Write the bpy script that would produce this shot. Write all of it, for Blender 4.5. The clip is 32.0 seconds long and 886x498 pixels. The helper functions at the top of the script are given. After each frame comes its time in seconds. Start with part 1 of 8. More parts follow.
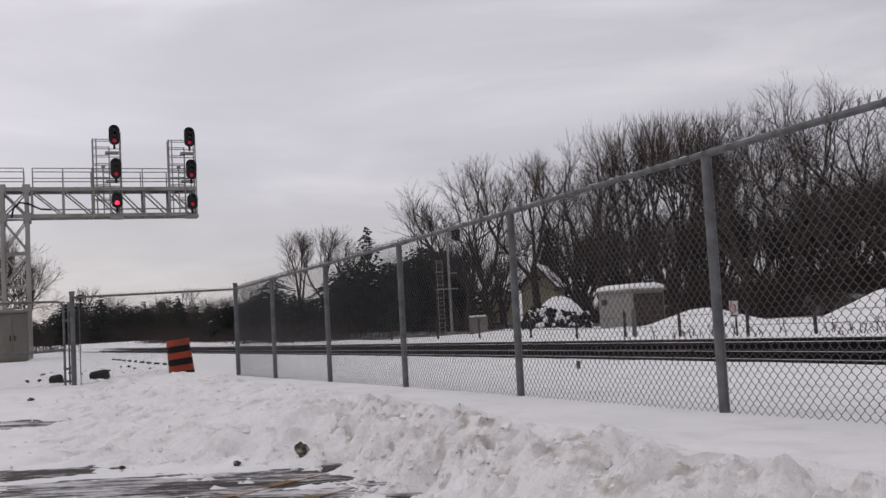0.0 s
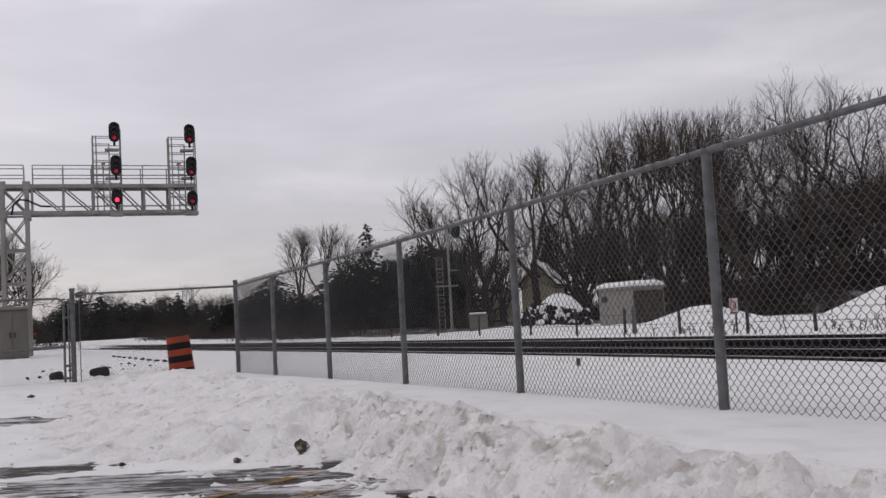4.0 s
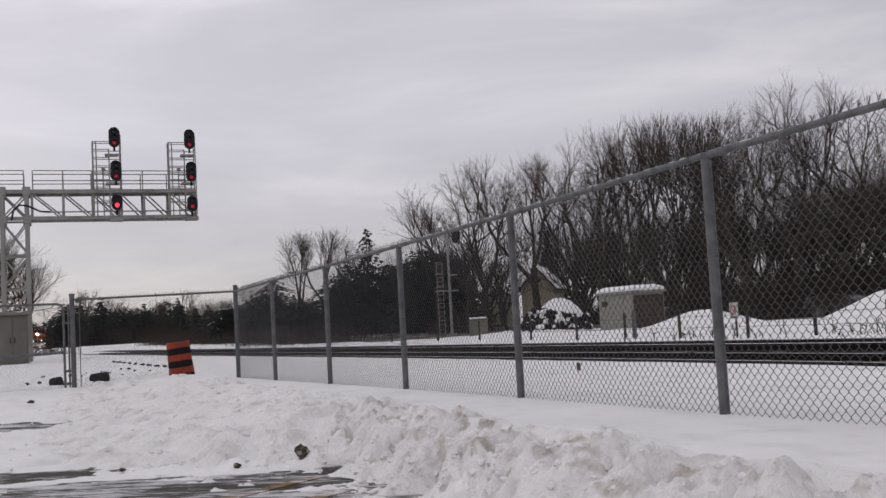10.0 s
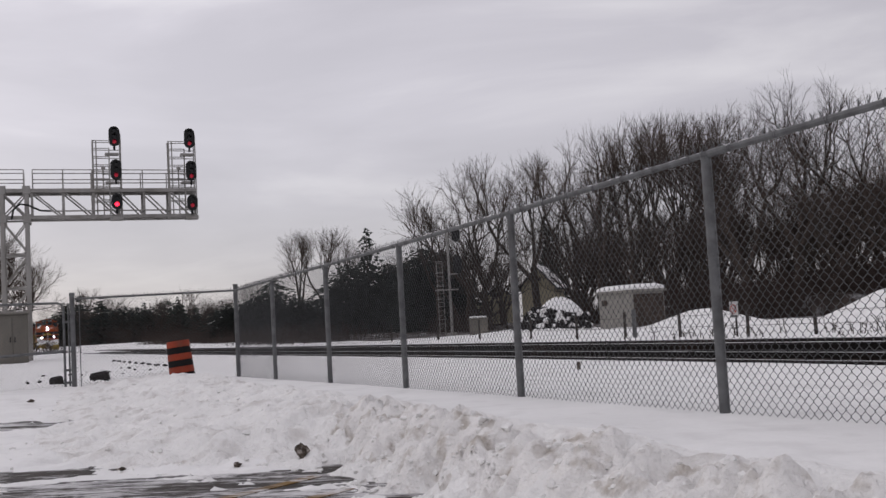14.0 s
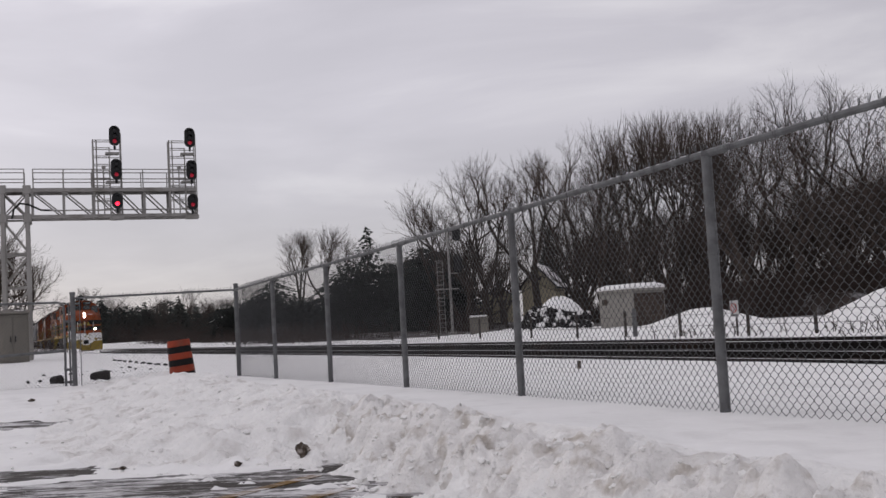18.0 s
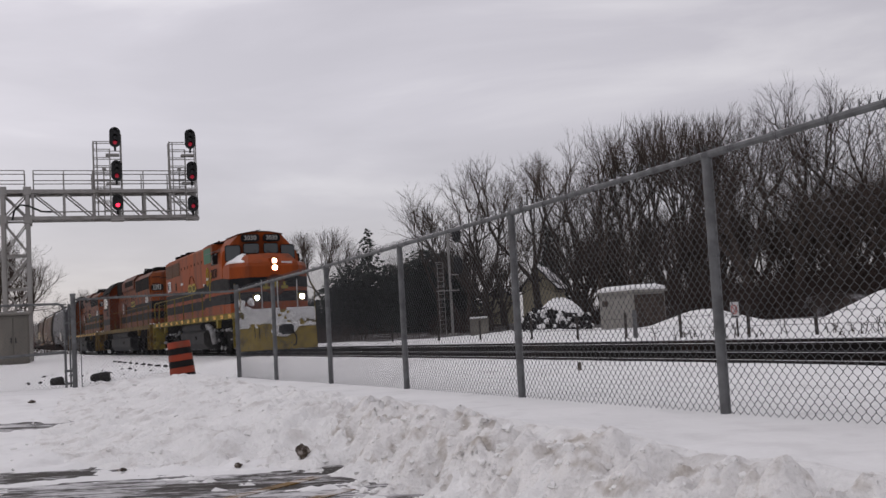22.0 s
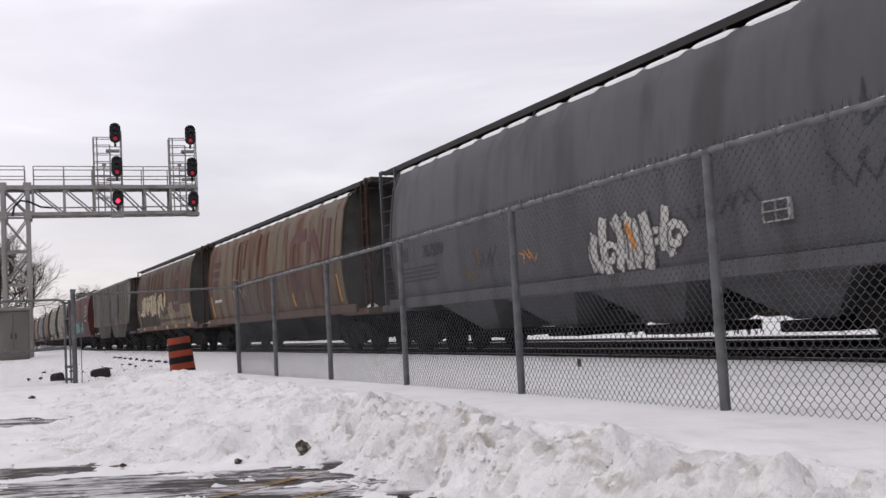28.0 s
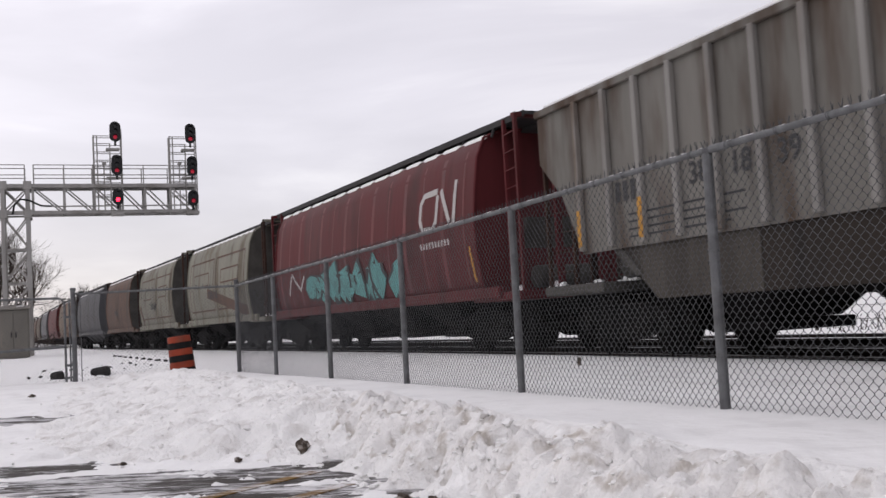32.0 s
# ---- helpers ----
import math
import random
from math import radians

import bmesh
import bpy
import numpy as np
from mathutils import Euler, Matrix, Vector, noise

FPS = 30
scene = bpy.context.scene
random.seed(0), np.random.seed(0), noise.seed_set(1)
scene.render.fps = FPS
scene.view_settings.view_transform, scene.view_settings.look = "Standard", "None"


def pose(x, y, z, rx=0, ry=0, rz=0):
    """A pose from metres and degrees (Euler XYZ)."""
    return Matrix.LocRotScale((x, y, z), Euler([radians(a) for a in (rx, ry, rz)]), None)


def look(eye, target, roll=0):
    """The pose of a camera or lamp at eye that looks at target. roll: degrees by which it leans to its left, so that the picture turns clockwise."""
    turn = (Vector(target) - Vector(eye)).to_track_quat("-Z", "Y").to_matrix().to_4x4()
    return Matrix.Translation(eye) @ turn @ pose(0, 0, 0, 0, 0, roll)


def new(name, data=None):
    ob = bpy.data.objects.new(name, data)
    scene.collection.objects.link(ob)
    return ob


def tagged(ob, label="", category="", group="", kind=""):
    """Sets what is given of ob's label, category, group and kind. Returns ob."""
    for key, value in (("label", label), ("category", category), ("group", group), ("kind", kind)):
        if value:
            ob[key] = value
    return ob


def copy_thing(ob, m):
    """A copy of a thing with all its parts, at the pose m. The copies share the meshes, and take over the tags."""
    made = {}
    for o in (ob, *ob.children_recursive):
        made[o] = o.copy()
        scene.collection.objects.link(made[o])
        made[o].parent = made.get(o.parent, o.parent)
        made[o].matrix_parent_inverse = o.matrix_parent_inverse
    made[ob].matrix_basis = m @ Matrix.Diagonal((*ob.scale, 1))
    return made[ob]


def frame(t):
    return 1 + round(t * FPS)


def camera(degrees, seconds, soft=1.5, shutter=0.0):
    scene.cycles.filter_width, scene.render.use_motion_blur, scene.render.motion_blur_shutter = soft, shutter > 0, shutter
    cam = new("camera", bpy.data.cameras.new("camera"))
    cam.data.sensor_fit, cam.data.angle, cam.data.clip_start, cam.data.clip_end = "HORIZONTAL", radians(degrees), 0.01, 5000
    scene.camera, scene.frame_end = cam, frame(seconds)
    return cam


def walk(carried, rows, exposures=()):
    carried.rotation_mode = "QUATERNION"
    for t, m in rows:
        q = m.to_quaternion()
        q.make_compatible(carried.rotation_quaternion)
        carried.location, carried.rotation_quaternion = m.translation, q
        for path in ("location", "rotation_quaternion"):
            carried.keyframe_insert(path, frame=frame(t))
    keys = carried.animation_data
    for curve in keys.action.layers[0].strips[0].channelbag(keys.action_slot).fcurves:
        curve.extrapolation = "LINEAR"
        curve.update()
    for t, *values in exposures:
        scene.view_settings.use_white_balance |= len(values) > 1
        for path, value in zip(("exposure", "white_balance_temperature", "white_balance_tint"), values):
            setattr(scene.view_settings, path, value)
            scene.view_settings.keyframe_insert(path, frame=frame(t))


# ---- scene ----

EXPO = 0.0
EYE = Vector((0.0, 0.0, 1.15))


def aim(turn, tilt, roll):
    """A pose at EYE: turn degrees clockwise from -x, tilt degrees up, and a roll."""
    a, b = radians(turn), radians(tilt)
    way = Vector((-math.cos(a) * math.cos(b), math.sin(a) * math.cos(b), math.sin(b)))
    return look(EYE, EYE + way, roll)


cam = camera(47.56, 32.0, soft=1.5, shutter=0.09)
walk(cam, [
    (0, aim(21.613, 3.997, -3.164)),
    (0.5, aim(21.608, 3.929, -3.106)),
    (1, aim(21.609, 3.886, -3.109)),
    (1.5, aim(21.612, 3.895, -3.155)),
    (2, aim(21.616, 3.953, -3.194)),
    (2.5, aim(21.612, 3.968, -3.146)),
    (3, aim(21.606, 3.911, -3.108)),
    (3.5, aim(21.601, 3.800, -3.140)),
    (5.5, aim(21.614, 4.019, -3.154)),
    (6, aim(21.609, 3.942, -3.140)),
    (6.5, aim(21.610, 3.933, -3.191)),
    (7, aim(21.615, 4.014, -3.232)),
    (7.5, aim(21.623, 4.090, -3.218)),
    (8, aim(21.624, 4.096, -3.182)),
    (8.5, aim(21.620, 4.058, -3.142)),
    (9, aim(21.615, 4.029, -3.184)),
    (9.5, aim(21.614, 4.068, -3.242)),
    (10, aim(21.620, 4.105, -3.226)),
    (10.5, aim(21.620, 4.095, -3.193)),
    (11, aim(21.619, 4.064, -3.194)),
    (11.5, aim(21.621, 4.060, -3.213)),
    (12, aim(21.618, 4.077, -3.232)),
    (12.5, aim(21.618, 4.082, -3.186)),
    (13, aim(21.615, 4.038, -3.150)),
    (13.5, aim(21.614, 4.016, -3.185)),
    (14, aim(21.614, 4.049, -3.240)),
    (14.5, aim(21.613, 4.116, -3.252)),
    (16.5, aim(21.608, 4.052, -3.325)),
    (17, aim(21.606, 4.066, -3.297)),
    (17.5, aim(21.599, 4.046, -3.279)),
    (18, aim(21.590, 4.005, -3.268)),
    (18.5, aim(21.599, 4.014, -3.267)),
    (19, aim(21.603, 4.054, -3.276)),
    (19.5, aim(21.593, 4.063, -3.279)),
    (20, aim(21.579, 4.031, -3.250)),
    (20.5, aim(21.574, 4.015, -3.255)),
    (21, aim(21.585, 4.052, -3.292)),
    (21.5, aim(21.589, 4.088, -3.296)),
    (22, aim(21.577, 4.087, -3.268)),
    (22.5, aim(21.578, 4.092, -3.272)),
    (23, aim(21.591, 4.124, -3.296)),
    (23.5, aim(21.588, 4.137, -3.258)),
    (24, aim(21.572, 4.090, -3.246)),
    (24.5, aim(21.559, 4.034, -3.273)),
    (25, aim(21.560, 4.037, -3.282)),
    (25.5, aim(21.563, 4.079, -3.281)),
    (27.5, aim(21.561, 3.909, -3.195)),
    (28, aim(21.559, 3.883, -3.169)),
    (28.5, aim(21.554, 3.793, -3.104)),
    (29, aim(21.550, 3.740, -3.124)),
    (29.5, aim(21.547, 3.758, -3.159)),
    (30, aim(21.535, 3.781, -3.144)),
    (30.5, aim(21.524, 3.749, -3.088)),
    (31, aim(21.516, 3.715, -3.083)),
    (31.5, aim(21.514, 3.743, -3.126)),
    (32, aim(21.554, 3.807, -3.166)),
], exposures=[(0, EXPO), (23.6, EXPO), (25, EXPO + 0.32), (26, EXPO + 0.38), (28, EXPO + 0.40), (32, EXPO + 0.40)])

# ---- light: an even overcast winter sky ----
def sky_world():
    world = bpy.data.worlds.new("overcast_sky")
    scene.world = world
    world.use_nodes = True
    nt = world.node_tree
    nt.nodes.clear()
    out = nt.nodes.new("ShaderNodeOutputWorld")
    bg = nt.nodes.new("ShaderNodeBackground")
    co = nt.nodes.new("ShaderNodeTexCoord")
    sep = nt.nodes.new("ShaderNodeSeparateXYZ")
    nt.links.new(co.outputs["Generated"], sep.inputs[0])
    # clouds: broad soft banks, stretched along the horizon
    mp = nt.nodes.new("ShaderNodeMapping")
    mp.inputs["Scale"].default_value = (1.3, 1.3, 6.5)
    nt.links.new(co.outputs["Generated"], mp.inputs[0])
    n1 = nt.nodes.new("ShaderNodeTexNoise")
    n1.inputs["Scale"].default_value, n1.inputs["Detail"].default_value, n1.inputs["Roughness"].default_value = 1.9, 6, 0.52
    n1.inputs["Distortion"].default_value = 0.4
    nt.links.new(mp.outputs[0], n1.inputs["Vector"])
    ramp = nt.nodes.new("ShaderNodeValToRGB")
    e = ramp.color_ramp.elements
    e[0].position, e[0].color = 0.36, (0.606, 0.576, 0.624, 1)
    e[1].position, e[1].color = 0.70, (0.835, 0.80, 0.838, 1)
    m = e.new(0.52)
    m.color = (0.671, 0.638, 0.690, 1)
    nt.links.new(n1.outputs["Fac"], ramp.inputs[0])
    # the cloud is thicker towards +y, and a pale clear-sky blue shows through faintly
    mr = nt.nodes.new("ShaderNodeMapRange")
    mr.inputs["From Min"].default_value, mr.inputs["From Max"].default_value = -0.1, 0.8
    mr.inputs["To Min"].default_value, mr.inputs["To Max"].default_value = 1.05, 0.79
    nt.links.new(sep.outputs["Y"], mr.inputs["Value"])
    sc = nt.nodes.new("ShaderNodeVectorMath")
    sc.operation = "SCALE"
    nt.links.new(ramp.outputs[0], sc.inputs[0])
    low = nt.nodes.new("ShaderNodeMapRange")
    low.inputs["From Min"].default_value, low.inputs["From Max"].default_value = 0.0, 0.2
    low.inputs["To Min"].default_value, low.inputs["To Max"].default_value = 0.70, 1.0
    nt.links.new(sep.outputs["Z"], low.inputs["Value"])
    both_ = nt.nodes.new("ShaderNodeMath")
    both_.operation = "MULTIPLY"
    nt.links.new(mr.outputs[0], both_.inputs[0])
    nt.links.new(low.outputs[0], both_.inputs[1])
    nt.links.new(both_.outputs[0], sc.inputs["Scale"])
    clear = nt.nodes.new("ShaderNodeTexSky")
    clear.sky_type, clear.sun_disc = "NISHITA", False
    clear.sun_elevation, clear.sun_rotation = radians(24), radians(236)
    mixer = nt.nodes.new("ShaderNodeMix")
    mixer.data_type = "RGBA"
    mixer.inputs["Factor"].default_value = 0.012
    nt.links.new(sc.outputs[0], mixer.inputs["A"])
    nt.links.new(clear.outputs[0], mixer.inputs["B"])
    nt.links.new(mixer.outputs["Result"], bg.inputs["Color"])
    bg.inputs["Strength"].default_value = 0.95
    nt.links.new(bg.outputs[0], out.inputs[0])


sky_world()
sun = new("sun", bpy.data.lights.new("sun", "SUN"))
sun.data.energy, sun.data.angle, sun.data.color = 0.22, radians(50), (1.0, 0.97, 0.94)
sun.matrix_world = look((-60, -40, 70), (0, 0, 0))

# ---- materials ----
def mat(name, color, rough=0.7, metal=0.0, var=0.15, scale=3.0, bump=0.0, bump_scale=40.0, tint=None, tint_amount=0.0,
        tint_scale=0.8, emit=None, power=0.0, streak=1.0, spec=0.28, obj_random=0.0):
    """A surface with two scales of variation: broad patches towards tint and fine grain, with relief."""
    m = bpy.data.materials.new(name)
    m.use_nodes = True
    nt = m.node_tree
    b = nt.nodes["Principled BSDF"]
    b.inputs["Roughness"].default_value, b.inputs["Metallic"].default_value = rough, metal
    b.inputs["Specular IOR Level"].default_value = spec
    co = nt.nodes.new("ShaderNodeTexCoord")
    mp = nt.nodes.new("ShaderNodeMapping")
    mp.inputs["Scale"].default_value = (1, 1, 1 / streak)
    nt.links.new(co.outputs["Object"], mp.inputs[0])
    col = nt.nodes.new("ShaderNodeRGB")
    col.outputs[0].default_value = (*color, 1)
    last = col.outputs[0]

    def noise_tex(s, detail=4.0):
        n = nt.nodes.new("ShaderNodeTexNoise")
        n.inputs["Scale"].default_value, n.inputs["Detail"].default_value = s, detail
        nt.links.new(mp.outputs[0], n.inputs["Vector"])
        return n

    def mix(a, bsock, fac, mode="MIX"):
        x = nt.nodes.new("ShaderNodeMix")
        x.data_type, x.blend_type = "RGBA", mode
        if isinstance(fac, float):
            x.inputs["Factor"].default_value = fac
        else:
            nt.links.new(fac, x.inputs["Factor"])
        nt.links.new(a, x.inputs["A"])
        if isinstance(bsock, tuple):
            x.inputs["B"].default_value = (*bsock, 1)
        else:
            nt.links.new(bsock, x.inputs["B"])
        return x.outputs["Result"]

    if tint and tint_amount:
        n = noise_tex(tint_scale, 6.0)
        mr = nt.nodes.new("ShaderNodeMapRange")
        mr.inputs["From Min"].default_value, mr.inputs["From Max"].default_value = 0.62 - 0.3 * tint_amount, 0.78 - 0.25 * tint_amount
        nt.links.new(n.outputs["Fac"], mr.inputs["Value"])
        last = mix(last, tint, mr.outputs[0])
    if var:
        n = noise_tex(scale)
        ramp = nt.nodes.new("ShaderNodeMapRange")
        ramp.inputs["To Min"].default_value, ramp.inputs["To Max"].default_value = 1 - var, 1 + var
        ramp.inputs["From Min"].default_value, ramp.inputs["From Max"].default_value = 0.3, 0.7
        nt.links.new(n.outputs["Fac"], ramp.inputs["Value"])
        n2 = noise_tex(scale * 9)
        r2 = nt.nodes.new("ShaderNodeMapRange")
        r2.inputs["To Min"].default_value, r2.inputs["To Max"].default_value = 1 - var * 0.6, 1 + var * 0.6
        nt.links.new(n2.outputs["Fac"], r2.inputs["Value"])
        mul = nt.nodes.new("ShaderNodeMath")
        mul.operation = "MULTIPLY"
        nt.links.new(ramp.outputs[0], mul.inputs[0])
        nt.links.new(r2.outputs[0], mul.inputs[1])
        val = mul.outputs[0]
        if obj_random:
            oi = nt.nodes.new("ShaderNodeObjectInfo")
            r3 = nt.nodes.new("ShaderNodeMapRange")
            r3.inputs["To Min"].default_value, r3.inputs["To Max"].default_value = 1 - obj_random, 1 + obj_random
            nt.links.new(oi.outputs["Random"], r3.inputs["Value"])
            mul2 = nt.nodes.new("ShaderNodeMath")
            mul2.operation = "MULTIPLY"
            nt.links.new(val, mul2.inputs[0])
            nt.links.new(r3.outputs[0], mul2.inputs[1])
            val = mul2.outputs[0]
        cmb = nt.nodes.new("ShaderNodeCombineColor")
        for i in range(3):
            nt.links.new(val, cmb.inputs[i])
        last = mix(last, cmb.outputs[0], 1.0, "MULTIPLY")
        rr = nt.nodes.new("ShaderNodeMapRange")
        rr.inputs["To Min"].default_value, rr.inputs["To Max"].default_value = max(0.03, rough - 0.12), min(1, rough + 0.12)
        nt.links.new(n.outputs["Fac"], rr.inputs["Value"])
        nt.links.new(rr.outputs[0], b.inputs["Roughness"])
    nt.links.new(last, b.inputs["Base Color"])
    if bump:
        n = noise_tex(bump_scale)
        bp = nt.nodes.new("ShaderNodeBump")
        bp.inputs["Strength"].default_value, bp.inputs["Distance"].default_value = 1.0, bump
        nt.links.new(n.outputs["Fac"], bp.inputs["Height"])
        nt.links.new(bp.outputs[0], b.inputs["Normal"])
    if emit:
        b.inputs["Emission Color"].default_value = (*emit, 1)
        b.inputs["Emission Strength"].default_value = power
    return m


def scraped(name, base, amount):
    """Asphalt or paint under a thin film of snow, scraped into streaks by the plow."""
    m = mat(name, base, 0.6, var=0.4, scale=4, bump=0.006, bump_scale=60, spec=0.12)
    nt = m.node_tree
    b = nt.nodes["Principled BSDF"]
    old = b.inputs["Base Color"].links[0].from_socket
    co = nt.nodes.new("ShaderNodeTexCoord")
    mp = nt.nodes.new("ShaderNodeMapping")
    mp.vector_type = "TEXTURE"
    mp.inputs["Rotation"].default_value = (0, 0, radians(66))
    mp.inputs["Scale"].default_value = (1.1, 0.26, 1)
    nt.links.new(co.outputs["Object"], mp.inputs[0])
    fac = None
    for scale_, gain in ((0.8, 1.0), (3.4, 0.9), (0.35, 0.6)):
        n = nt.nodes.new("ShaderNodeTexNoise")
        n.inputs["Scale"].default_value, n.inputs["Detail"].default_value, n.inputs["Roughness"].default_value = scale_, 8, 0.68
        n.inputs["Distortion"].default_value = 1.4
        nt.links.new(mp.outputs[0], n.inputs["Vector"])
        k = nt.nodes.new("ShaderNodeMath")
        k.operation = "MULTIPLY_ADD"
        k.inputs[1].default_value = gain
        nt.links.new(n.outputs["Fac"], k.inputs[0])
        if fac is None:
            k.inputs[2].default_value = 0.0
        else:
            nt.links.new(fac, k.inputs[2])
        fac = k.outputs[0]
    mr = nt.nodes.new("ShaderNodeMapRange")
    mr.inputs["From Min"].default_value, mr.inputs["From Max"].default_value = 1.34 - amount, 1.50 - amount
    mr.inputs["To Max"].default_value = 0.92
    nt.links.new(fac, mr.inputs["Value"])
    x = nt.nodes.new("ShaderNodeMix")
    x.data_type = "RGBA"
    nt.links.new(mr.outputs[0], x.inputs["Factor"])
    nt.links.new(old, x.inputs["A"])
    x.inputs["B"].default_value = (0.66, 0.65, 0.655, 1)
    nt.links.new(x.outputs["Result"], b.inputs["Base Color"])
    return m


SNOW = mat("snow", (0.815, 0.81, 0.80), 0.8, var=0.04, scale=1.2, bump=0.02, bump_scale=9, tint=(0.727, 0.72, 0.71), tint_amount=0.3, tint_scale=2.2)
SNOW_BANK = mat("churned_dirty_snow", (0.84, 0.832, 0.815), 0.8, var=0.05, scale=3.0, bump=0.035, bump_scale=22, tint=(0.62, 0.595, 0.57), tint_amount=0.26, tint_scale=3.2)
SNOW_GRIMY = mat("grit_stained_snow", (0.80, 0.785, 0.765), 0.85, var=0.08, scale=6.0, bump=0.03, bump_scale=30, tint=(0.47, 0.43, 0.385), tint_amount=0.36, tint_scale=6.5)
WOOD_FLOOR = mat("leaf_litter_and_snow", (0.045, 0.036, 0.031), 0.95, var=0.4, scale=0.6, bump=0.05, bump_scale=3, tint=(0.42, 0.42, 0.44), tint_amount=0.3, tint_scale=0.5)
ASPHALT = scraped("wet_asphalt_under_snow_film", (0.030, 0.024, 0.019), 0.12)
LANE_YELLOW = scraped("worn_yellow_line", (0.15, 0.088, 0.026), 0.10)
SNOW_CLEAN = mat("settled_snow", (0.82, 0.815, 0.81), 0.8, var=0.05, scale=2, bump=0.008, bump_scale=18)
STEEL = mat("galvanised_steel", (0.125, 0.127, 0.13), 0.6, 0.25, var=0.28, scale=9, bump=0.002, bump_scale=60, tint=(0.10, 0.10, 0.10), tint_amount=0.35, tint_scale=5)
WIRE = mat("galvanised_wire", (0.085, 0.087, 0.09), 0.6, 0.3, var=0.2, scale=8)
ALU = mat("painted_gantry_steel", (0.27, 0.262, 0.25), 0.6, 0.2, var=0.16, scale=2, tint=(0.18, 0.168, 0.15), tint_amount=0.35, streak=4)
BLACK = mat("black_paint", (0.012, 0.012, 0.013), 0.5, var=0.25, scale=5)
RAIL = mat("rail_steel", (0.015, 0.0125, 0.012), 0.7, 0.2, var=0.3, scale=4, tint=(0.03, 0.02, 0.016), tint_amount=0.3, spec=0.1)
RAIL_TOP = mat("polished_rail_head", (0.42, 0.42, 0.43), 0.3, 0.9, var=0.1)
BALLAST = mat("ballast", (0.014, 0.013, 0.013), 0.95, var=0.5, scale=14, bump=0.05, bump_scale=16, tint=(0.5, 0.5, 0.52), tint_amount=0.1, tint_scale=1.1, spec=0.08)
TIE = mat("tie_timber", (0.05, 0.04, 0.034), 0.9, var=0.4, scale=7, bump=0.01, bump_scale=30)
ORANGE = mat("faded_orange_paint", (0.235, 0.047, 0.0085), 0.5, var=0.2, scale=1.1, tint=(0.125, 0.034, 0.013), tint_amount=0.5, tint_scale=1.6, streak=4, spec=0.12)

# ---- tools for building meshes ----
def part(name, bm, material, parent=None, label="", smooth_faces=False):
    """Links a bmesh (or a mesh) as one mesh object, under a thing or a part if given."""
    if isinstance(bm, bmesh.types.BMesh):
        me = bpy.data.meshes.new(name)
        bm.to_mesh(me)
        bm.free()
    else:
        me = bm
    if material and not me.materials:
        me.materials.append(material)
    if smooth_faces:
        me.polygons.foreach_set("use_smooth", [True] * len(me.polygons))
    ob = new(name, me)
    if parent:
        ob.parent = parent
    if label:
        tagged(ob, label)
    return ob


def thing(name, m, label, category, group="", kind=""):
    ob = new(name)
    ob.empty_display_size = 0.3
    ob.matrix_world = m
    return tagged(ob, label, category, group, kind)


def box(bm, x0, x1, y0, y1, z0, z1, bevel=0.0, m=None):
    """Adds a box, with bevelled edges if asked."""
    r = bmesh.ops.create_cube(bm, size=1.0)
    vs = r["verts"]
    bmesh.ops.transform(bm, matrix=Matrix.LocRotScale(((x0 + x1) / 2, (y0 + y1) / 2, (z0 + z1) / 2), None, (abs(x1 - x0), abs(y1 - y0), abs(z1 - z0))), verts=vs)
    if m:
        bmesh.ops.transform(bm, matrix=m, verts=vs)
    if bevel:
        es = list({e for v in vs for e in v.link_edges})
        bmesh.ops.bevel(bm, geom=es, offset=bevel, segments=1, affect="EDGES", profile=0.5)
    return bm


def bx(*a, **k):
    return box(bmesh.new(), *a, **k)


def tube(bm, pts, r, n=6, r2=None, caps=True):
    """Adds a tube along points, of radius r (to r2 at its end)."""
    pts = [Vector(p) for p in pts]
    rings = []
    for i, p in enumerate(pts):
        d = (pts[min(i + 1, len(pts) - 1)] - pts[max(i - 1, 0)]).normalized()
        a = d.orthogonal().normalized() if i == 0 else (a - d * a.dot(d)).normalized()
        b = d.cross(a)
        rr = r if r2 is None else r + (r2 - r) * i / (len(pts) - 1)
        rings.append([bm.verts.new(p + (a * math.cos(k * 2 * math.pi / n) + b * math.sin(k * 2 * math.pi / n)) * rr) for k in range(n)])
    for p, q in zip(rings, rings[1:]):
        for k in range(n):
            bm.faces.new((p[k], p[(k + 1) % n], q[(k + 1) % n], q[k]))
    if caps and n > 2:
        bm.faces.new(rings[0][::-1])
        bm.faces.new(rings[-1])
    return bm


def tb(*a, **k):
    return tube(bmesh.new(), *a, **k)


def cyl(bm, c, r, h, n=16, axis="z", r2=None, bevel=0.0):
    """Adds a cylinder (or cone) centred at c."""
    res = bmesh.ops.create_cone(bm, cap_ends=True, segments=n, radius1=r, radius2=r if r2 is None else r2, depth=h)
    turn = {"z": Matrix(), "x": Matrix.Rotation(radians(90), 4, "Y"), "y": Matrix.Rotation(radians(90), 4, "X")}[axis]
    bmesh.ops.transform(bm, matrix=Matrix.Translation(c) @ turn, verts=res["verts"])
    if bevel:
        es = [e for e in {e for v in res["verts"] for e in v.link_edges} if any(len(f.verts) > 4 for f in e.link_faces)]
        bmesh.ops.bevel(bm, geom=es, offset=bevel, segments=2, affect="EDGES", profile=0.5)
    return bm


def cy(*a, **k):
    return cyl(bmesh.new(), *a, **k)


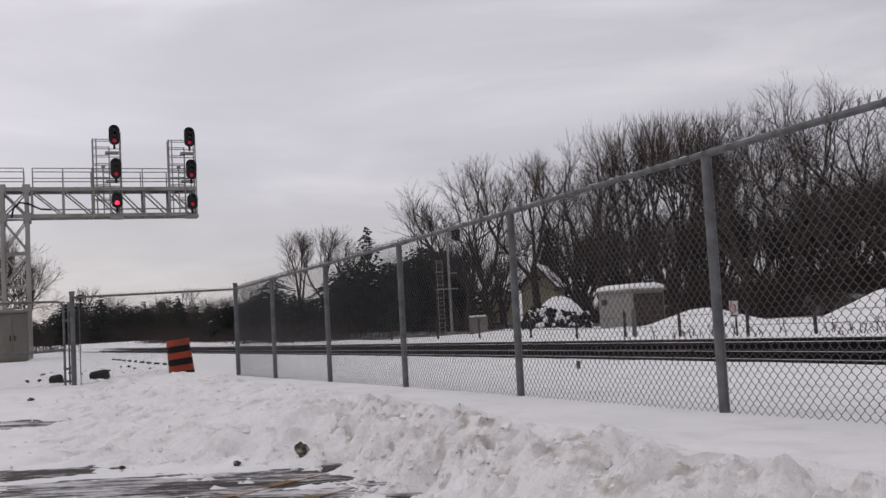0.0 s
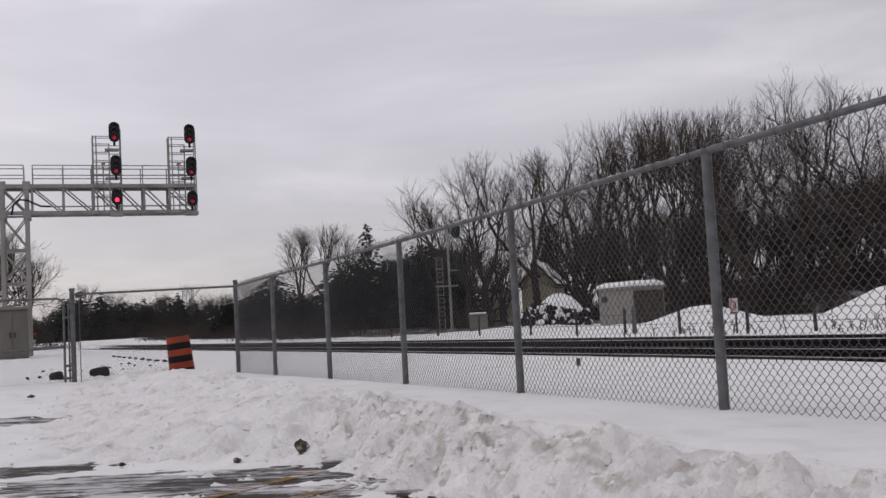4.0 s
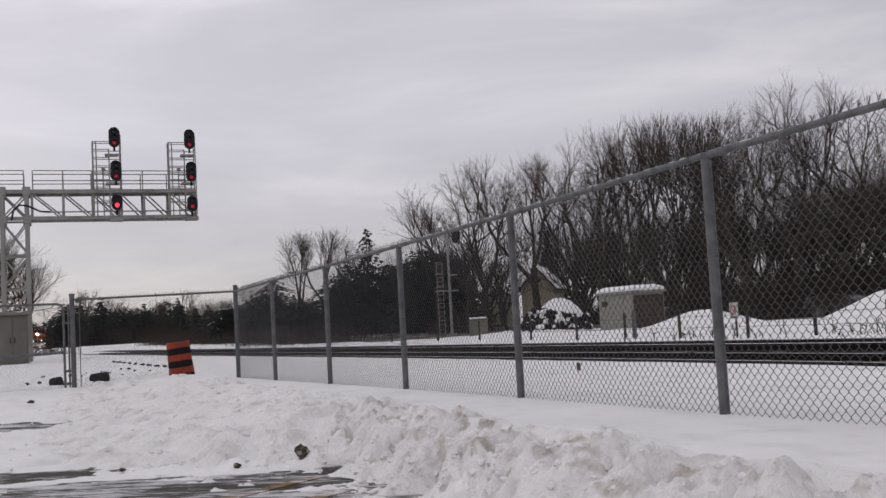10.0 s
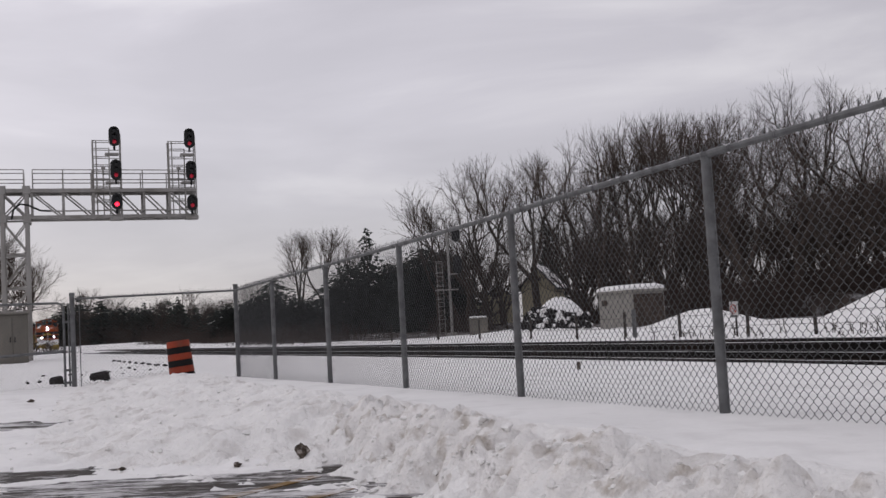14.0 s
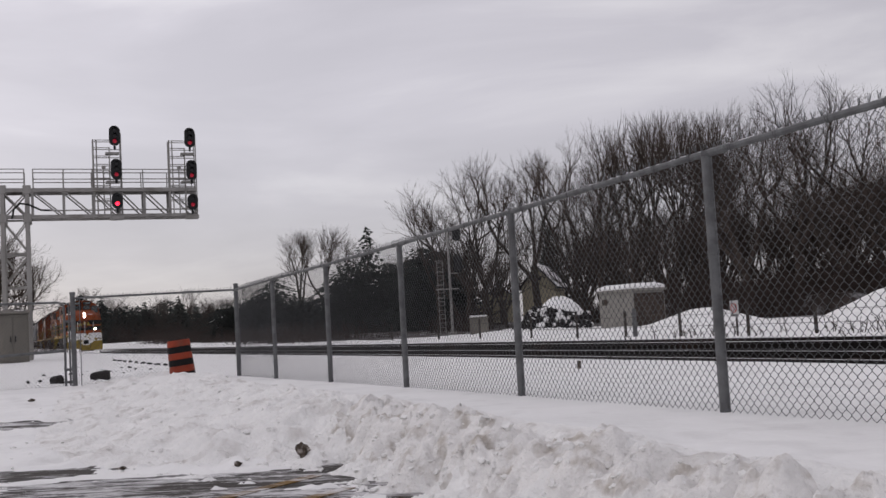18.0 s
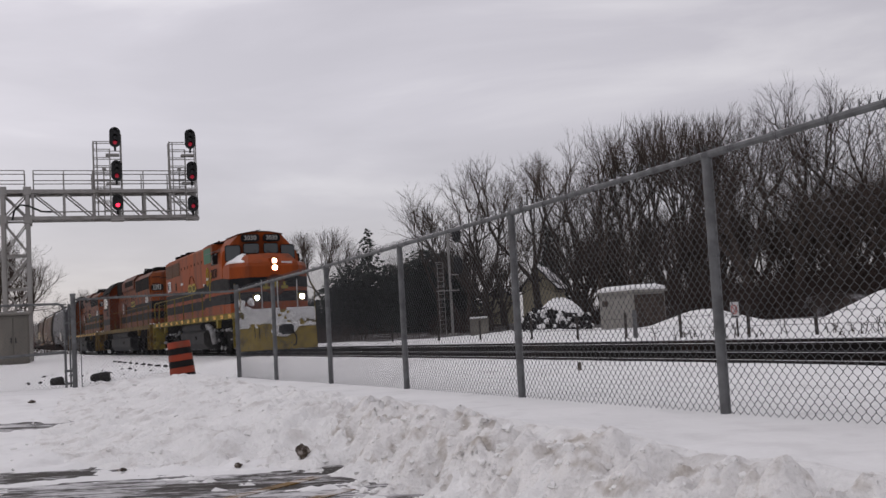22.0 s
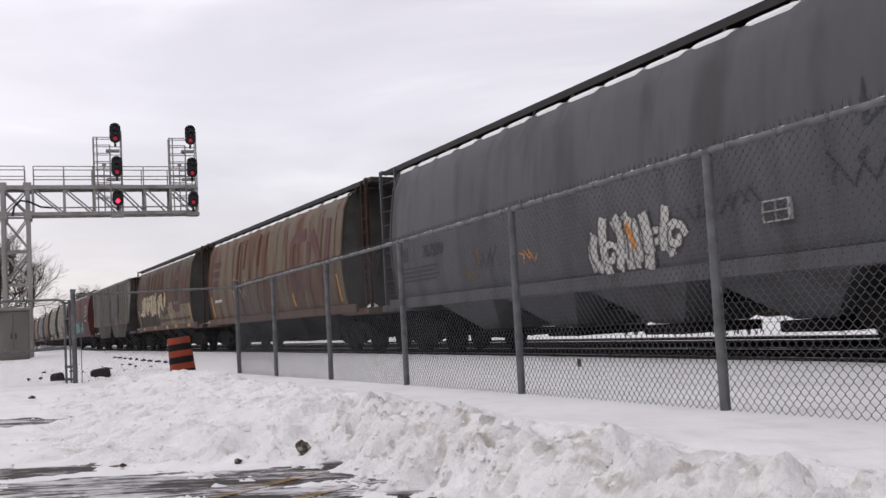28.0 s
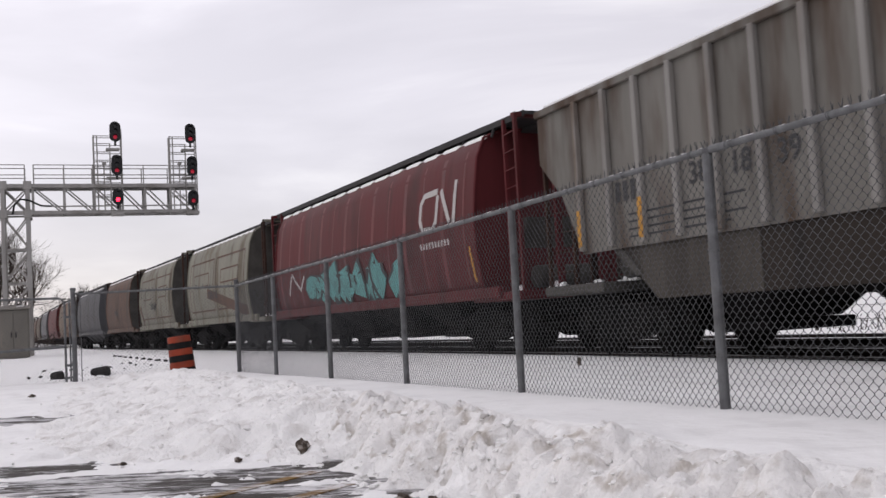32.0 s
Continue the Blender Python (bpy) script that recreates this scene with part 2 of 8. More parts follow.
def loft(bm, sections, close=True):
    """Skins rings of equally many points; close caps both ends."""
    rings = [[bm.verts.new(p) for p in s] for s in sections]
    n = len(rings[0])
    for p, q in zip(rings, rings[1:]):
        for k in range(n):
            bm.faces.new((p[k], p[(k + 1) % n], q[(k + 1) % n], q[k]))
    if close:
        bm.faces.new(rings[0][::-1])
        bm.faces.new(rings[-1])
    bmesh.ops.recalc_face_normals(bm, faces=bm.faces[:])
    return bm


def prism(bm, outline, y0, y1):
    """An outline of (x, z) drawn out from y0 to y1."""
    return loft(bm, [[(x, y0, z) for x, z in outline], [(x, y1, z) for x, z in outline]])


def words(text, size, material, parent, m, name="lettering", thick=0.004, bold=0.0):
    """Raised lettering as a mesh; m places the middle of its text on a surface (x along the line, y up)."""
    cu = bpy.data.curves.new(name, "FONT")
    cu.body, cu.size, cu.extrude, cu.offset = text, size, thick, bold
    cu.align_x, cu.align_y = "CENTER", "CENTER"
    cu.resolution_u = 3
    tmp = bpy.data.objects.new(name, cu)
    me = bpy.data.meshes.new_from_object(tmp)
    bpy.data.objects.remove(tmp)
    me.transform(m)
    me.materials.clear()
    return part(name, me, material, parent)

# ---- the plan: the line of the railway and the lie of the land ----
BENDS = ((0, 0.0), (-15, 0.0480), (-25, 0.0696), (-35, 0.0799), (-45, 0.0840), (-60, 0.0838), (-80, 0.0799), (-120, 0.0541), (-180, 0.0307), (-640, 0.0307))
STEP = 0.5
LINE_S = np.arange(240.0, -620.0, -STEP)
LINE_H = np.interp(-LINE_S, [-s for s, h in BENDS], [h for s, h in BENDS])
_mid = (LINE_H[1:] + LINE_H[:-1]) / 2
LINE_X = np.concatenate([[0], np.cumsum(-STEP * np.cos(_mid))])
LINE_Y = np.concatenate([[0], np.cumsum(-STEP * np.sin(_mid))])
_zero = int(240 / STEP)
LINE_X = LINE_X - LINE_X[_zero]
LINE_Y = LINE_Y - LINE_Y[_zero] + 9.74


def rail_z(s):
    return 0.361 + 0.0038 * (min(max(s, -330), 60) + 20)


def on_line(s, across=0.0, up=0.0):
    """A place along the near track: s metres on, so far across to the far side, and so far above the rail heads."""
    x, y, h = (float(np.interp(-s, -LINE_S, a)) for a in (LINE_X, LINE_Y, LINE_H))
    return Vector((x - math.sin(h) * across, y + math.cos(h) * across, rail_z(s) + up))


def line_y(x):
    """The near track's y at x."""
    return np.interp(x, LINE_X[::-1], LINE_Y[::-1])


def fence_y(x):
    return 4.29 + (x + 5.77) * 0.0416 + (-0.00223 * (x + 5.77) * (x + 18.04) if -18 < x < -5.77 else 0)


def smooth(a, b, x):
    t = min(1, max(0, (x - a) / (b - a)))
    return t * t * (3 - 2 * t)


FOOT = ((-40, -6.0), (-24, -1.2), (-22.5, 0.4), (-17.5, 0.2), (-12.5, -0.1), (-10.2, 0.2), (-9.3, 0.7), (-8.7, 1.75), (-8.0, 2.05), (-6, 2.2), (-3, 2.3), (20, 3.0))
CREST = ((-40, 4), (-22, 2.6), (-20, 2.4), (-12, 2.75), (-6.5, 2.72), (-3, 2.85), (20, 4.0))


def lumps(x, y, amount, pitted=0.0):
    """Small relief of the snow: soft swells, and where the plow has thrown it up, crumbled lumps and pits."""
    v = Vector((x, y, 0))
    h = noise.fractal(v * 1.1, 0.8, 2.1, 3) * 0.04
    if amount > 0.02:
        w = v + Vector((noise.noise(v * 2.3), noise.noise(v * 2.3 + Vector((9, 4, 1))), 0)) * 0.22
        mid_ = noise.voronoi(w * 3.1 + Vector((3, 6, 0)))[0]
        block = min(0.20, mid_[1] - mid_[0])
        block = 0.20 * smooth(0.0, 0.20, block)
        small_ = noise.voronoi(w * 8.0 + Vector((1, 2, 0)))[0]
        chip = smooth(0.0, 0.24, small_[1] - small_[0])
        crumb = noise.fractal(v * 2.6 + Vector((4, 4, 2)), 0.9, 2.1, 4)
        tiny_ = noise.voronoi(w * 17.0 + Vector((5, 3, 0)))[0]
        grain = smooth(0.0, 0.3, tiny_[1] - tiny_[0])
        fine = noise.noise(v * 14.0 + Vector((1, 8, 2)))
        h += amount * (0.17 * (1 - 0.55 * smooth(-8.8, -7.6, x)) * block + 0.034 * chip * (0.6 + crumb) + 0.011 * grain + 0.12 * crumb + 0.012 * fine - 0.05)
    if pitted > 0.02:
        pit = noise.fractal(Vector((x * 4.4, y * 3.8, 3.0)), 1.0, 2.1, 3)
        h -= pitted * 0.13 * smooth(-0.05, 0.7, pit)
    return h


def bare(x, y):
    """How far the plow has scraped the lot down to the asphalt, with streaks along its way."""
    best = 0.0
    for cx, cy_, along, across in ((-7.8, 0.75, 2.0, 0.85), (-6.9, 1.35, 1.0, 0.75), (-9.6, -0.3, 0.9, 0.4), (-15.0, -0.35, 0.9, 0.6)):
        u = (x - cx) * 0.43 + (y - cy_) * 0.90
        w = (x - cx) * 0.90 - (y - cy_) * 0.43
        best = max(best, math.exp(-((u / along) ** 2 + (w / across) ** 2)))
    u, w = x * 0.43 + y * 0.90, x * 0.90 - y * 0.43
    n = noise.fractal(Vector((u * 1.7, w * 6.5, 7)), 0.55, 2.2, 5)
    return best * (0.98 + 0.85 * n)


def ground_z(x, y):
    """Height of the snow: plowed lot, bank, the strip by the fence, the railway bed, and the verge and rise beyond."""
    fy = fence_y(x)
    ty = float(line_y(x))
    foot = float(np.interp(x, [p[0] for p in FOOT], [p[1] for p in FOOT]))
    crest = float(np.interp(x, [p[0] for p in CREST], [p[1] for p in CREST]))
    strip = 0.41 + 0.0119 * (max(x, -30) + 5.77)
    top = strip + 0.07 + 0.10 * smooth(-13, -19, x) - 0.06 * smooth(-8, -3, x)
    lot = 0.20 * smooth(-13, -22, x) + 0.045 - 0.12 * max(0.0, bare(x, y)) * (1 - smooth(foot - 0.25, foot + 0.15, y))
    bank = smooth(foot, crest, y)
    if x > -9.5:
        # a steep crumbled lip under the crest, with a smooth skirt before it
        steep = smooth(crest - 0.62, crest, y)
        bank += (0.40 * bank + 0.60 * steep - bank) * smooth(-9.5, -8.2, x)
    z = lot + (top - lot) * bank
    if y > crest:
        z = top + (strip - top) * smooth(crest, crest + 0.6, y)
    bed = rail_z(x) - 0.15
    z += (bed - z) * smooth(fy + 0.5, ty - 2.2, y)
    z += 0.115 * smooth(ty - 2.8, ty - 0.95, y) * (1 - smooth(ty - 0.86, ty - 0.66, y))
    z -= 0.18 * smooth(ty - 0.82, ty - 0.66, y) * (1 - smooth(ty + 8.0, ty + 8.6, y))
    rough = 0.0
    if -23 < x < 6 and y < fy:
        rough = (0.55 + 0.45 * smooth(-9.8, -8.6, x)) * smooth(foot - 0.6, foot + 0.3, y) * (1 - smooth(crest + 0.05, crest + 0.45, y))
    pitted = smooth(crest - 0.75, crest - 0.5, y) * (1 - smooth(crest - 0.02, crest + 0.18, y)) * smooth(-10.0, -8.6, x) if rough > 0.02 else 0.0
    h = lumps(x, y, rough * (0.22 + 0.78 * pitted) if x > -8.6 else rough, pitted)
    quiet = 1 - 0.94 * smooth(fy - 1.6, fy - 0.4, y) * (1 - smooth(ty + 7, ty + 10, y))
    lotq = 0.45 if y < foot - 0.5 else 1
    z += h * (1 if rough > 0.05 else quiet * lotq)
    # beyond the tracks
    far = smooth(ty + 6.2, ty + 10, y)
    if far:
        d = y - ty
        rise = 0.0
        # mounds of cleared snow by the shed and further on, and the wooded bank behind
        for mx, my, r, hh in MOUNDS:
            q = ((x - mx) ** 2 + ((y - my) * 1.25) ** 2) / (r * r)
            if q < 6:
                rise = max(rise, hh * math.exp(-q * 1.5))
        hill = 5.0 * smooth(30, 75, d) * smooth(-95, -30, x) + 0.25 * smooth(12, 34, d) * smooth(-75, -48, x)
        z += far * (rise + hill + 0.05 * noise.fractal(Vector((x, y, 3)) * 0.25, 0.8, 2, 3))
    return z


MOUNDS = ((-36.3, 26.2, 2.7, 0.85), (-24.6, 25.6, 3.0, 1.25), (-18.5, 25.5, 3.0, 1.1), (-41.0, 25.0, 2.2, 0.2), (-51, 25.0, 4.2, 0.35))


def grid_mesh(name, xs, ys, f):
    verts = [(x, y, f(x, y)) for x in xs for y in ys]
    n = len(ys)
    faces = [(i * n + j, (i + 1) * n + j, (i + 1) * n + j + 1, i * n + j + 1) for i in range(len(xs) - 1) for j in range(n - 1)]
    me = bpy.data.meshes.new(name)
    me.from_pydata(verts, [], faces)
    me.polygons.foreach_set("use_smooth", [True] * len(faces))
    return me


def spaced(*legs):
    """Values from legs of (start, end, step)."""
    out = []
    for a, b, st in legs:
        k = max(1, round((b - a) / st))
        out += [a + (b - a) * i / k for i in range(k)]
    return out + [legs[-1][1]]

# ---- ground ----
xs = spaced((-420, -120, 12), (-120, -60, 3), (-60, -26, 0.9), (-26, -18, 0.15), (-18, -11, 0.06), (-11, -7.4, 0.036), (-7.4, -2.2, 0.022), (-2.2, -1.8, 0.05), (-1.8, 6, 0.4), (6, 60, 4), (60, 320, 26))
ys = spaced((-200, -30, 17), (-30, -4, 1.2), (-4, -1.4, 0.2), (-1.4, 0.6, 0.055), (0.6, 1.8, 0.036), (1.8, 3.05, 0.021), (3.05, 3.4, 0.06), (3.4, 6.0, 0.2), (6.0, 9.8, 0.1), (9.8, 30, 0.6), (30, 90, 3), (90, 600, 30))
gm = grid_mesh("ground", xs, ys, ground_z)
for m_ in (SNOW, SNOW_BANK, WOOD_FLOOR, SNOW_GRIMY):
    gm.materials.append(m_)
which = []
for p in gm.polygons:
    x, y, z = p.center
    foot = float(np.interp(x, [q[0] for q in FOOT], [q[1] for q in FOOT]))
    crest = float(np.interp(x, [q[0] for q in CREST], [q[1] for q in CREST]))
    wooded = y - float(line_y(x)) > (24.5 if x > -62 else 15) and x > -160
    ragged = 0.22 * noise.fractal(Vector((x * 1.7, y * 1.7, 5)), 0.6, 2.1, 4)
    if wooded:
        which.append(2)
    elif -9.2 + ragged < x < 3 and crest - 0.42 + ragged < y < crest + 0.10 + 0.5 * ragged:
        which.append(3)
    else:
        which.append(1 if -22 < x < 4 and foot - 0.1 < y < crest + 0.25 else 0)
gm.polygons.foreach_set("material_index", which)
ground = part("ground", gm, None)
tagged(ground, "snow-covered ground, smooth by the railway and churned in the plowed bank", "ground", kind="structure")

# the asphalt of the lot shows where the snow has been scraped thin
lot_mesh = grid_mesh("pavement", spaced((-24, -12, 0.5), (-12, -5.4, 0.6)), spaced((-12, 3, 1.0)), lambda x, y: 0.20 * smooth(-13, -22, x) + 0.0)
pavement = part("pavement", lot_mesh, ASPHALT)
tagged(pavement, "wet dark asphalt of a plowed lot under thin snow", "pavement", kind="structure")
for x0, y0, x1, y1 in ((-7.72, 1.9, -6.5, 0.14), (-6.98, 1.95, -5.9, 0.4)):
    d = Vector((x1 - x0, y1 - y0, 0))
    ln = bx(0, d.length, -0.055, 0.055, 0.0, 0.006)
    ln.transform(pose((x0), (y0), 0.002, 0, 0, math.degrees(math.atan2(d.y, d.x))))
    stripe_ = part("lane_line", ln, LANE_YELLOW, pavement)

# clods thrown up by the plow
rc = random.Random(21)
bm = bmesh.new()
for k in range(620):
    x = rc.uniform(-19, -4.0) if rc.random() < 0.45 else rc.uniform(-9.5, -3.5)
    foot = float(np.interp(x, [q[0] for q in FOOT], [q[1] for q in FOOT]))
    crest = float(np.interp(x, [q[0] for q in CREST], [q[1] for q in CREST]))
    y = foot + (crest - foot) * rc.uniform(-0.25, 1.1) if rc.random() < 0.93 else foot - rc.uniform(0.1, 1.6)
    r = rc.choice((0.010, 0.012, 0.016, 0.018, 0.022, 0.028, 0.036)) * rc.uniform(0.7, 1.2)
    if y < foot - 0.1:
        r = min(r, 0.05)
    res = bmesh.ops.create_icosphere(bm, subdivisions=2 if r > 0.03 else 1, radius=r)
    o = Vector((rc.uniform(0, 50), rc.uniform(0, 50), 0))
    sx, sy, sz = rc.uniform(0.8, 1.5), rc.uniform(0.7, 1.2), rc.uniform(0.5, 0.9)
    z = ground_z(x, y)
    for v in res["verts"]:
        q = v.co * (1 + 0.8 * noise.noise(v.co / r * 0.9 + o))
        v.co = Vector((x + q.x * sx, y + q.y * sy, z + r * 0.15 + q.z * sz))
clods = part("snow_clods", bm, SNOW_BANK)
tagged(clods, "loose clods of plowed snow lying on the bank and the lot", "snow clods", kind="stuff")
ROCK = mat("dark_grit_rock", (0.075, 0.058, 0.045), 0.95, var=0.5, scale=14, bump=0.02, bump_scale=60, tint=(0.4, 0.37, 0.34), tint_amount=0.3, tint_scale=18)
for x, y, r, sz in ((-8.5, 1.98, 0.05, 1.5), (-6.1, 2.05, 0.05, 0.8), (-5.75, 2.12, 0.05, 0.9), (-8.6, 1.45, 0.03, 0.7), (-9.2, 0.55, 0.035, 0.5), (-18.5, -0.3, 0.05, 0.5)):
    bm = bmesh.new()
    bmesh.ops.create_icosphere(bm, subdivisions=3, radius=r)
    for v in bm.verts:
        v.co *= 1 + 0.7 * noise.noise(v.co / r + Vector((x * 5, y * 7, 0))) + 0.35 * noise.noise(v.co / r * 3.1 + Vector((x, y, 4)))
        v.co.z *= sz
    k = part("rock", bm, ROCK)
    k.location = (x, y, ground_z(x, y) + r * 0.35)
    tagged(k, "dark gritty lump of frozen dirt in the plowed snow", "rock", "frozen lumps by the bank")

# timber ends and snow-buried ties beyond the gate
SLEEPER = mat("old_black_timber", (0.02, 0.018, 0.017), 0.9, var=0.4, scale=8, bump=0.01, bump_scale=25)
for x, y, tn, L_ in ((-22.75, 1.0, 65, 0.40), (-22.6, 0.14, 40, 0.30)):
    t_ = part("timber_block", bx(-L_ / 2, L_ / 2, -0.1, 0.1, -0.1, 0.13, bevel=0.05), SLEEPER)
    t_.matrix_world = pose(x, y, ground_z(x, y) + 0.05, 5, -8, tn)
    tagged(t_, "short black timber end half buried in snow", "timber", "timber ends beyond the gate")
for k in range(9):
    x, y = -29.5 - k * 1.4, 3.05 - k * 0.09
    t_ = part("old_tie", bx(-0.13, 0.13, -0.05, 0.05, -0.05, 0.035, bevel=0.02), SLEEPER)
    t_.matrix_world = pose(x, y, ground_z(x, y) + 0.02, rc.uniform(-6, 6), rc.uniform(-6, 6), 6 + rc.uniform(-12, 12))
    tagged(t_, "black end of an old railway tie showing through snow", "railway tie", "ties of a disused siding")
for k in range(16):
    x, y = rc.uniform(-30, -23.2), rc.uniform(-0.6, 2.6)
    bm = bmesh.new()
    bmesh.ops.create_icosphere(bm, subdivisions=1, radius=rc.uniform(0.03, 0.08))
    for v in bm.verts:
        v.co *= 1 + 0.8 * noise.noise(v.co * 14 + Vector((x, y, k)))
        v.co.z *= 0.6
    lump_ = part("dirt_lump", bm, SLEEPER)
    lump_.location = (x, y, ground_z(x, y) + 0.015)
    tagged(lump_, "small dark lump of dirt lying on trodden snow", "dirt lump", "dirt lumps beyond the gate")
box_ = part("marker_box", bx(-0.025, 0.025, -0.025, 0.025, -0.1, 0.12, bevel=0.008), ROCK)
box_.location = (-13.6, 7.5, ground_z(-13.6, 7.5))
tagged(box_, "small brown marker stub standing in smooth snow", "marker")

# ---- the railway ----
def sweep(name, profile, s0, s1, across, up, material, step=2.0):
    """A bar of the given section (across, up) laid along the line."""
    ss = np.arange(s0, s1 + 0.1, step)
    bm = bmesh.new()
    loft(bm, [[on_line(s, across + a, up + b) for a, b in profile] for s in ss])
    return part(name, bm, material)


RAIL_SECTION = ((-0.07, -0.17), (0.07, -0.17), (0.07, -0.155), (0.012, -0.135), (0.012, -0.045), (0.036, -0.035), (0.036, -0.004), (-0.036, -0.004), (-0.036, -0.035), (-0.012, -0.045), (-0.012, -0.135), (-0.07, -0.155))
for a0, a1, up in ((-0.80, 3.42, -0.11), (5.06, 8.4, -0.13)):
    bed = sweep("track_bed", ((a0, -0.4), (a1, -0.4), (a1 - 0.05, -0.03), (a1 - 0.5, 0.0), (a0 + 0.5, 0.0), (a0 + 0.05, -0.03)), -330, 60, 0, up, BALLAST, 3.0)
    tagged(bed, "dark stone ballast bed with thin streaks of snow", "track bed", kind="structure")
inner = sweep("track_snow", ((3.5, -0.4), (5.0, -0.4), (4.96, -0.07), (4.25, -0.04), (3.54, -0.07)), -330, 60, 0, 0, SNOW_CLEAN, 3.0)
tagged(inner, "snow lying between the rails of the far track", "snow", kind="structure")
for k, c in enumerate((0.0, 4.25)):
    for g in (-0.755, 0.755):
        r = sweep("rail", RAIL_SECTION, -330, 60, c + g, 0, RAIL)
        tagged(r, "rusty brown steel rail of the main line", "rail", "rails of the two tracks")
        h = sweep("rail_head", ((-0.03, -0.004), (0.03, -0.004), (0.026, 0.0), (-0.026, 0.0)), -330, 60, c + g, 0, RAIL_TOP)
        h.parent = r
        if k or g > 0:
            sn = bmesh.new()
            rs = random.Random(int(100 + c * 10 + g * 10))
            for s0 in np.arange(-200, 10, 6.0):
                if rs.random() < 0.85:
                    loft(sn, [[on_line(s, c + g + a * f, -0.155 + b * f) for a, b in ((0.05, 0.0), (0.14, 0.0), (0.10, 0.09), (0.06, 0.09))] for s, f in ((s0, 0.6), (s0 + 1.5, 1.0), (s0 + 3.5, 1.0 + 0.3 * rs.random()), (s0 + 5.9, 0.6))])
            tagged(part("rail_snow", sn, SNOW_CLEAN, r, "ridge of snow against the rail"), kind="stuff")
TIES = bmesh.new()
tie_mesh = bpy.data.meshes.new("tie")
box(TIES, -0.11, 0.11, -0.72, 1.3, -0.2, 0.0, bevel=0.012)
TIES.to_mesh(tie_mesh)
TIES.free()
tie_mesh.materials.append(TIE)
bed0 = bpy.data.objects["track_bed"]
for k in range(110):
    s = -8 - k * 0.56
    p = on_line(s, 0.1, -0.095)
    t_ = part("tie", tie_mesh, None, bed0)
    t_.matrix_world = Matrix.Translation(p) @ Matrix.Rotation(float(np.interp(-s, -LINE_S, LINE_H)), 4, "Z")

# ---- the chain-link fence along the railway ----
def chain_link(p, q, z0p, z0q, h, wire=0.0023, w=0.036, barbs=0.055, hooked=True):
    """Woven wire between two posts: zigzag wires that hook into their neighbours, with cut ends standing up along the top."""
    p, q = Vector((p[0], p[1], 0)), Vector((q[0], q[1], 0))
    d = q - p
    length = d.length
    d.normalize()
    out = d.cross(Vector((0, 0, 1)))
    n = int(length / w)
    rows = int(h / (w * 1.03))
    dz = h / rows
    verts, faces = [], []

    def seg(a, b):
        t = (b - a).normalized()
        u = t.cross(out).normalized() * wire
        v = out * wire
        base = len(verts)
        for c in (a, b):
            verts.extend((c + u, c - u * 0.5 + v * 0.87, c - u * 0.5 - v * 0.87))
        for k in range(3):
            faces.append((base + k, base + (k + 1) % 3, base + 3 + (k + 1) % 3, base + 3 + k))

    for i in range(n + 1):
        prev = None
        for j in range(rows + 1):
            side = -0.5 if (i + j) % 2 else 0.5
            x = min(max((i + side * 1.06 + 0.5) * w, 0), length)
            f = x / length
            z = z0p + (z0q - z0p) * f + j * dz
            sway = 0.012 * math.sin(x * 2.1) * math.sin(j / rows * math.pi)
            hook = dz * 0.17 if hooked else 0.0
            pt = p + d * x + out * ((0.003 if side > 0 else -0.003) + sway) + Vector((0, 0, z - hook))
            if prev is not None:
                seg(prev, pt)
            prev = pt + Vector((0, 0, 2 * hook))
            if hooked:
                seg(pt, prev)
        if barbs:
            for lean in (-0.012, 0.014):
                seg(prev, prev + d * (lean + random.uniform(-0.008, 0.008)) + out * random.uniform(-0.01, 0.01) + Vector((0, 0, barbs * random.uniform(0.6, 1.2))))
    me = bpy.data.meshes.new("wire_mesh")
    me.from_pydata(verts, [], faces)
    return me


def post_at(k):
    x = -5.77 - 3.064 * k
    return Vector((x, fence_y(x), 0.407 - 0.0364 * k))


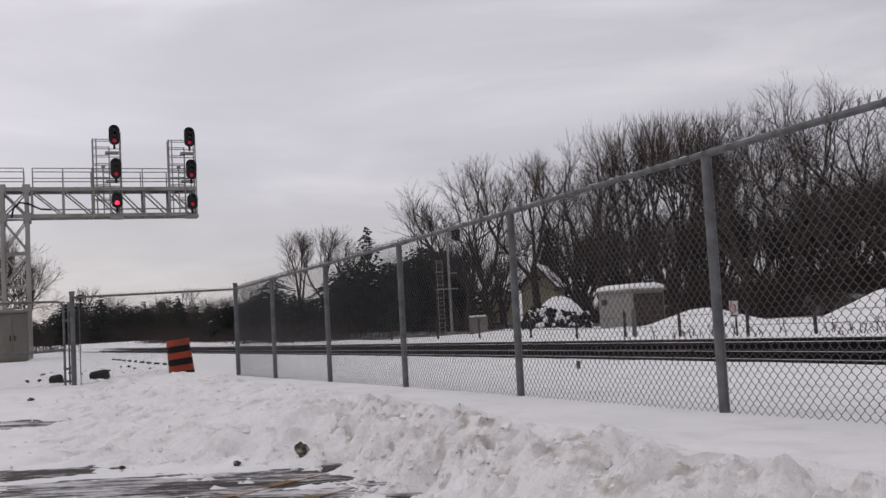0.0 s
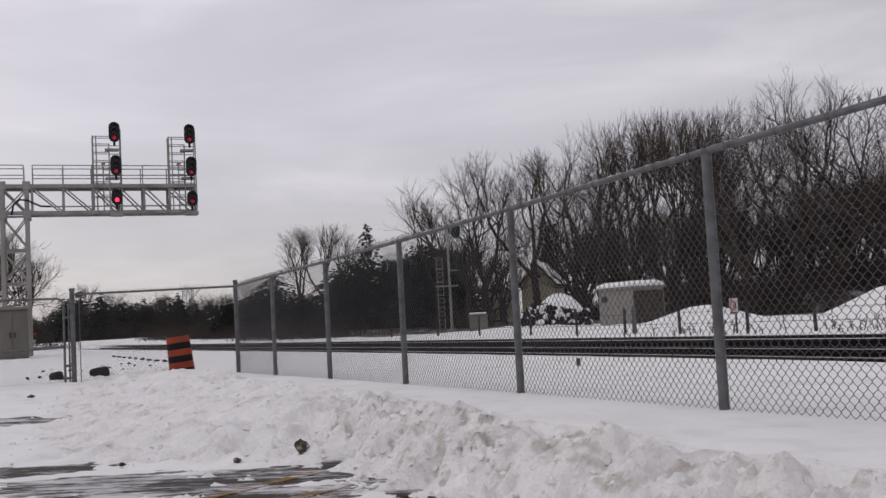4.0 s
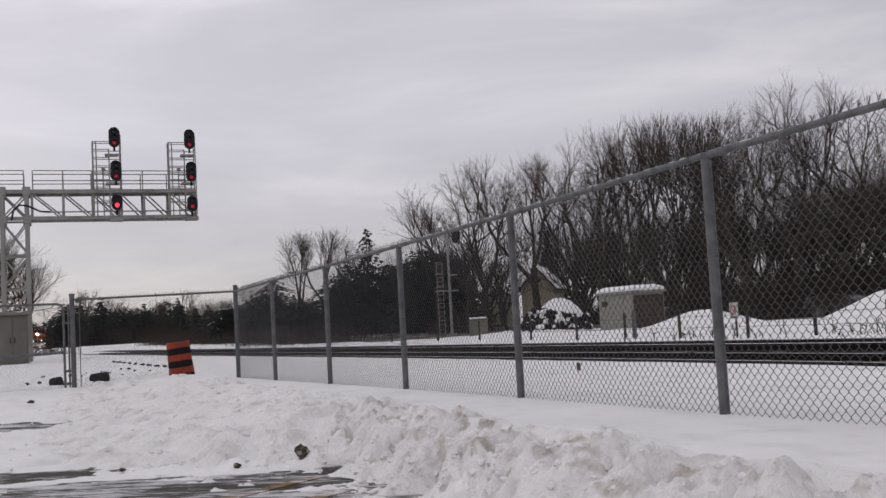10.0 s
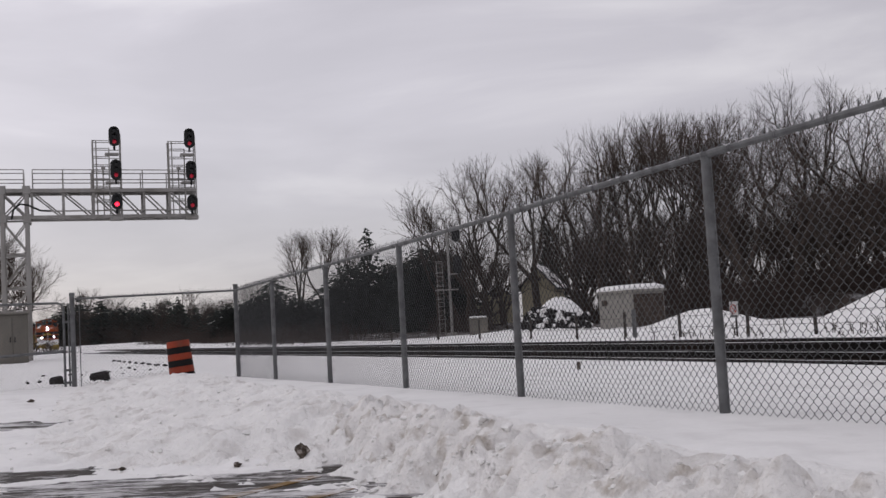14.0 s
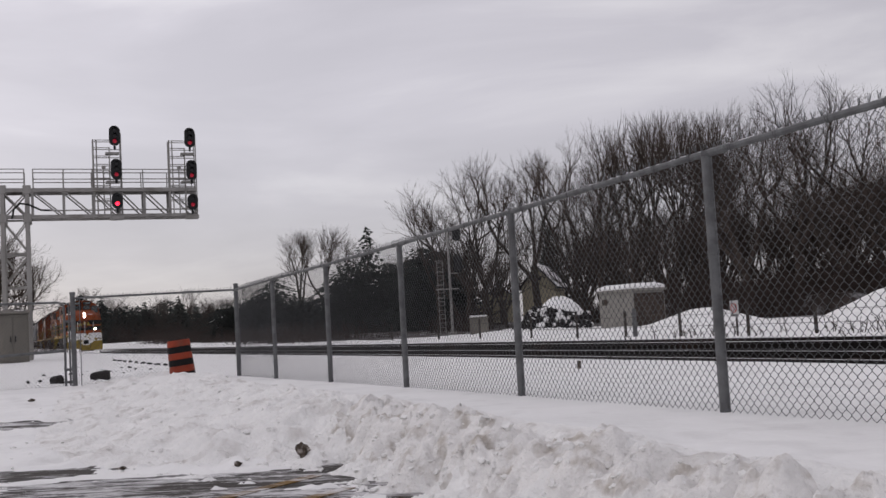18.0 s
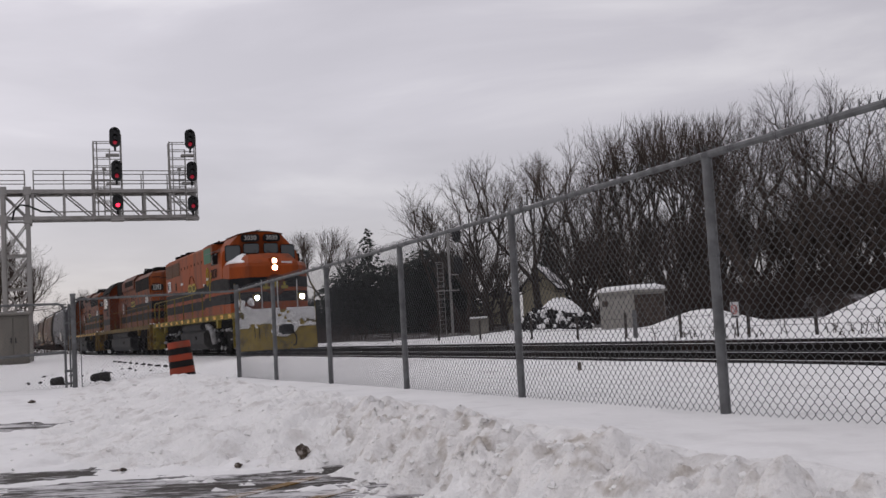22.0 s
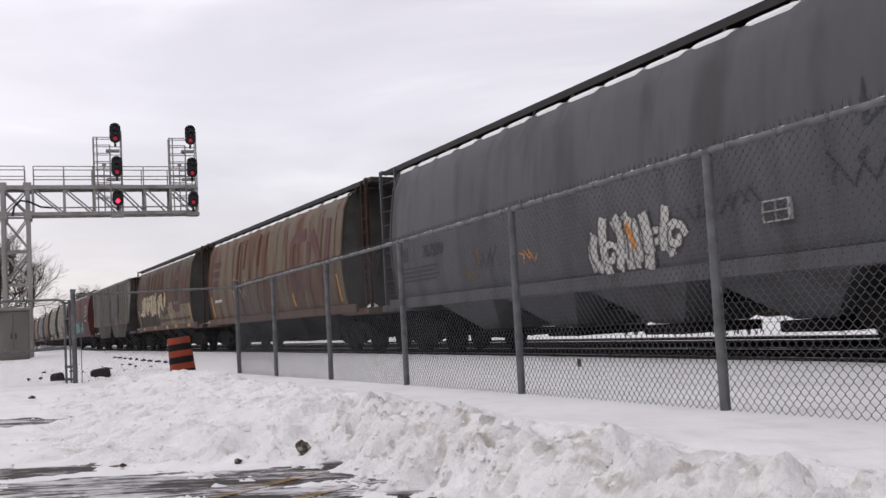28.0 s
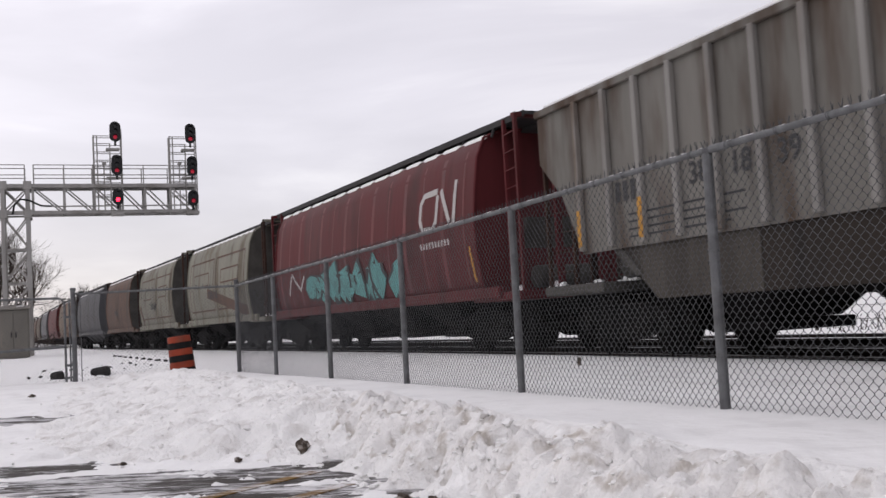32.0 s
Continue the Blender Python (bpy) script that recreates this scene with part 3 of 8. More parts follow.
fence = thing("chain_link_fence", pose(-5.77, fence_y(-5.77), 0.3), "galvanised chain-link fence standing in deep snow beside the railway", "fence")
inv = fence.matrix_world.inverted()
HIGH = 1.79
for k in range(-3, 6):
    p = post_at(k)
    last = k == 5
    r = 0.045 if last else 0.037
    top = HIGH + (0.10 if last else -0.015)
    po = part("post", tb([inv @ (p + Vector((0, 0, -0.5))), inv @ (p + Vector((0, 0, top)))], r, 12), STEEL, fence, smooth_faces=False)
    c = inv @ (p + Vector((0, 0, top)))
    cap = cy((c.x, c.y, c.z + 0.012), r + 0.007, 0.04, 12, bevel=0.012)
    part("post_cap", cap, STEEL, po)
    for f in (0.32, 0.62) if not last else (0.15, 0.4, 0.65, 0.9):
        part("tie_band", cy((c.x, c.y, c.z - top * (1 - f)), r + 0.005, 0.02, 12), STEEL, po)
    if k < 5:
        q = post_at(k + 1)
        a, b = inv @ (p + Vector((0, 0, HIGH))), inv @ (q + Vector((0, 0, HIGH)))
        rail = part("top_rail", tb([a, b], 0.024, 10), STEEL, fence)
        part("rail_sleeve", tb([a.lerp(b, 0.93), a.lerp(b, 0.985)], 0.029, 10), STEEL, rail)
        for u in range(7):
            c0 = a.lerp(b, (u + 0.4) / 7)
            part("tie_wire", tb([c0 + Vector((0.012 * math.sin(v * 0.5), 0.026 * math.cos(v * 0.9), 0.026 * math.sin(v * 0.9))) for v in range(15)], 0.0032, 4), WIRE, rail)
        sn = bmesh.new()
        for u in range(18):
            f0 = (u + random.random() * 0.6) / 18
            tube(sn, [a.lerp(b, f0) + Vector((0, 0, 0.018)), a.lerp(b, min(1, f0 + random.uniform(0.01, 0.045))) + Vector((0, 0, 0.018))], random.uniform(0.007, 0.0105), 5)
        cap_ = part("snow_cap", sn, SNOW_CLEAN, rail, "thin broken line of snow on the rail")
        tagged(cap_, "thin broken line of snow on the rail", kind="stuff")
        me = chain_link(inv @ p, inv @ q, (inv @ p).z + 0.0, (inv @ q).z + 0.0, HIGH + 0.01, hooked=k < 2)
        part("wire_mesh", me, WIRE, fence)

# the return panel across to the gate, and the open swing gate beyond
gate_x = -21.6
corner = post_at(5)
hinge = Vector((gate_x, 0.465, 0.2))
panel = thing("fence_panel", pose(gate_x, 0.46, 0.2), "galvanised chain-link panel between the corner post and the gate", "fence")
pin = panel.matrix_world.inverted()
hp = part("gate_post", tb([pin @ (hinge + Vector((0, 0, -0.5))), pin @ (hinge + Vector((0, 0, 1.88)))], 0.05, 12), STEEL, panel)
hc = pin @ (hinge + Vector((0, 0, 1.9)))
part("post_cap", cy(tuple(hc), 0.058, 0.05, 12, bevel=0.015), STEEL, hp)
a, b = pin @ (hinge + Vector((0, 0.05, 1.80))), pin @ (corner + Vector((0, 0, 1.79)))
part("top_rail", tb([a, b], 0.022, 10), STEEL, panel)
part("wire_mesh", chain_link(pin @ hinge, pin @ corner, 0.0, (pin @ corner).z, 1.80, hooked=False), WIRE, panel)
for f in (0.05, 0.42, 1.5):
    part("tension_band", cy((hc.x, hc.y, f), 0.056, 0.03, 12), STEEL, panel)
part("tension_bar", tb([pin @ (hinge + Vector((0, 0.13, 0.02))), pin @ (hinge + Vector((0, 0.13, 1.8)))], 0.009, 6), STEEL, panel)

gate = thing("swing_gate", pose(gate_x - 0.1, 0.3, 0.2), "galvanised tubular swing gate with chain-link infill, closed", "gate")
gate_frame = bmesh.new()
tube(gate_frame, [(0, 0, 0.02), (0, 0, 1.62), (0, -0.03, 1.7), (0, -0.12, 1.73), (0, -4.2, 1.78)], 0.024, 10)
part("gate_frame", gate_frame, STEEL, gate)
part("upright", tb([(0, 0.09, 0.0), (0, 0.09, 1.72)], 0.018, 8), STEEL, gate)
part("middle_rail", tb([(0, 0, 0.76), (0, -1.2, 0.72), (0, -4.2, 0.66)], 0.028, 10), STEEL, gate)
part("wire_mesh", chain_link((0, -4.2), (0, 0), 0.0, 0.0, 1.72, barbs=0, hooked=False), WIRE, gate)
for z in (0.1, 0.35, 1.32):
    part("gate_hinge", bx(-0.03, 0.03, -0.03, 0.12, z, z + 0.05, bevel=0.008), STEEL, gate)

# ---- signal gantry ----
RED_LENS = mat("lit_red_lens", (0.5, 0.02, 0.02), 0.3, var=0, emit=(1.0, 0.02, 0.055), power=4.0)
DIM_LENS = mat("dim_red_lens", (0.35, 0.03, 0.03), 0.3, var=0, emit=(1.0, 0.02, 0.10), power=0.16)
DARK_LENS = mat("dark_lens", (0.02, 0.02, 0.022), 0.15, var=0)
CONDUIT = mat("black_conduit", (0.02, 0.02, 0.02), 0.6)

gantry = thing("signal_gantry", pose(-57, 0, 0.2), "grey lattice cantilever signal gantry over the tracks", "signal gantry")
LEGS = [(x, y) for x in (-0.6, 0.6) for y in (-2.05, -0.86)]
for x, y in LEGS:
    part("leg", bx(x - 0.11, x + 0.11, y - 0.11, y + 0.11, -0.3, 9.1, bevel=0.02), ALU, gantry)
mast_z = [0.4, 2.1, 3.85, 5.6, 7.45, 8.95]
for z0, z1 in zip(mast_z, mast_z[1:]):
    for face in range(4):
        if face < 2:
            x = (-0.6, 0.6)[face]
            a0, a1 = (x, -2.05), (x, -0.86)
        else:
            y = (-2.05, -0.86)[face - 2]
            a0, a1 = (-0.6, y), (0.6, y)
        part("brace", tb([(*a0, z0 + 0.1), (*a1, z1 - 0.1)], 0.05, 4), ALU, gantry)
        part("brace", tb([(*a1, z0 + 0.1), (*a0, z1 - 0.1)], 0.05, 4), ALU, gantry)
        part("strut", tb([(*a0, z1), (*a1, z1)], 0.07, 4), ALU, gantry)
for x in (-0.6, 0.6):
    for y in (-2.05, -0.86):
        for z in (7.45, 8.95):
            part("gusset", bx(x - 0.13, x + 0.13, y - 0.2, y + 0.2, z - 0.22, z + 0.22, bevel=0.02), ALU, gantry)
arm = part("arm", bx(-0.7, -0.48, -0.86, 7.85, 7.42, 7.62, bevel=0.015), ALU, gantry)
for x0, z0 in ((0.48, 7.42), (-0.7, 8.82), (0.48, 8.82)):
    part("chord", bx(x0, x0 + 0.22, -4.5 if z0 > 8 else -2.0, 7.85, z0, z0 + 0.18, bevel=0.015), ALU, arm)
bays = [-0.6, 0.95, 2.45, 3.75, 5.05, 6.4, 7.75]
for i, y in enumerate(bays):
    for x in (-0.59, 0.59):
        part("upright", bx(x - 0.05, x + 0.05, y - 0.06, y + 0.06, 7.6, 8.85), ALU, arm)
        if i < len(bays) - 1:
            part("diagonal", tb([(x, y + 0.08, 8.82), (x, bays[i + 1] - 0.08, 7.6)], 0.045, 4), ALU, arm)
    part("floor_beam", tb([(-0.6, y, 7.5), (0.6, y, 7.5)], 0.06, 4), ALU, arm)
walkway = part("walkway", bx(-0.55, 0.55, -4.4, 7.8, 9.0, 9.04), ALU, gantry, "open steel grating walkway on the arm")
for y0, y1 in ((-4.4, -0.98), (-0.55, 7.75)):
    for x in (-0.62, 0.62):
        for z in (9.5, 10.03):
            part("handrail", tb([(x, y0, z), (x, y1, z)], 0.028, 6), ALU, walkway)
        for y in [y0] + [v for v in (-2.8, 0.95, 2.4, 5.0, 6.4) if y0 < v < y1] + [y1]:
            part("stanchion", tb([(x, y, 9.0), (x, y, 10.03)], 0.03, 6), ALU, walkway)
part("conduit", tb([(0.75, -1.6, 7.4), (0.75, -1.5, 7.9), (0.75, -1.2, 8.2), (0.75, -0.8, 8.15), (0.75, -0.2, 7.85), (0.75, 0.3, 7.82)], 0.05, 6), CONDUIT, gantry)
part("cable_tray", tb([(0.72, 0.3, 7.82), (0.72, 7.8, 7.82)], 0.04, 5), ALU, arm)


def signal_cage(y):
    """The ladder cage that carries one column of heads."""
    cage = part("ladder_cage", tb([(0.6, y - 1.12, 7.9), (0.6, y - 1.12, 11.65)], 0.04, 6), ALU, gantry)
    for x, yy, z1 in ((0.05, y - 1.12, 11.65), (0.6, y - 0.95, 11.6), (0.05, y + 0.3, 11.65), (0.66, y + 0.3, 12.0), (0.72, y - 0.3, 11.2), (0.55, y - 0.62, 10.2), (0.55, y - 0.3, 10.2)):
        part("cage_post", tb([(x, yy, 7.6), (x, yy, z1)], 0.035, 6), ALU, cage)
    for z in (8.35, 9.15, 9.55, 9.95, 10.3, 10.75, 11.2, 11.62):
        part("cage_bar", tb([(0.05, y + 0.3, z), (0.05, y - 1.12, z), (0.6, y - 1.12, z), (0.62, y - 0.3, z)], 0.025, 5), ALU, cage)
    for j in range(9):
        part("rung", tb([(0.55, y - 0.62, 7.9 + j * 0.27), (0.55, y - 0.3, 7.9 + j * 0.27)], 0.018, 5), ALU, cage)
    for z in (9.35, 10.9):
        part("bracket", bx(0.45, 0.85, y - 0.5, y + 0.2, z - 0.09, z + 0.03, bevel=0.01), ALU, cage)
    part("cage_foot", bx(0.3, 0.85, y - 0.35, y + 0.35, 7.28, 7.5, bevel=0.03), ALU, cage)
    part("junction_box", bx(0.4, 0.6, y - 0.7, y - 0.5, 10.05, 10.2, bevel=0.02), ALU, cage)


def signal_head(name, y, z, h, lit):
    w = 0.29
    n = 10
    ring = []
    for k in range(2 * n):
        a = math.pi * k / n
        cz = (h / 2 - w) * (1 if k < n else -1)
        ring.append((w * math.cos(a), cz + w * math.sin(a)))
    bm = bmesh.new()
    loft(bm, [[(-0.06, y0 * 0.86, z0 * 0.93) for y0, z0 in ring], [(-0.02, y0, z0) for y0, z0 in ring], [(0.03, y0, z0) for y0, z0 in ring]])
    head = part(name, bm, BLACK, gantry, "black oval signal head showing red" if lit else "black oval signal head")
    head.location = (0.95, y, z)
    part("case", bx(-0.35, -0.05, -0.2, 0.2, -h / 2 + 0.12, h / 2 - 0.12, bevel=0.04), BLACK, head)
    lamps = (0.3, 0.0, -0.3) if h > 1 else (0.17, -0.15)
    for i, dz in enumerate(lamps):
        low = i == len(lamps) - 1
        part("lens", cy((0.045, 0, dz), 0.105, 0.03, 14, "x"), (RED_LENS if lit else DIM_LENS) if low else DARK_LENS, head)
        hood = bmesh.new()
        for u in range(11):
            a = math.radians(-25 + 230 * u / 10)
            for x, rr in ((0.03, 0.125), (0.03 + 0.27 * (0.5 + 0.5 * math.sin(a)), 0.12)):
                hood.verts.new((x, rr * math.cos(a), dz + rr * math.sin(a)))
        hood.verts.ensure_lookup_table()
        for u in range(10):
            hood.faces.new([hood.verts[i2] for i2 in (2 * u, 2 * u + 1, 2 * u + 3, 2 * u + 2)])
        bmesh.ops.solidify(hood, geom=hood.faces[:], thickness=0.008)
        part("hood", hood, BLACK, head)
    part("mounting", cy((-0.1, 0, -h / 2 - 0.09), 0.06, 0.22, 8), BLACK, head)


for y in (3.6, 7.55):
    signal_cage(y)
    d = 0.0 if y < 5 else -0.05
    signal_head("signal_head", y - 0.02, 11.80 + d, 1.10, False)
    signal_head("signal_head", y + 0.02, 9.99 + d, 1.12, False)
    signal_head("signal_head", y + 0.02, 8.27 + 2 * d, 0.87, y < 5)

# ---- equipment cabinet, traffic drum and odds and ends by the gate ----
CABINET = mat("beige_cabinet_paint", (0.135, 0.125, 0.108), 0.6, var=0.12, scale=1.5, tint=(0.2, 0.18, 0.15), tint_amount=0.25, streak=3)
cab_box = thing("equipment_cabinet", pose(-52, -1.55, 0.25), "weathered beige steel equipment cabinet at the foot of the gantry", "cabinet")
part("body", bx(-0.6, 0.6, -0.68, 0.68, -0.2, 2.3, bevel=0.04), CABINET, cab_box)
roof = bmesh.new()
prism(roof, ((-0.68, 2.3), (0.68, 2.3), (0.68, 2.36), (0, 2.52), (-0.68, 2.36)), -0.74, 0.74)
part("roof", roof, CABINET, cab_box)
for s in (-1, 1):
    dr = part("door", bx(0.6, 0.63, -0.62 if s < 0 else 0.02, -0.02 if s < 0 else 0.62, 0.1, 2.15, bevel=0.01), CABINET, cab_box)
    part("handle", bx(0.63, 0.69, s * 0.1 - 0.025, s * 0.1 + 0.025, 1.0, 1.25, bevel=0.01), BLACK, dr)
part("snow_patch", cy((0.1, 0.3, 2.47), 0.22, 0.04, 10, bevel=0.015), SNOW_CLEAN, cab_box)

DRUM_ORANGE = mat("scuffed_orange_plastic", (0.24, 0.036, 0.014), 0.6, var=0.18, scale=4, tint=(0.16, 0.05, 0.03), tint_amount=0.3, tint_scale=3)
DRUM_BLACK = mat("dirty_black_band", (0.012, 0.011, 0.011), 0.65, var=0.3, scale=5, spec=0.1)
drum = thing("traffic_drum", pose(-20.35, 2.45, 0.13, 5, -3, 10), "leaning orange traffic drum with black bands, stuck in the snow bank", "traffic drum")
zs = [-0.2, 0.16, 0.29, 0.415, 0.54, 0.665, 0.79, 0.915]
rr = [0.25, 0.245, 0.24, 0.235, 0.23, 0.225, 0.22, 0.215]
for i in range(7):
    m_ = DRUM_BLACK if i % 2 else DRUM_ORANGE
    bm = bmesh.new()
    prof = [(rr[i], zs[i]), (rr[i] + 0.004, zs[i] + 0.015), (rr[i + 1] + 0.004, zs[i + 1] - 0.012), (rr[i + 1] - 0.006, zs[i + 1])]
    loft(bm, [[(r_ * math.cos(u * math.pi / 12), r_ * math.sin(u * math.pi / 12), z_) for u in range(24)] for r_, z_ in prof])
    part("band", bm, m_, drum, "black band" if i % 2 else "orange band")
part("rim", cy((0, 0, 0.91), 0.2, 0.04, 20, bevel=0.012), DRUM_BLACK, drum)


# ---- the train: parts common to engines and wagons ----
ORANGE_DARK = mat("sooty_orange_paint", (0.105, 0.025, 0.009), 0.55, var=0.28, scale=1.6, tint=(0.045, 0.022, 0.014), tint_amount=0.55, tint_scale=1.3, streak=3, spec=0.15)
STRIPE = mat("black_stripe_paint", (0.008, 0.008, 0.009), 0.6, var=0.3, scale=2, tint=(0.022, 0.018, 0.017), tint_amount=0.3, spec=0.1)
YELLOW = mat("dirty_yellow_paint", (0.19, 0.145, 0.027), 0.65, var=0.25, scale=2.5, tint=(0.075, 0.058, 0.022), tint_amount=0.5, tint_scale=2.0, spec=0.12)
TIRED_ORANGE = mat("tired_orange_paint", (0.158, 0.039, 0.009), 0.55, var=0.32, scale=1.7, tint=(0.065, 0.021, 0.0095), tint_amount=0.58, tint_scale=1.9, streak=5, spec=0.15)
OLD_YELLOW = mat("sooty_yellow_paint", (0.125, 0.080, 0.018), 0.65, var=0.25, scale=2.5, tint=(0.06, 0.036, 0.017), tint_amount=0.55, tint_scale=2.0, spec=0.12)
PILOT_YELLOW = mat("chipped_yellow_paint", (0.26, 0.185, 0.035), 0.6, var=0.2, scale=2.5, tint=(0.12, 0.09, 0.03), tint_amount=0.35, tint_scale=3.0, spec=0.15)
REFLECT = mat("yellow_reflector", (0.62, 0.34, 0.03), 0.45, var=0.1, scale=8)
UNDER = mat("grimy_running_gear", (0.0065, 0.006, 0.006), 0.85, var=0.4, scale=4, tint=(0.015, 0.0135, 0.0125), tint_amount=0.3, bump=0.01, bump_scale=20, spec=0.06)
TANK = mat("dusty_black_tank_steel", (0.024, 0.024, 0.026), 0.7, var=0.35, scale=1.5, tint=(0.04, 0.037, 0.035), tint_amount=0.45, tint_scale=1.2, streak=2, spec=0.15)
GRILLE = mat("dark_grille", (0.012, 0.0105, 0.010), 0.8, var=0.35, scale=10, bump=0.01, bump_scale=45, spec=0.08)
BROWN_GRILLE = mat("brown_grille", (0.085, 0.042, 0.022), 0.75, var=0.35, scale=9, bump=0.01, bump_scale=45)
CAB_GLASS = mat("cab_glass", (0.02, 0.025, 0.028), 0.06, var=0.0, spec=0.8)
GREEN = mat("green_panel", (0.04, 0.125, 0.075), 0.6, var=0.14, scale=3)
WHITE = mat("white_paint", (0.5, 0.5, 0.5), 0.6, var=0.1, scale=6)
LOGO_YELLOW = mat("logo_yellow", (0.30, 0.235, 0.03), 0.55, var=0.15, scale=5)
HEADLAMP = mat("lit_headlamp", (0.9, 0.9, 0.85), 0.3, var=0, emit=(1.0, 0.97, 0.95), power=260.0)
PALE_FIGURES = mat("grimy_white_figures", (0.30, 0.30, 0.285), 0.6, var=0.2, scale=8)
LENS_OFF = mat("unlit_headlamp", (0.34, 0.34, 0.33), 0.1, var=0)
CAKED = mat("grey_caked_snow", (0.24, 0.235, 0.235), 0.85, var=0.35, scale=5, tint=(0.12, 0.11, 0.11), tint_amount=0.4, tint_scale=4)
TRAIN = []
ROLLING = []


def front_s(t):
    """How far along the line the leading engine's face is at t seconds."""
    u = t - 23
    return -21.41 + 15.195 * u + 0.028 * u * u


def vehicle(name, a0, a1, half, label, category, group=""):
    """A vehicle from a0 to a1 metres behind the engine's face, carried on trucks half apart from its middle."""
    ob = thing(name, Matrix(), label, category, group)
    TRAIN.append((ob, (a0 + a1) / 2, half))
    return ob, (a0 + a1) / 2


def clots(name, bm, material, parent, label):
    """Small clots of snow on one surface, as one part."""
    ob = part(name, bm, material, parent, "", True)
    return tagged(ob, label, kind="stuff")


def snow_lumps(bm, spots, rnd, flat=1.2):
    """Adds rounded clots of snow at (x, y, z, size)."""
    for x, y, z, r in spots:
        res = bmesh.ops.create_icosphere(bm, subdivisions=2, radius=r)
        o = Vector((rnd.uniform(0, 9), rnd.uniform(0, 9), 0))
        sx, sz = rnd.uniform(0.6, 1.9), rnd.uniform(0.35, 1.1)
        for v in res["verts"]:
            v.co *= 1 + 0.75 * noise.noise(v.co / r * 1.3 + o)
            v.co = Vector((v.co.x * flat * sx, v.co.y * 0.6, v.co.z * sz)) + Vector((x, y, z))
    return bm


def wheelset_mesh(r):
    bm = bmesh.new()
    for y in (-0.72, 0.72):
        s = 1 if y > 0 else -1
        cyl(bm, (0, y + s * 0.03, 0), r, 0.12, 28, "y")
        cyl(bm, (0, y - s * 0.045, 0), r + 0.028, 0.03, 28, "y")
        cyl(bm, (0, y + s * 0.1, 0), r * 0.80, 0.02, 24, "y")
        cyl(bm, (0, y + s * 0.12, 0), r * 0.3, 0.1, 16, "y")
        for k in range(3):
            a = k * 2.1
            cyl(bm, (math.cos(a) * r * 0.55, y + s * 0.115, math.sin(a) * r * 0.55), r * 0.11, 0.02, 8, "y")
    cyl(bm, (0, 0, 0), 0.09, 1.5, 12, "y")
    me = bpy.data.meshes.new("wheelset")
    bm.to_mesh(me)
    bm.free()
    me.materials.append(UNDER)
    return me


WHEEL_BIG, WHEEL_SMALL = wheelset_mesh(0.51), wheelset_mesh(0.457)


def engine_truck(parent, x, axles, rnd, snowy):
    """An engine's bogie: cast frames, springs, boxes, brake gear and wheelsets."""
    t = part("truck", bx(-axles * 0.85, axles * 0.85, -0.5, 0.5, 0.55, 0.85, bevel=0.05), UNDER, parent)
    t.location = (x, 0, 0)
    xs_ = [-1.37, 1.37] if axles == 2 else [-2.03, 0, 2.03]
    end = xs_[-1] + 0.75
    for s in (-1, 1):
        bm = bmesh.new()
        prof = [(-end, 0.62), (-end, 0.92), (-xs_[-1] + 0.45, 1.02), (xs_[-1] - 0.45, 1.02), (end, 0.92), (end, 0.62), (xs_[-1] - 0.5, 0.62), (xs_[-1] - 0.8, 0.42), (-xs_[-1] + 0.8, 0.42), (-xs_[-1] + 0.5, 0.62)]
        prism(bm, prof, s * 0.98, s * 1.16)
        part("side_frame", bm, UNDER, t)
        for wx in xs_:
            part("journal_box", bx(wx - 0.2, wx + 0.2, s * 1.0, s * 1.28, 0.36, 0.7, bevel=0.04), UNDER, t)
            part("brake_cylinder", cy((wx + 0.5, s * 1.24, 0.8), 0.13, 0.4, 12, "x"), UNDER, t)
        for wx in xs_[:-1]:
            for k in (-0.18, 0.18):
                part("spring", cy((wx + 1.0 + k, s * 1.2, 0.55), 0.09, 0.36, 10), UNDER, t)
    sn = bmesh.new()
    spots = [(rnd.uniform(-end, end), -1.2 - rnd.random() * 0.1, rnd.choice((0.62, 0.95, 0.3, 1.0)), rnd.uniform(0.02, 0.09 if snowy else 0.04)) for _ in range(26 if snowy else 8)]
    spots += [(x_, -y_, z_, r_) for x_, y_, z_, r_ in spots[:5]]
    clots("caked_snow", snow_lumps(sn, spots, rnd), CAKED, t, "clots of snow caked on the frame")
    for wx in xs_:
        w = part("wheelset", WHEEL_BIG, None, t)
        w.location = (wx, 0, 0.51)
        ROLLING.append((w, parent, x + wx, 0.51))


def hand_rail(parent, pts, posts, z0, material=None):
    material = material or YELLOW
    r = part("handrail", tb(pts, 0.02, 6), material, parent)
    for p in posts:
        part("stanchion", tb([(p[0], p[1], z0), p], 0.02, 5), material, r)


def patch(name, parent, material, x0, x1, z0, z1, y, label="", tilt=0.0):
    """A thin plate on the near or far side of a vehicle."""
    s = 1 if y > 0 else -1
    return part(name, bx(x0, x1, y, y + s * 0.012, z0, z1), material, parent, label)


def both(f):
    for s in (-1, 1):
        f(s)


def stripes(parent, x0, x1, y, bands, s):
    for z0, z1, m_ in bands:
        part("stripe", bx(x0, x1, s * y, s * (y + 0.006), z0, z1), m_, parent)


BANDS = ((2.50, 2.92, STRIPE), (1.96, 2.34, STRIPE))


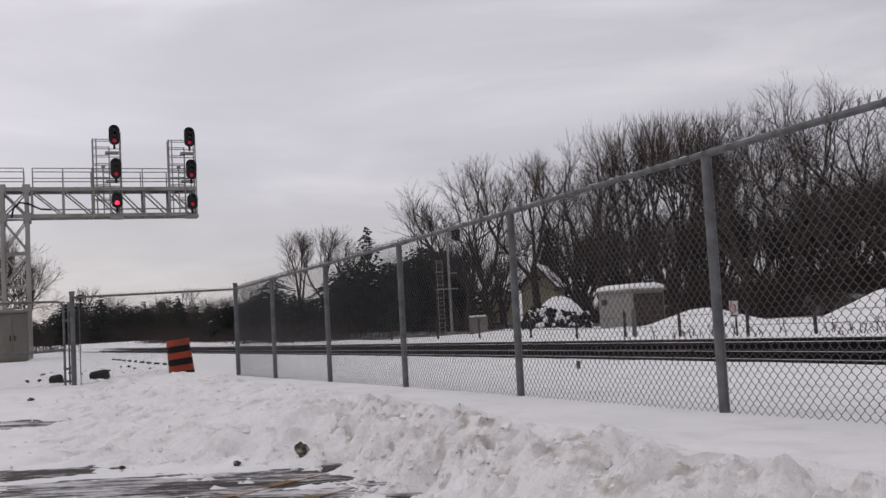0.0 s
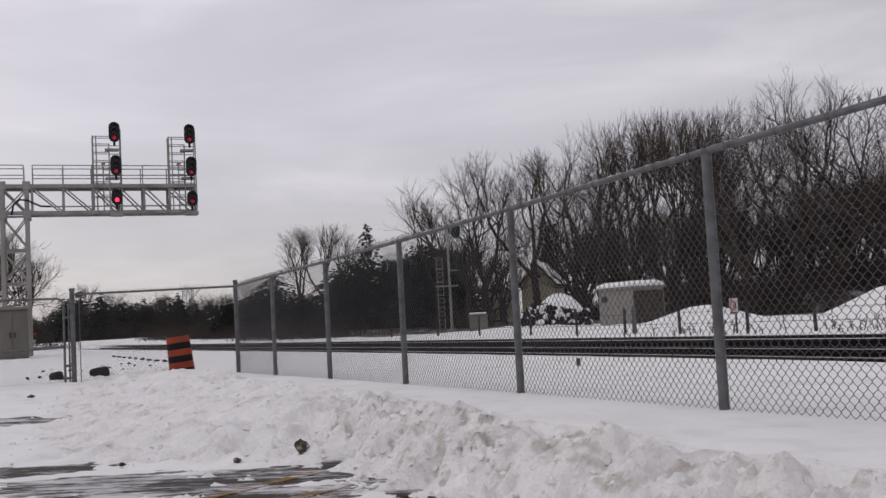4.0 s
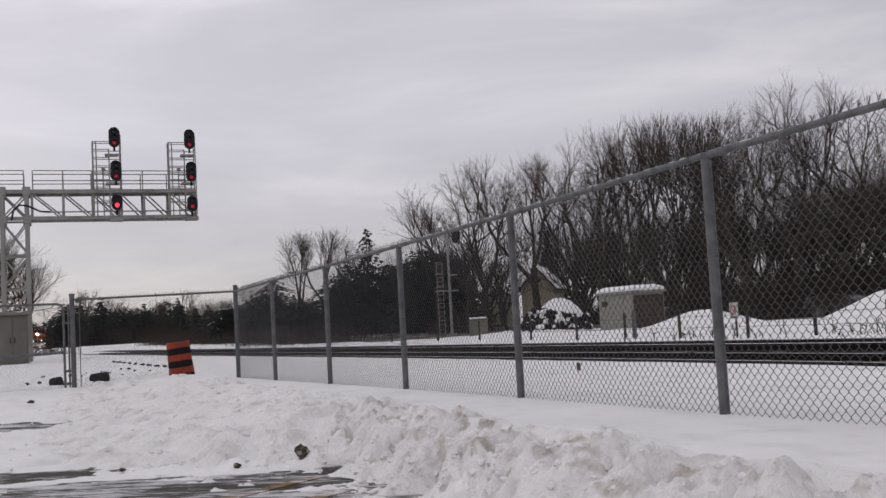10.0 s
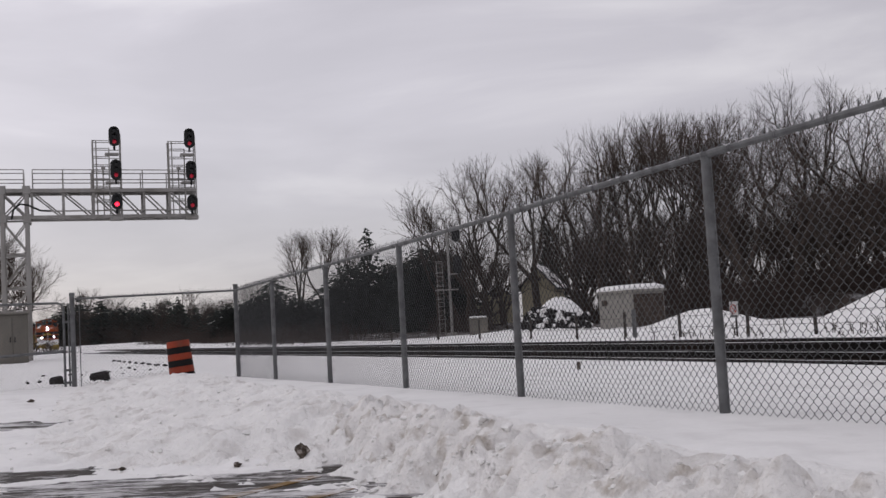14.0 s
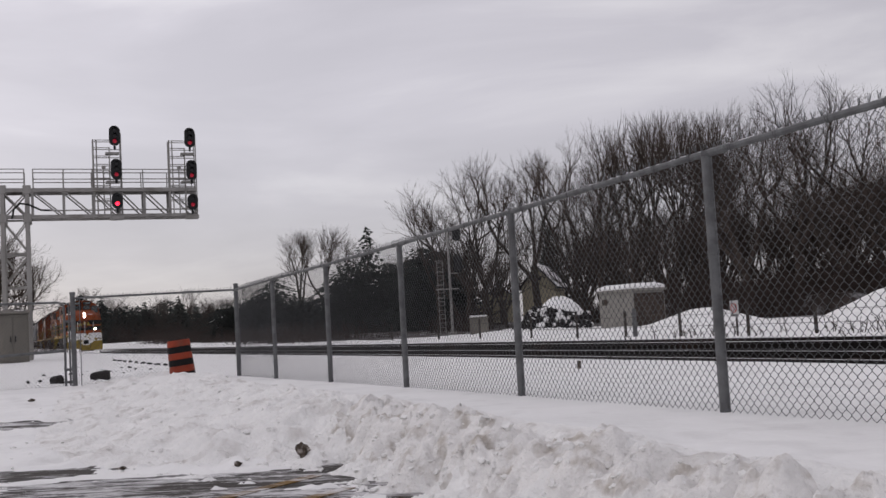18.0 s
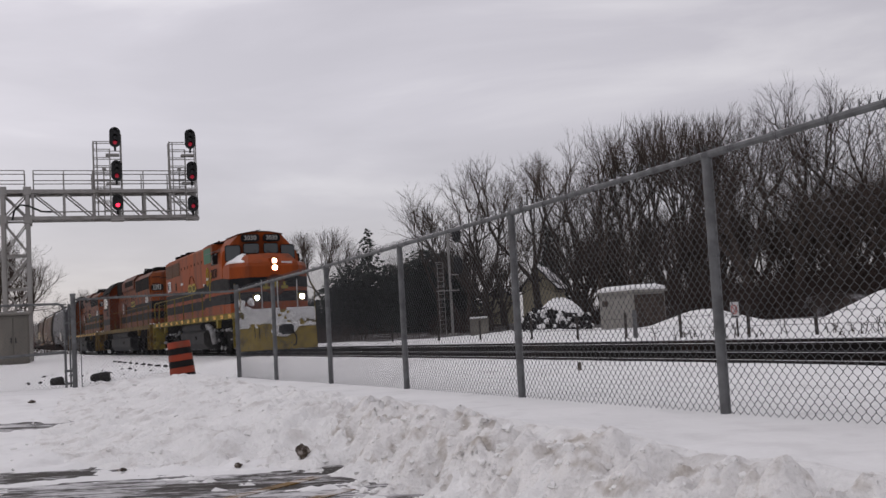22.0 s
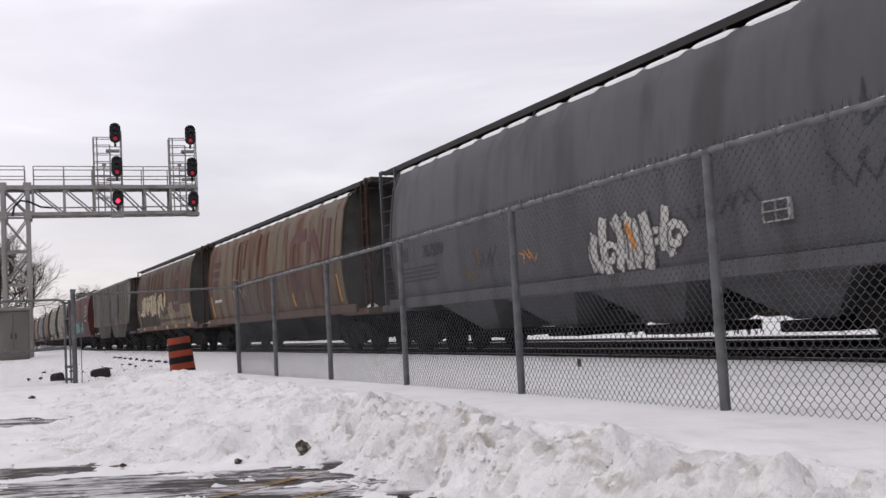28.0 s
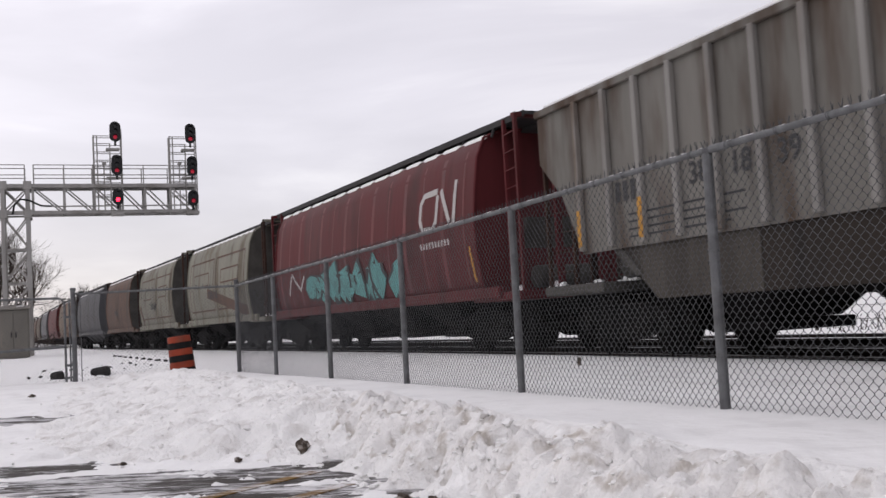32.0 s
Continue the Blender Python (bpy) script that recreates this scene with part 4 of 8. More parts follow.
def emblem(parent, x, z, y, scale_=1.0):
    """The owner's badge as plain shapes: two slanted yellow blocks, dark bars and a ring."""
    s = 1 if y > 0 else -1
    e = part("emblem", bx(x - 0.16 * scale_, x + 0.16 * scale_, y, y + s * 0.008, z - 0.22 * scale_, z + 0.16 * scale_), LOGO_YELLOW, parent, "yellow badge of slanted blocks")
    for d in (-1, 1):
        bm = bmesh.new()
        o = [(x + d * 0.2 * scale_, z - 0.16 * scale_), (x + d * 0.78 * scale_, z - 0.16 * scale_), (x + d * 0.9 * scale_, z), (x + d * 0.72 * scale_, z + 0.24 * scale_), (x + d * 0.14 * scale_, z + 0.24 * scale_)]
        prism(bm, o, y, y + s * 0.01)
        part("block", bm, LOGO_YELLOW, e)
        for k in range(2):
            xx = x + d * (0.34 + 0.26 * k) * scale_
            part("bar", bx(xx - 0.08 * scale_, xx + 0.08 * scale_, y + s * 0.01, y + s * 0.016, z - 0.09 * scale_, z + 0.15 * scale_), STRIPE, e)
    part("bar", bx(x - 0.05 * scale_, x + 0.05 * scale_, y + s * 0.01, y + s * 0.016, z - 0.17 * scale_, z + 0.1 * scale_), STRIPE, e)
    ring = [(x + 0.62 * scale_ * math.cos(math.radians(v)), y + s * 0.006, z + 0.02 + 0.62 * scale_ * math.sin(math.radians(v))) for v in range(25, 156, 10)]
    part("ring", tb(ring, 0.018, 4), ORANGE_DARK, e)


def hood_body(parent, x0, x1, w, z1, material, name="hood"):
    """A long hood with chamfered top edges."""
    sec = [(-w, 1.6), (-w, z1 - 0.16), (-w + 0.2, z1 - 0.02), (-w + 0.42, z1 + 0.04), (w - 0.42, z1 + 0.04), (w - 0.2, z1 - 0.02), (w, z1 - 0.16), (w, 1.6)]
    bm = bmesh.new()
    loft(bm, [[(x, y, z) for y, z in sec] for x in (x0, x1)])
    return part(name, bm, material, parent)


def hood_doors(parent, x0, x1, n, w, z0, z1, material, rnd):
    """Rows of tall doors with latches along both sides of a hood."""
    step = (x1 - x0) / n
    for s in (-1, 1):
        for k in range(n):
            a, b = x0 + k * step + 0.02, x0 + (k + 1) * step - 0.02
            d = part("hood_door", bx(min(a, b), max(a, b), s * w, s * (w + 0.012 + rnd.random() * 0.008), z0, z1), material, parent)
            part("door_seam", bx(max(a, b) + 0.008, max(a, b) + 0.030, s * w, s * (w + 0.004), z0, z1), GRILLE, parent)
            part("latch", bx((a + b) / 2 - 0.02, (a + b) / 2 + 0.02, s * (w + 0.015), s * (w + 0.035), z1 - 0.22, z1 - 0.1), STRIPE, d)


def fan(parent, x, z, r=0.62):
    f = part("fan", cy((x, 0, z + 0.05), r, 0.2, 28, bevel=0.02), UNDER, parent, "dark radiator fan housing")
    part("fan_grille", cy((x, 0, z + 0.155), r * 0.9, 0.015, 24), GRILLE, f)


def deck(parent, x0, x1, rnd, reflectors=True):
    """The walkway, its yellow sill with reflectors, jacking pads and the frame below."""
    d = part("deck", bx(x0, x1, -1.5, 1.5, 1.5, 1.6, bevel=0.01), YELLOW, parent, "walkway with a dirty yellow edge")
    part("frame", bx(x0, x1, -1.0, 1.0, 1.05, 1.5), UNDER, d)
    for s in (-1, 1):
        part("sill", bx(x0, x1, s * 1.44, s * 1.5, 1.38, 1.5), YELLOW, d)
        if reflectors:
            x = min(x0, x1) + 0.9
            while x < max(x0, x1) - 0.8:
                part("reflector", bx(x, x + 0.42, s * 1.5, s * 1.51, 1.42, 1.56), REFLECT, d)
                x += 1.22
        for x in (x0 + (x1 - x0) * 0.18, x0 + (x1 - x0) * 0.82):
            bm = bmesh.new()
            prism(bm, [(x - 0.2, 1.4), (x + 0.2, 1.4), (x + 0.12, 1.26), (x + 0.09, 1.08), (x - 0.09, 1.08), (x - 0.12, 1.26)], s * 1.36, s * 1.5)
            part("jacking_pad", bm, YELLOW, d)


def coupler(parent, x, s, name="coupler"):
    """A knuckle coupler with its hose, at an end that faces s."""
    c = part(name, bx(x - 0.45, x + 0.45, -0.12, 0.12, 0.76, 1.0, bevel=0.03), UNDER, parent)
    part("knuckle", bx(x + s * 0.3 - 0.14, x + s * 0.3 + 0.14, -0.24, 0.2, 0.7, 1.06, bevel=0.06), UNDER, c)
    part("air_hose", tb([(x - s * 0.2, 0.35, 0.8), (x + s * 0.1, 0.38, 0.6), (x + s * 0.3, 0.3, 0.32), (x + s * 0.45, 0.15, 0.3)], 0.028, 6), UNDER, c)


def end_steps(parent, x, s, snowy, rnd):
    """The corner step wells at an engine's end."""
    for side in (-1, 1):
        st = part("step_well", bx(x - 0.04 * s, x - 0.08 * s, side * 1.05, side * 1.5, 0.3, 1.5), YELLOW, parent)
        part("side_plate", bx(x - 0.75 * s, x - 0.70 * s, side * 1.0, side * 1.5, 0.3, 1.5), YELLOW, st)
        for k in range(4):
            z = 0.32 + k * 0.32
            part("tread", bx(x - 0.7 * s, x - 0.06 * s, side * 1.02, side * 1.48, z, z + 0.04), YELLOW, st)
            if snowy or k % 2:
                clots("tread_snow", snow_lumps(bmesh.new(), [(x - 0.4 * s, side * 1.3, z + 0.07, 0.14), (x - 0.25 * s, side * 1.15, z + 0.06, 0.1)], rnd), SNOW_CLEAN, st, "snow packed on the tread")


def fuel_tank(parent, x0, x1):
    bm = bmesh.new()
    sec = [(-1.42, 0.95), (-1.42, 0.5), (-1.2, 0.25), (1.2, 0.25), (1.42, 0.5), (1.42, 0.95), (1.3, 1.05), (-1.3, 1.05)]
    loft(bm, [[(x, y, z) for y, z in sec] for x in (x0, x1)])
    t = part("fuel_tank", bm, TANK, parent, "grimy black fuel tank slung under the frame")
    for s in (-1, 1):
        part("air_tank", cy(((x0 + x1) / 2, s * 1.28, 1.2), 0.17, abs(x1 - x0) * 0.8, 14, "x"), TANK, parent)
        part("filler", cy((x0 * 0.3 + x1 * 0.7, s * 1.43, 0.75), 0.07, 0.08, 10, "y"), UNDER, t)


def window_pane(parent, o, m, name="window", frame_w=0.035):
    """A glazed window: outline o in the plane (y, z) of m, with a black gasket round it."""
    bm = bmesh.new()
    loft(bm, [[(0.0, y, z) for y, z in o], [(0.02, y, z) for y, z in o]])
    cy_, cz_ = sum(p[0] for p in o) / len(o), sum(p[1] for p in o) / len(o)
    bm.transform(m)
    w = part(name, bm, STRIPE, parent)
    g = bmesh.new()
    ins = [(cy_ + (y - cy_) * (1 - frame_w * 2.6), cz_ + (z - cz_) * (1 - frame_w * 3.2)) for y, z in o]
    loft(g, [[(0.02, y, z) for y, z in ins], [(0.026, y, z) for y, z in ins]])
    g.transform(m)
    part("pane", g, CAB_GLASS, w)
    return w


def rounded(y0, y1, z0, z1, r=0.08):
    out = []
    for cx, cz, a0 in ((y1 - r, z1 - r, 0), (y0 + r, z1 - r, 90), (y0 + r, z0 + r, 180), (y1 - r, z0 + r, 270)):
        for k in range(4):
            a = math.radians(a0 + k * 30)
            out.append((cx + r * math.cos(a), cz + r * math.sin(a)))
    return out

# ---- the leading engine: a wide-nosed four-axle road switcher ----
def face(x, y, z, rz=0.0, ry=0.0):
    """A matrix for lettering on a face that looks towards +x, turned rz, leaning back ry."""
    return pose(x, y, z, 0, 0, rz) @ pose(0, 0, 0, 0, ry, 0) @ Matrix(((0, 0, 1, 0), (1, 0, 0, 0), (0, 1, 0, 0), (0, 0, 0, 1)))


def side_face(x, y, z, s):
    """A matrix for lettering on a side that looks towards s * y."""
    return Matrix.Translation((x, y, z)) @ (Matrix(((1, 0, 0, 0), (0, 0, -1, 0), (0, 1, 0, 0), (0, 0, 0, 1))) if s < 0 else Matrix(((-1, 0, 0, 0), (0, 0, 1, 0), (0, 1, 0, 0), (0, 0, 0, 1))))


def number_board(parent, m, text, w=0.6, h=0.24, grow=1.0):
    bm = bmesh.new()
    o = rounded(-w / 2 * 1.15, w / 2 * 1.15, -h / 2 * 1.2, h / 2 * 1.2, 0.1)
    loft(bm, [[(y, z, 0.0) for y, z in o], [(y, z, 0.04) for y, z in o]])
    bm.transform(m)
    b = part("number_board", bm, STRIPE, parent, "black board with white figures")
    words(text, h * grow, PALE_FIGURES, b, m @ Matrix.Translation((0, 0, 0.045)), "number", 0.004, 0.006)


def leading_engine():
    rnd = random.Random(3)
    ob, c = vehicle("lead_engine", 0.5, -17.75, 4.9, "orange wide-nosed diesel engine with black stripes, yellow sill and snow-caked plow", "locomotive", "engines of the train")
    X = lambda a: a - c
    deck(ob, X(-17.3), X(-0.58), rnd)
    # hood
    hood = hood_body(ob, X(-16.45), X(-5.6), 0.92, 4.70, ORANGE)
    hood_doors(hood, X(-5.75), X(-12.9), 10, 0.92, 3.0, 4.2, ORANGE, rnd)
    for s in (-1, 1):
        stripes(hood, X(-16.45), X(-5.6), 0.938, BANDS, s)
        for x0, x1 in ((-16.3, -14.75), (-14.68, -13.1)):
            part("radiator_grille", bx(X(x0), X(x1), s * 0.92, s * 0.945, 3.78, 4.42, bevel=0.01), BROWN_GRILLE, hood, "brown radiator screen")
        emblem(hood, X(-10.4), 2.98, s * 0.945, 0.92)
        patch("notice", hood, WHITE, X(-15.9), X(-15.15), 3.12, 3.62, s * 0.94, "white notice board with dark marks")
        part("notice_mark", bx(X(-15.82), X(-15.65), s * 0.955, s * 0.96, 3.22, 3.52), STRIPE, hood)
        for k in range(4):
            part("notice_line", bx(X(-15.58), X(-15.22), s * 0.955, s * 0.96, 3.2 + k * 0.1, 3.214 + k * 0.1), STRIPE, hood)
        patch("small_notice", hood, WHITE, X(-12.75), X(-12.3), 3.28, 3.38, s * 0.94)
        patch("vent", hood, STRIPE, X(-14.0), X(-13.85), 3.1, 3.45, s * 0.94)
        for a in (-8.1, -7.5):
            patch("small_notice", hood, WHITE, X(a), X(a + 0.25), 2.98, 3.06, s * 0.945)
    for a in (-15.7, -14.5, -13.3):
        fan(hood, X(a), 4.74, 0.55)
    part("exhaust_stack", bx(X(-9.3), X(-8.6), -0.3, 0.3, 4.64, 4.84, bevel=0.05), UNDER, hood)
    for a in (-6.8, -12.2):
        part("lifting_eye", cy((X(a), -0.5, 4.76), 0.05, 0.12, 8), ORANGE_DARK, hood)
    # equipment box behind the cab with a green panel
    eq = part("equipment_box", bx(X(-5.65), X(-4.1), -1.46, 1.46, 1.6, 4.44, bevel=0.04), ORANGE, ob)
    part("box_roof", bx(X(-5.75), X(-4.05), -1.3, 1.3, 4.44, 4.52, bevel=0.03), GRILLE, eq)
    for s in (-1, 1):
        patch("green_panel", eq, GREEN, X(-5.55), X(-4.35), 3.72, 4.32, s * 1.46, "faded green panel")
        stripes(eq, X(-5.65), X(-4.1), 1.463, BANDS, s)
        ring = [(X(-5.0) + 0.17 * math.cos(v * math.pi / 10), s * 1.47, 3.18 + 0.36 * math.sin(v * math.pi / 10)) for v in range(21)]
        part("ribbon_mark", tb(ring, 0.03, 4), LOGO_YELLOW, eq, "yellow ribbon mark")
        patch("ribbon_plate", eq, WHITE, X(-5.2), X(-4.8), 3.05, 3.14, s * 1.475)
        part("grab_iron", tb([(X(-4.05), s * 1.55, 3.3), (X(-4.3), s * 1.56, 2.7), (X(-4.35), s * 1.56, 2.2)], 0.018, 5), LOGO_YELLOW, eq)
    # cab
    sec = [(-1.52, 1.6), (-1.52, 3.72), (-1.47, 3.95), (-0.86, 4.6), (-0.3, 4.7), (0.3, 4.7), (0.86, 4.6), (1.47, 3.95), (1.52, 3.72), (1.52, 1.6)]
    bm = bmesh.new()
    front = [(X(-2.18 - 0.2 * abs(y) / 1.5 + 0.10 * max(0, 3.9 - z) * (1 if z > 3 else 0.5)), y, z) for y, z in sec]
    loft(bm, [[(X(-4.12), y, z) for y, z in sec], [(X(-2.75), y, z) for y, z in sec], front])
    cab = part("cab", bm, ORANGE, ob)
    roof = bmesh.new()
    loft(roof, [[(X(a), y * 1.01, z + 0.012) for y, z in ((-0.88, 4.6), (-0.3, 4.7), (0.3, 4.7), (0.88, 4.6), (0.88, 4.63), (0.3, 4.735), (-0.3, 4.735), (-0.88, 4.63))] for a in (-4.15, -2.2)])
    part("cab_roof", roof, ORANGE_DARK, cab, "sooty cab roof")
    # nose
    lo = [(-0.62, -0.95), (-0.55, 0.0), (-0.62, 0.95), (-1.35, 1.5), (-2.6, 1.51), (-2.6, -1.51), (-1.35, -1.5)]
    hi = [(-0.98, -0.82), (-0.9, 0.0), (-0.98, 0.82), (-1.6, 1.34), (-2.6, 1.42), (-2.6, -1.42), (-1.6, -1.34)]
    bm = bmesh.new()
    loft(bm, [[(X(a), y, 1.6) for a, y in lo], [(X(a), y, 3.28) for a, y in lo], [(X(a - 0.10), y * 0.98, 3.40) for a, y in lo], [(X(a - 0.14), y * 0.96, 3.44) for a, y in lo]])
    nose = part("nose", bm, ORANGE, ob)
    bm = bmesh.new()
    loft(bm, [[(X(-0.70), -0.95, 3.40), (X(-0.66), 0, 3.40), (X(-0.70), 0.95, 3.40), (X(-1.3), 1.2, 3.40), (X(-2.5), 1.2, 3.40), (X(-2.5), -1.2, 3.40), (X(-1.3), -1.2, 3.40)],
              [(X(-1.25), -0.8, 3.76), (X(-1.2), 0, 3.80), (X(-1.25), 0.8, 3.76), (X(-1.5), 0.86, 3.76), (X(-2.5), 0.86, 3.80), (X(-2.5), -0.86, 3.80), (X(-1.5), -0.86, 3.76)]])
    part("nose_top", bm, ORANGE, nose)
    for k, (z0, z1, m_) in enumerate(((2.46, 2.86, STRIPE), (1.94, 2.32, STRIPE))):
        rise = 0.0
        bm = bmesh.new()
        out = [(X(a) + (0.006 if a > -2 else 0), y * 1.006) for a, y in lo]
        ring = out[:]
        loft(bm, [[(x, y, z0) for x, y in ring], [(x, y, z1) for x, y in ring]])
        part("stripe", bm, m_, nose)
    for s in (-1, 1):
        stripes(cab, X(-4.12), X(-2.0), 1.523, BANDS, s)
        bm = bmesh.new()
        o = [(X(-4.1), 2.92), (X(-4.1), 2.96), (X(-2.4), 2.95), (X(-1.4), 2.86), (X(-1.4), 2.6), (X(-2.4), 2.6)]
        prism(bm, o, s * 1.524, s * 1.531)
        part("stripe", bm, STRIPE, cab)
        words("3030", 0.52, STRIPE, cab, side_face(X(-3.62), s * 1.53, 3.2, s), "number", 0.004, 0.008)
        # side window with a curtain and a sun shade
        sw = part("side_window", bx(X(-4.0), X(-3.0), s * 1.5, s * 1.535, 3.55, 4.0), STRIPE, cab, "open side window with a white curtain")
        part("pane", bx(X(-3.92), X(-3.4), s * 1.535, s * 1.54, 3.6, 3.95), CAB_GLASS, sw)
        part("curtain", bx(X(-3.3), X(-3.08), s * 1.535, s * 1.56, 3.58, 3.97, bevel=0.01), WHITE, sw)
        sh = bmesh.new()
        loft(sh, [[(x, s * 1.40, 4.10), (x, s * 1.74, 3.99), (x, s * 1.74, 4.02), (x, s * 1.40, 4.14)] for x in (X(-4.1), X(-2.95))])
        part("sun_shade", sh, STEEL, sw, "grey sun shade")
        part("mirror", bx(X(-2.9), X(-2.84), s * 1.56, s * 1.75, 3.55, 3.9, bevel=0.01), GRILLE, cab)
        # windscreen in two halves that meet in a shallow vee
        for y0, y1, z0 in ((0.08, 0.70, 3.87), (0.80, 1.40, 3.58)):
            ya, yb = (y0, y1) if s > 0 else (-y1, -y0)
            z1 = 4.27 if y0 < 0.5 else 4.22
            mm = pose(X(-2.165), 0, 0, 0, 0, s * 7.6)
            window_pane(cab, rounded(ya, yb, z0, z1, 0.08), mm, "windscreen")
        part("wiper", tb([(X(-2.12), s * 0.4, 3.86), (X(-2.16), s * 0.2, 4.0)], 0.012, 4), STRIPE, cab)
        number_board(cab, face(X(-2.2), s * 0.42, 4.47, s * 7.6, -3), "3030", 0.62, 0.24)
    part("beacon", cy((X(-2.6), 0, 4.76), 0.07, 0.12, 10), GRILLE, cab)
    part("antenna", tb([(X(-3.3), 0.3, 4.7), (X(-3.3), 0.3, 4.95)], 0.012, 4), GRILLE, cab)
    sn = bmesh.new()
    secs = []
    for k in range(11):
        f = k / 10
        hh = 0.40 * math.sin(math.pi * (0.18 + 0.75 * f)) * (1 - 0.25 * f) + 0.02 * math.sin(k * 2.3)
        y0, y1 = -1.44 + 0.34 * f, -0.80
        secs.append([(X(-2.5 + 1.5 * f), y0, 3.44), (X(-2.5 + 1.5 * f), y0 + 0.08, 3.46 + hh * 0.35), (X(-2.5 + 1.5 * f), (y0 + y1) / 2 + 0.08, 3.45 + hh * 0.9), (X(-2.5 + 1.5 * f), y1, 3.46 + hh * 1.1), (X(-2.5 + 1.5 * f), y1 + 0.05, 3.44)])
    loft(sn, secs)
    part("nose_snow", sn, SNOW_CLEAN, nose, "wedge of snow below the windscreen", True)
    # headlamps and ditch lights
    hb = part("headlamp_box", bx(X(-0.95), X(-0.50), -0.13, 0.13, 3.06, 3.60, bevel=0.03), ORANGE, nose)
    for z in (3.20, 3.45):
        part("headlamp", cy((X(-0.498), 0.0, z), 0.075, 0.012, 18, "x"), HEADLAMP, hb, "lit headlamp")
    patch_bar = part("nose_label", bx(X(-0.67), X(-0.66), 0.3, 0.72, 3.33, 3.43), WHITE, nose)
    emb = part("nose_emblem", cy((X(-0.545), 0, 2.55), 0.40, 0.02, 24, "x"), ORANGE_DARK, nose, "brown round badge with yellow shapes")
    for y0, y1, z0, z1 in ((-0.48, -0.2, 2.4, 2.52), (-0.1, 0.12, 2.46, 2.7), (0.22, 0.48, 2.4, 2.52), (-0.4, -0.3, 2.52, 2.66), (0.3, 0.4, 2.52, 2.66)):
        part("badge_shape", bx(X(-0.535), X(-0.525), y0, y1, z0, z1, bevel=0.004), LOGO_YELLOW, emb)
    for s in (-1, 1):
        d = part("ditch_light", bx(X(-0.25), X(-0.02), s * 0.85 - 0.12, s * 0.85 + 0.12, 1.94, 2.2, bevel=0.03), YELLOW, ob)
        part("ditch_lens", cy((X(-0.016), s * 0.85, 2.07), 0.072, 0.012, 18, "x"), HEADLAMP, d, "lit ditch light")
    # front platform, pilot and plow
    pl = part("pilot", bx(X(-0.56), X(-0.46), -1.5, 1.5, 0.32, 1.62, bevel=0.02), PILOT_YELLOW, ob, "yellow end plate plastered with snow")
    bm = bmesh.new()
    rows_ = []
    for dx, z in ((0.0, 1.12), (0.03, 1.0), (0.08, 0.5), (0.16, 0.16)):
        rows_.append([(X(-0.46 + dx), -1.47, z), (X(-0.2 + dx), -0.2, z), (X(-0.2 + dx), 0.2, z), (X(-0.46 + dx), 1.47, z), (X(-0.51 + dx), 1.47, z), (X(-0.25 + dx), 0.2, z), (X(-0.25 + dx), -0.2, z), (X(-0.51 + dx), -1.47, z)])
    loft(bm, rows_)
    plow = part("plow", bm, PILOT_YELLOW, ob, "dented yellow snow plow")
    for y in (-0.95, -0.78):
        part("chain", tb([(X(-0.22), y, 1.02), (X(-0.2), y + 0.01, 0.8), (X(-0.2), y, 0.6)], 0.016, 5), UNDER, plow)
    coupler(ob, X(0.45), 1)
    end_steps(ob, X(-0.42), 1, True, rnd)
    end_steps(ob, X(-17.35), -1, True, rnd)
    # snow plastered flat on the plate, broken open in places, and a smear down round the coupler
    for nm, y0, y1, z0, z1, lift, gap in (("plate_snow", -1.46, 1.46, 1.10, 1.68, 0.02, -0.42), ("plow_snow", -1.46, 1.46, 0.98, 1.14, 0.045, -0.12), ("coupler_snow", -0.35, 0.75, 0.62, 1.0, 0.06, -0.12)):
        sn = bmesh.new()
        ny, nz = int((y1 - y0) / 0.05), max(3, int((z1 - z0) / 0.05))
        grid = {}
        for i in range(ny + 1):
            for j in range(nz + 1):
                y, z = y0 + (y1 - y0) * i / ny, z0 + (z1 - z0) * j / nz
                n_ = noise.fractal(Vector((y * 1.7, z * 2.4, lift * 50)), 0.7, 2.1, 4)
                if n_ > gap:
                    bow = 0.26 * max(0, 1 - max(0, abs(y) - 0.2) / 1.27) if nm != "plate_snow" else 0.0
                    grid[i, j] = sn.verts.new((X(-0.46 + bow + lift) + 0.05 * max(0.1, n_ - gap) + 0.02 * noise.noise(Vector((y * 9, z * 9, 1))), y, z))
        for (i, j) in list(grid):
            q = [grid.get(k_) for k_ in ((i, j), (i + 1, j), (i + 1, j + 1), (i, j + 1))]
            if all(q):
                sn.faces.new(q)
        bmesh.ops.delete(sn, geom=[v for v in sn.verts if not v.link_faces], context="VERTS")
        bmesh.ops.solidify(sn, geom=sn.faces[:], thickness=0.05)
        clots(nm, sn, SNOW_CLEAN, ob, "snow plastered over the yellow plate")
    sn = bmesh.new()
    spots = [(X(-0.5 + rnd.uniform(-0.3, 0.4)), rnd.uniform(-1.45, -0.9), 1.62 + rnd.uniform(0, 0.35), rnd.uniform(0.08, 0.16)) for _ in range(16)]
    clots("platform_snow", snow_lumps(sn, spots, rnd), SNOW_CLEAN, ob, "snow heaped on the front platform")
    for y in (-0.6, 0.0, 0.75):
        part("front_post", tb([(X(-0.3), y, 1.6), (X(-0.3), y, 2.72)], 0.022, 6), WHITE, ob)
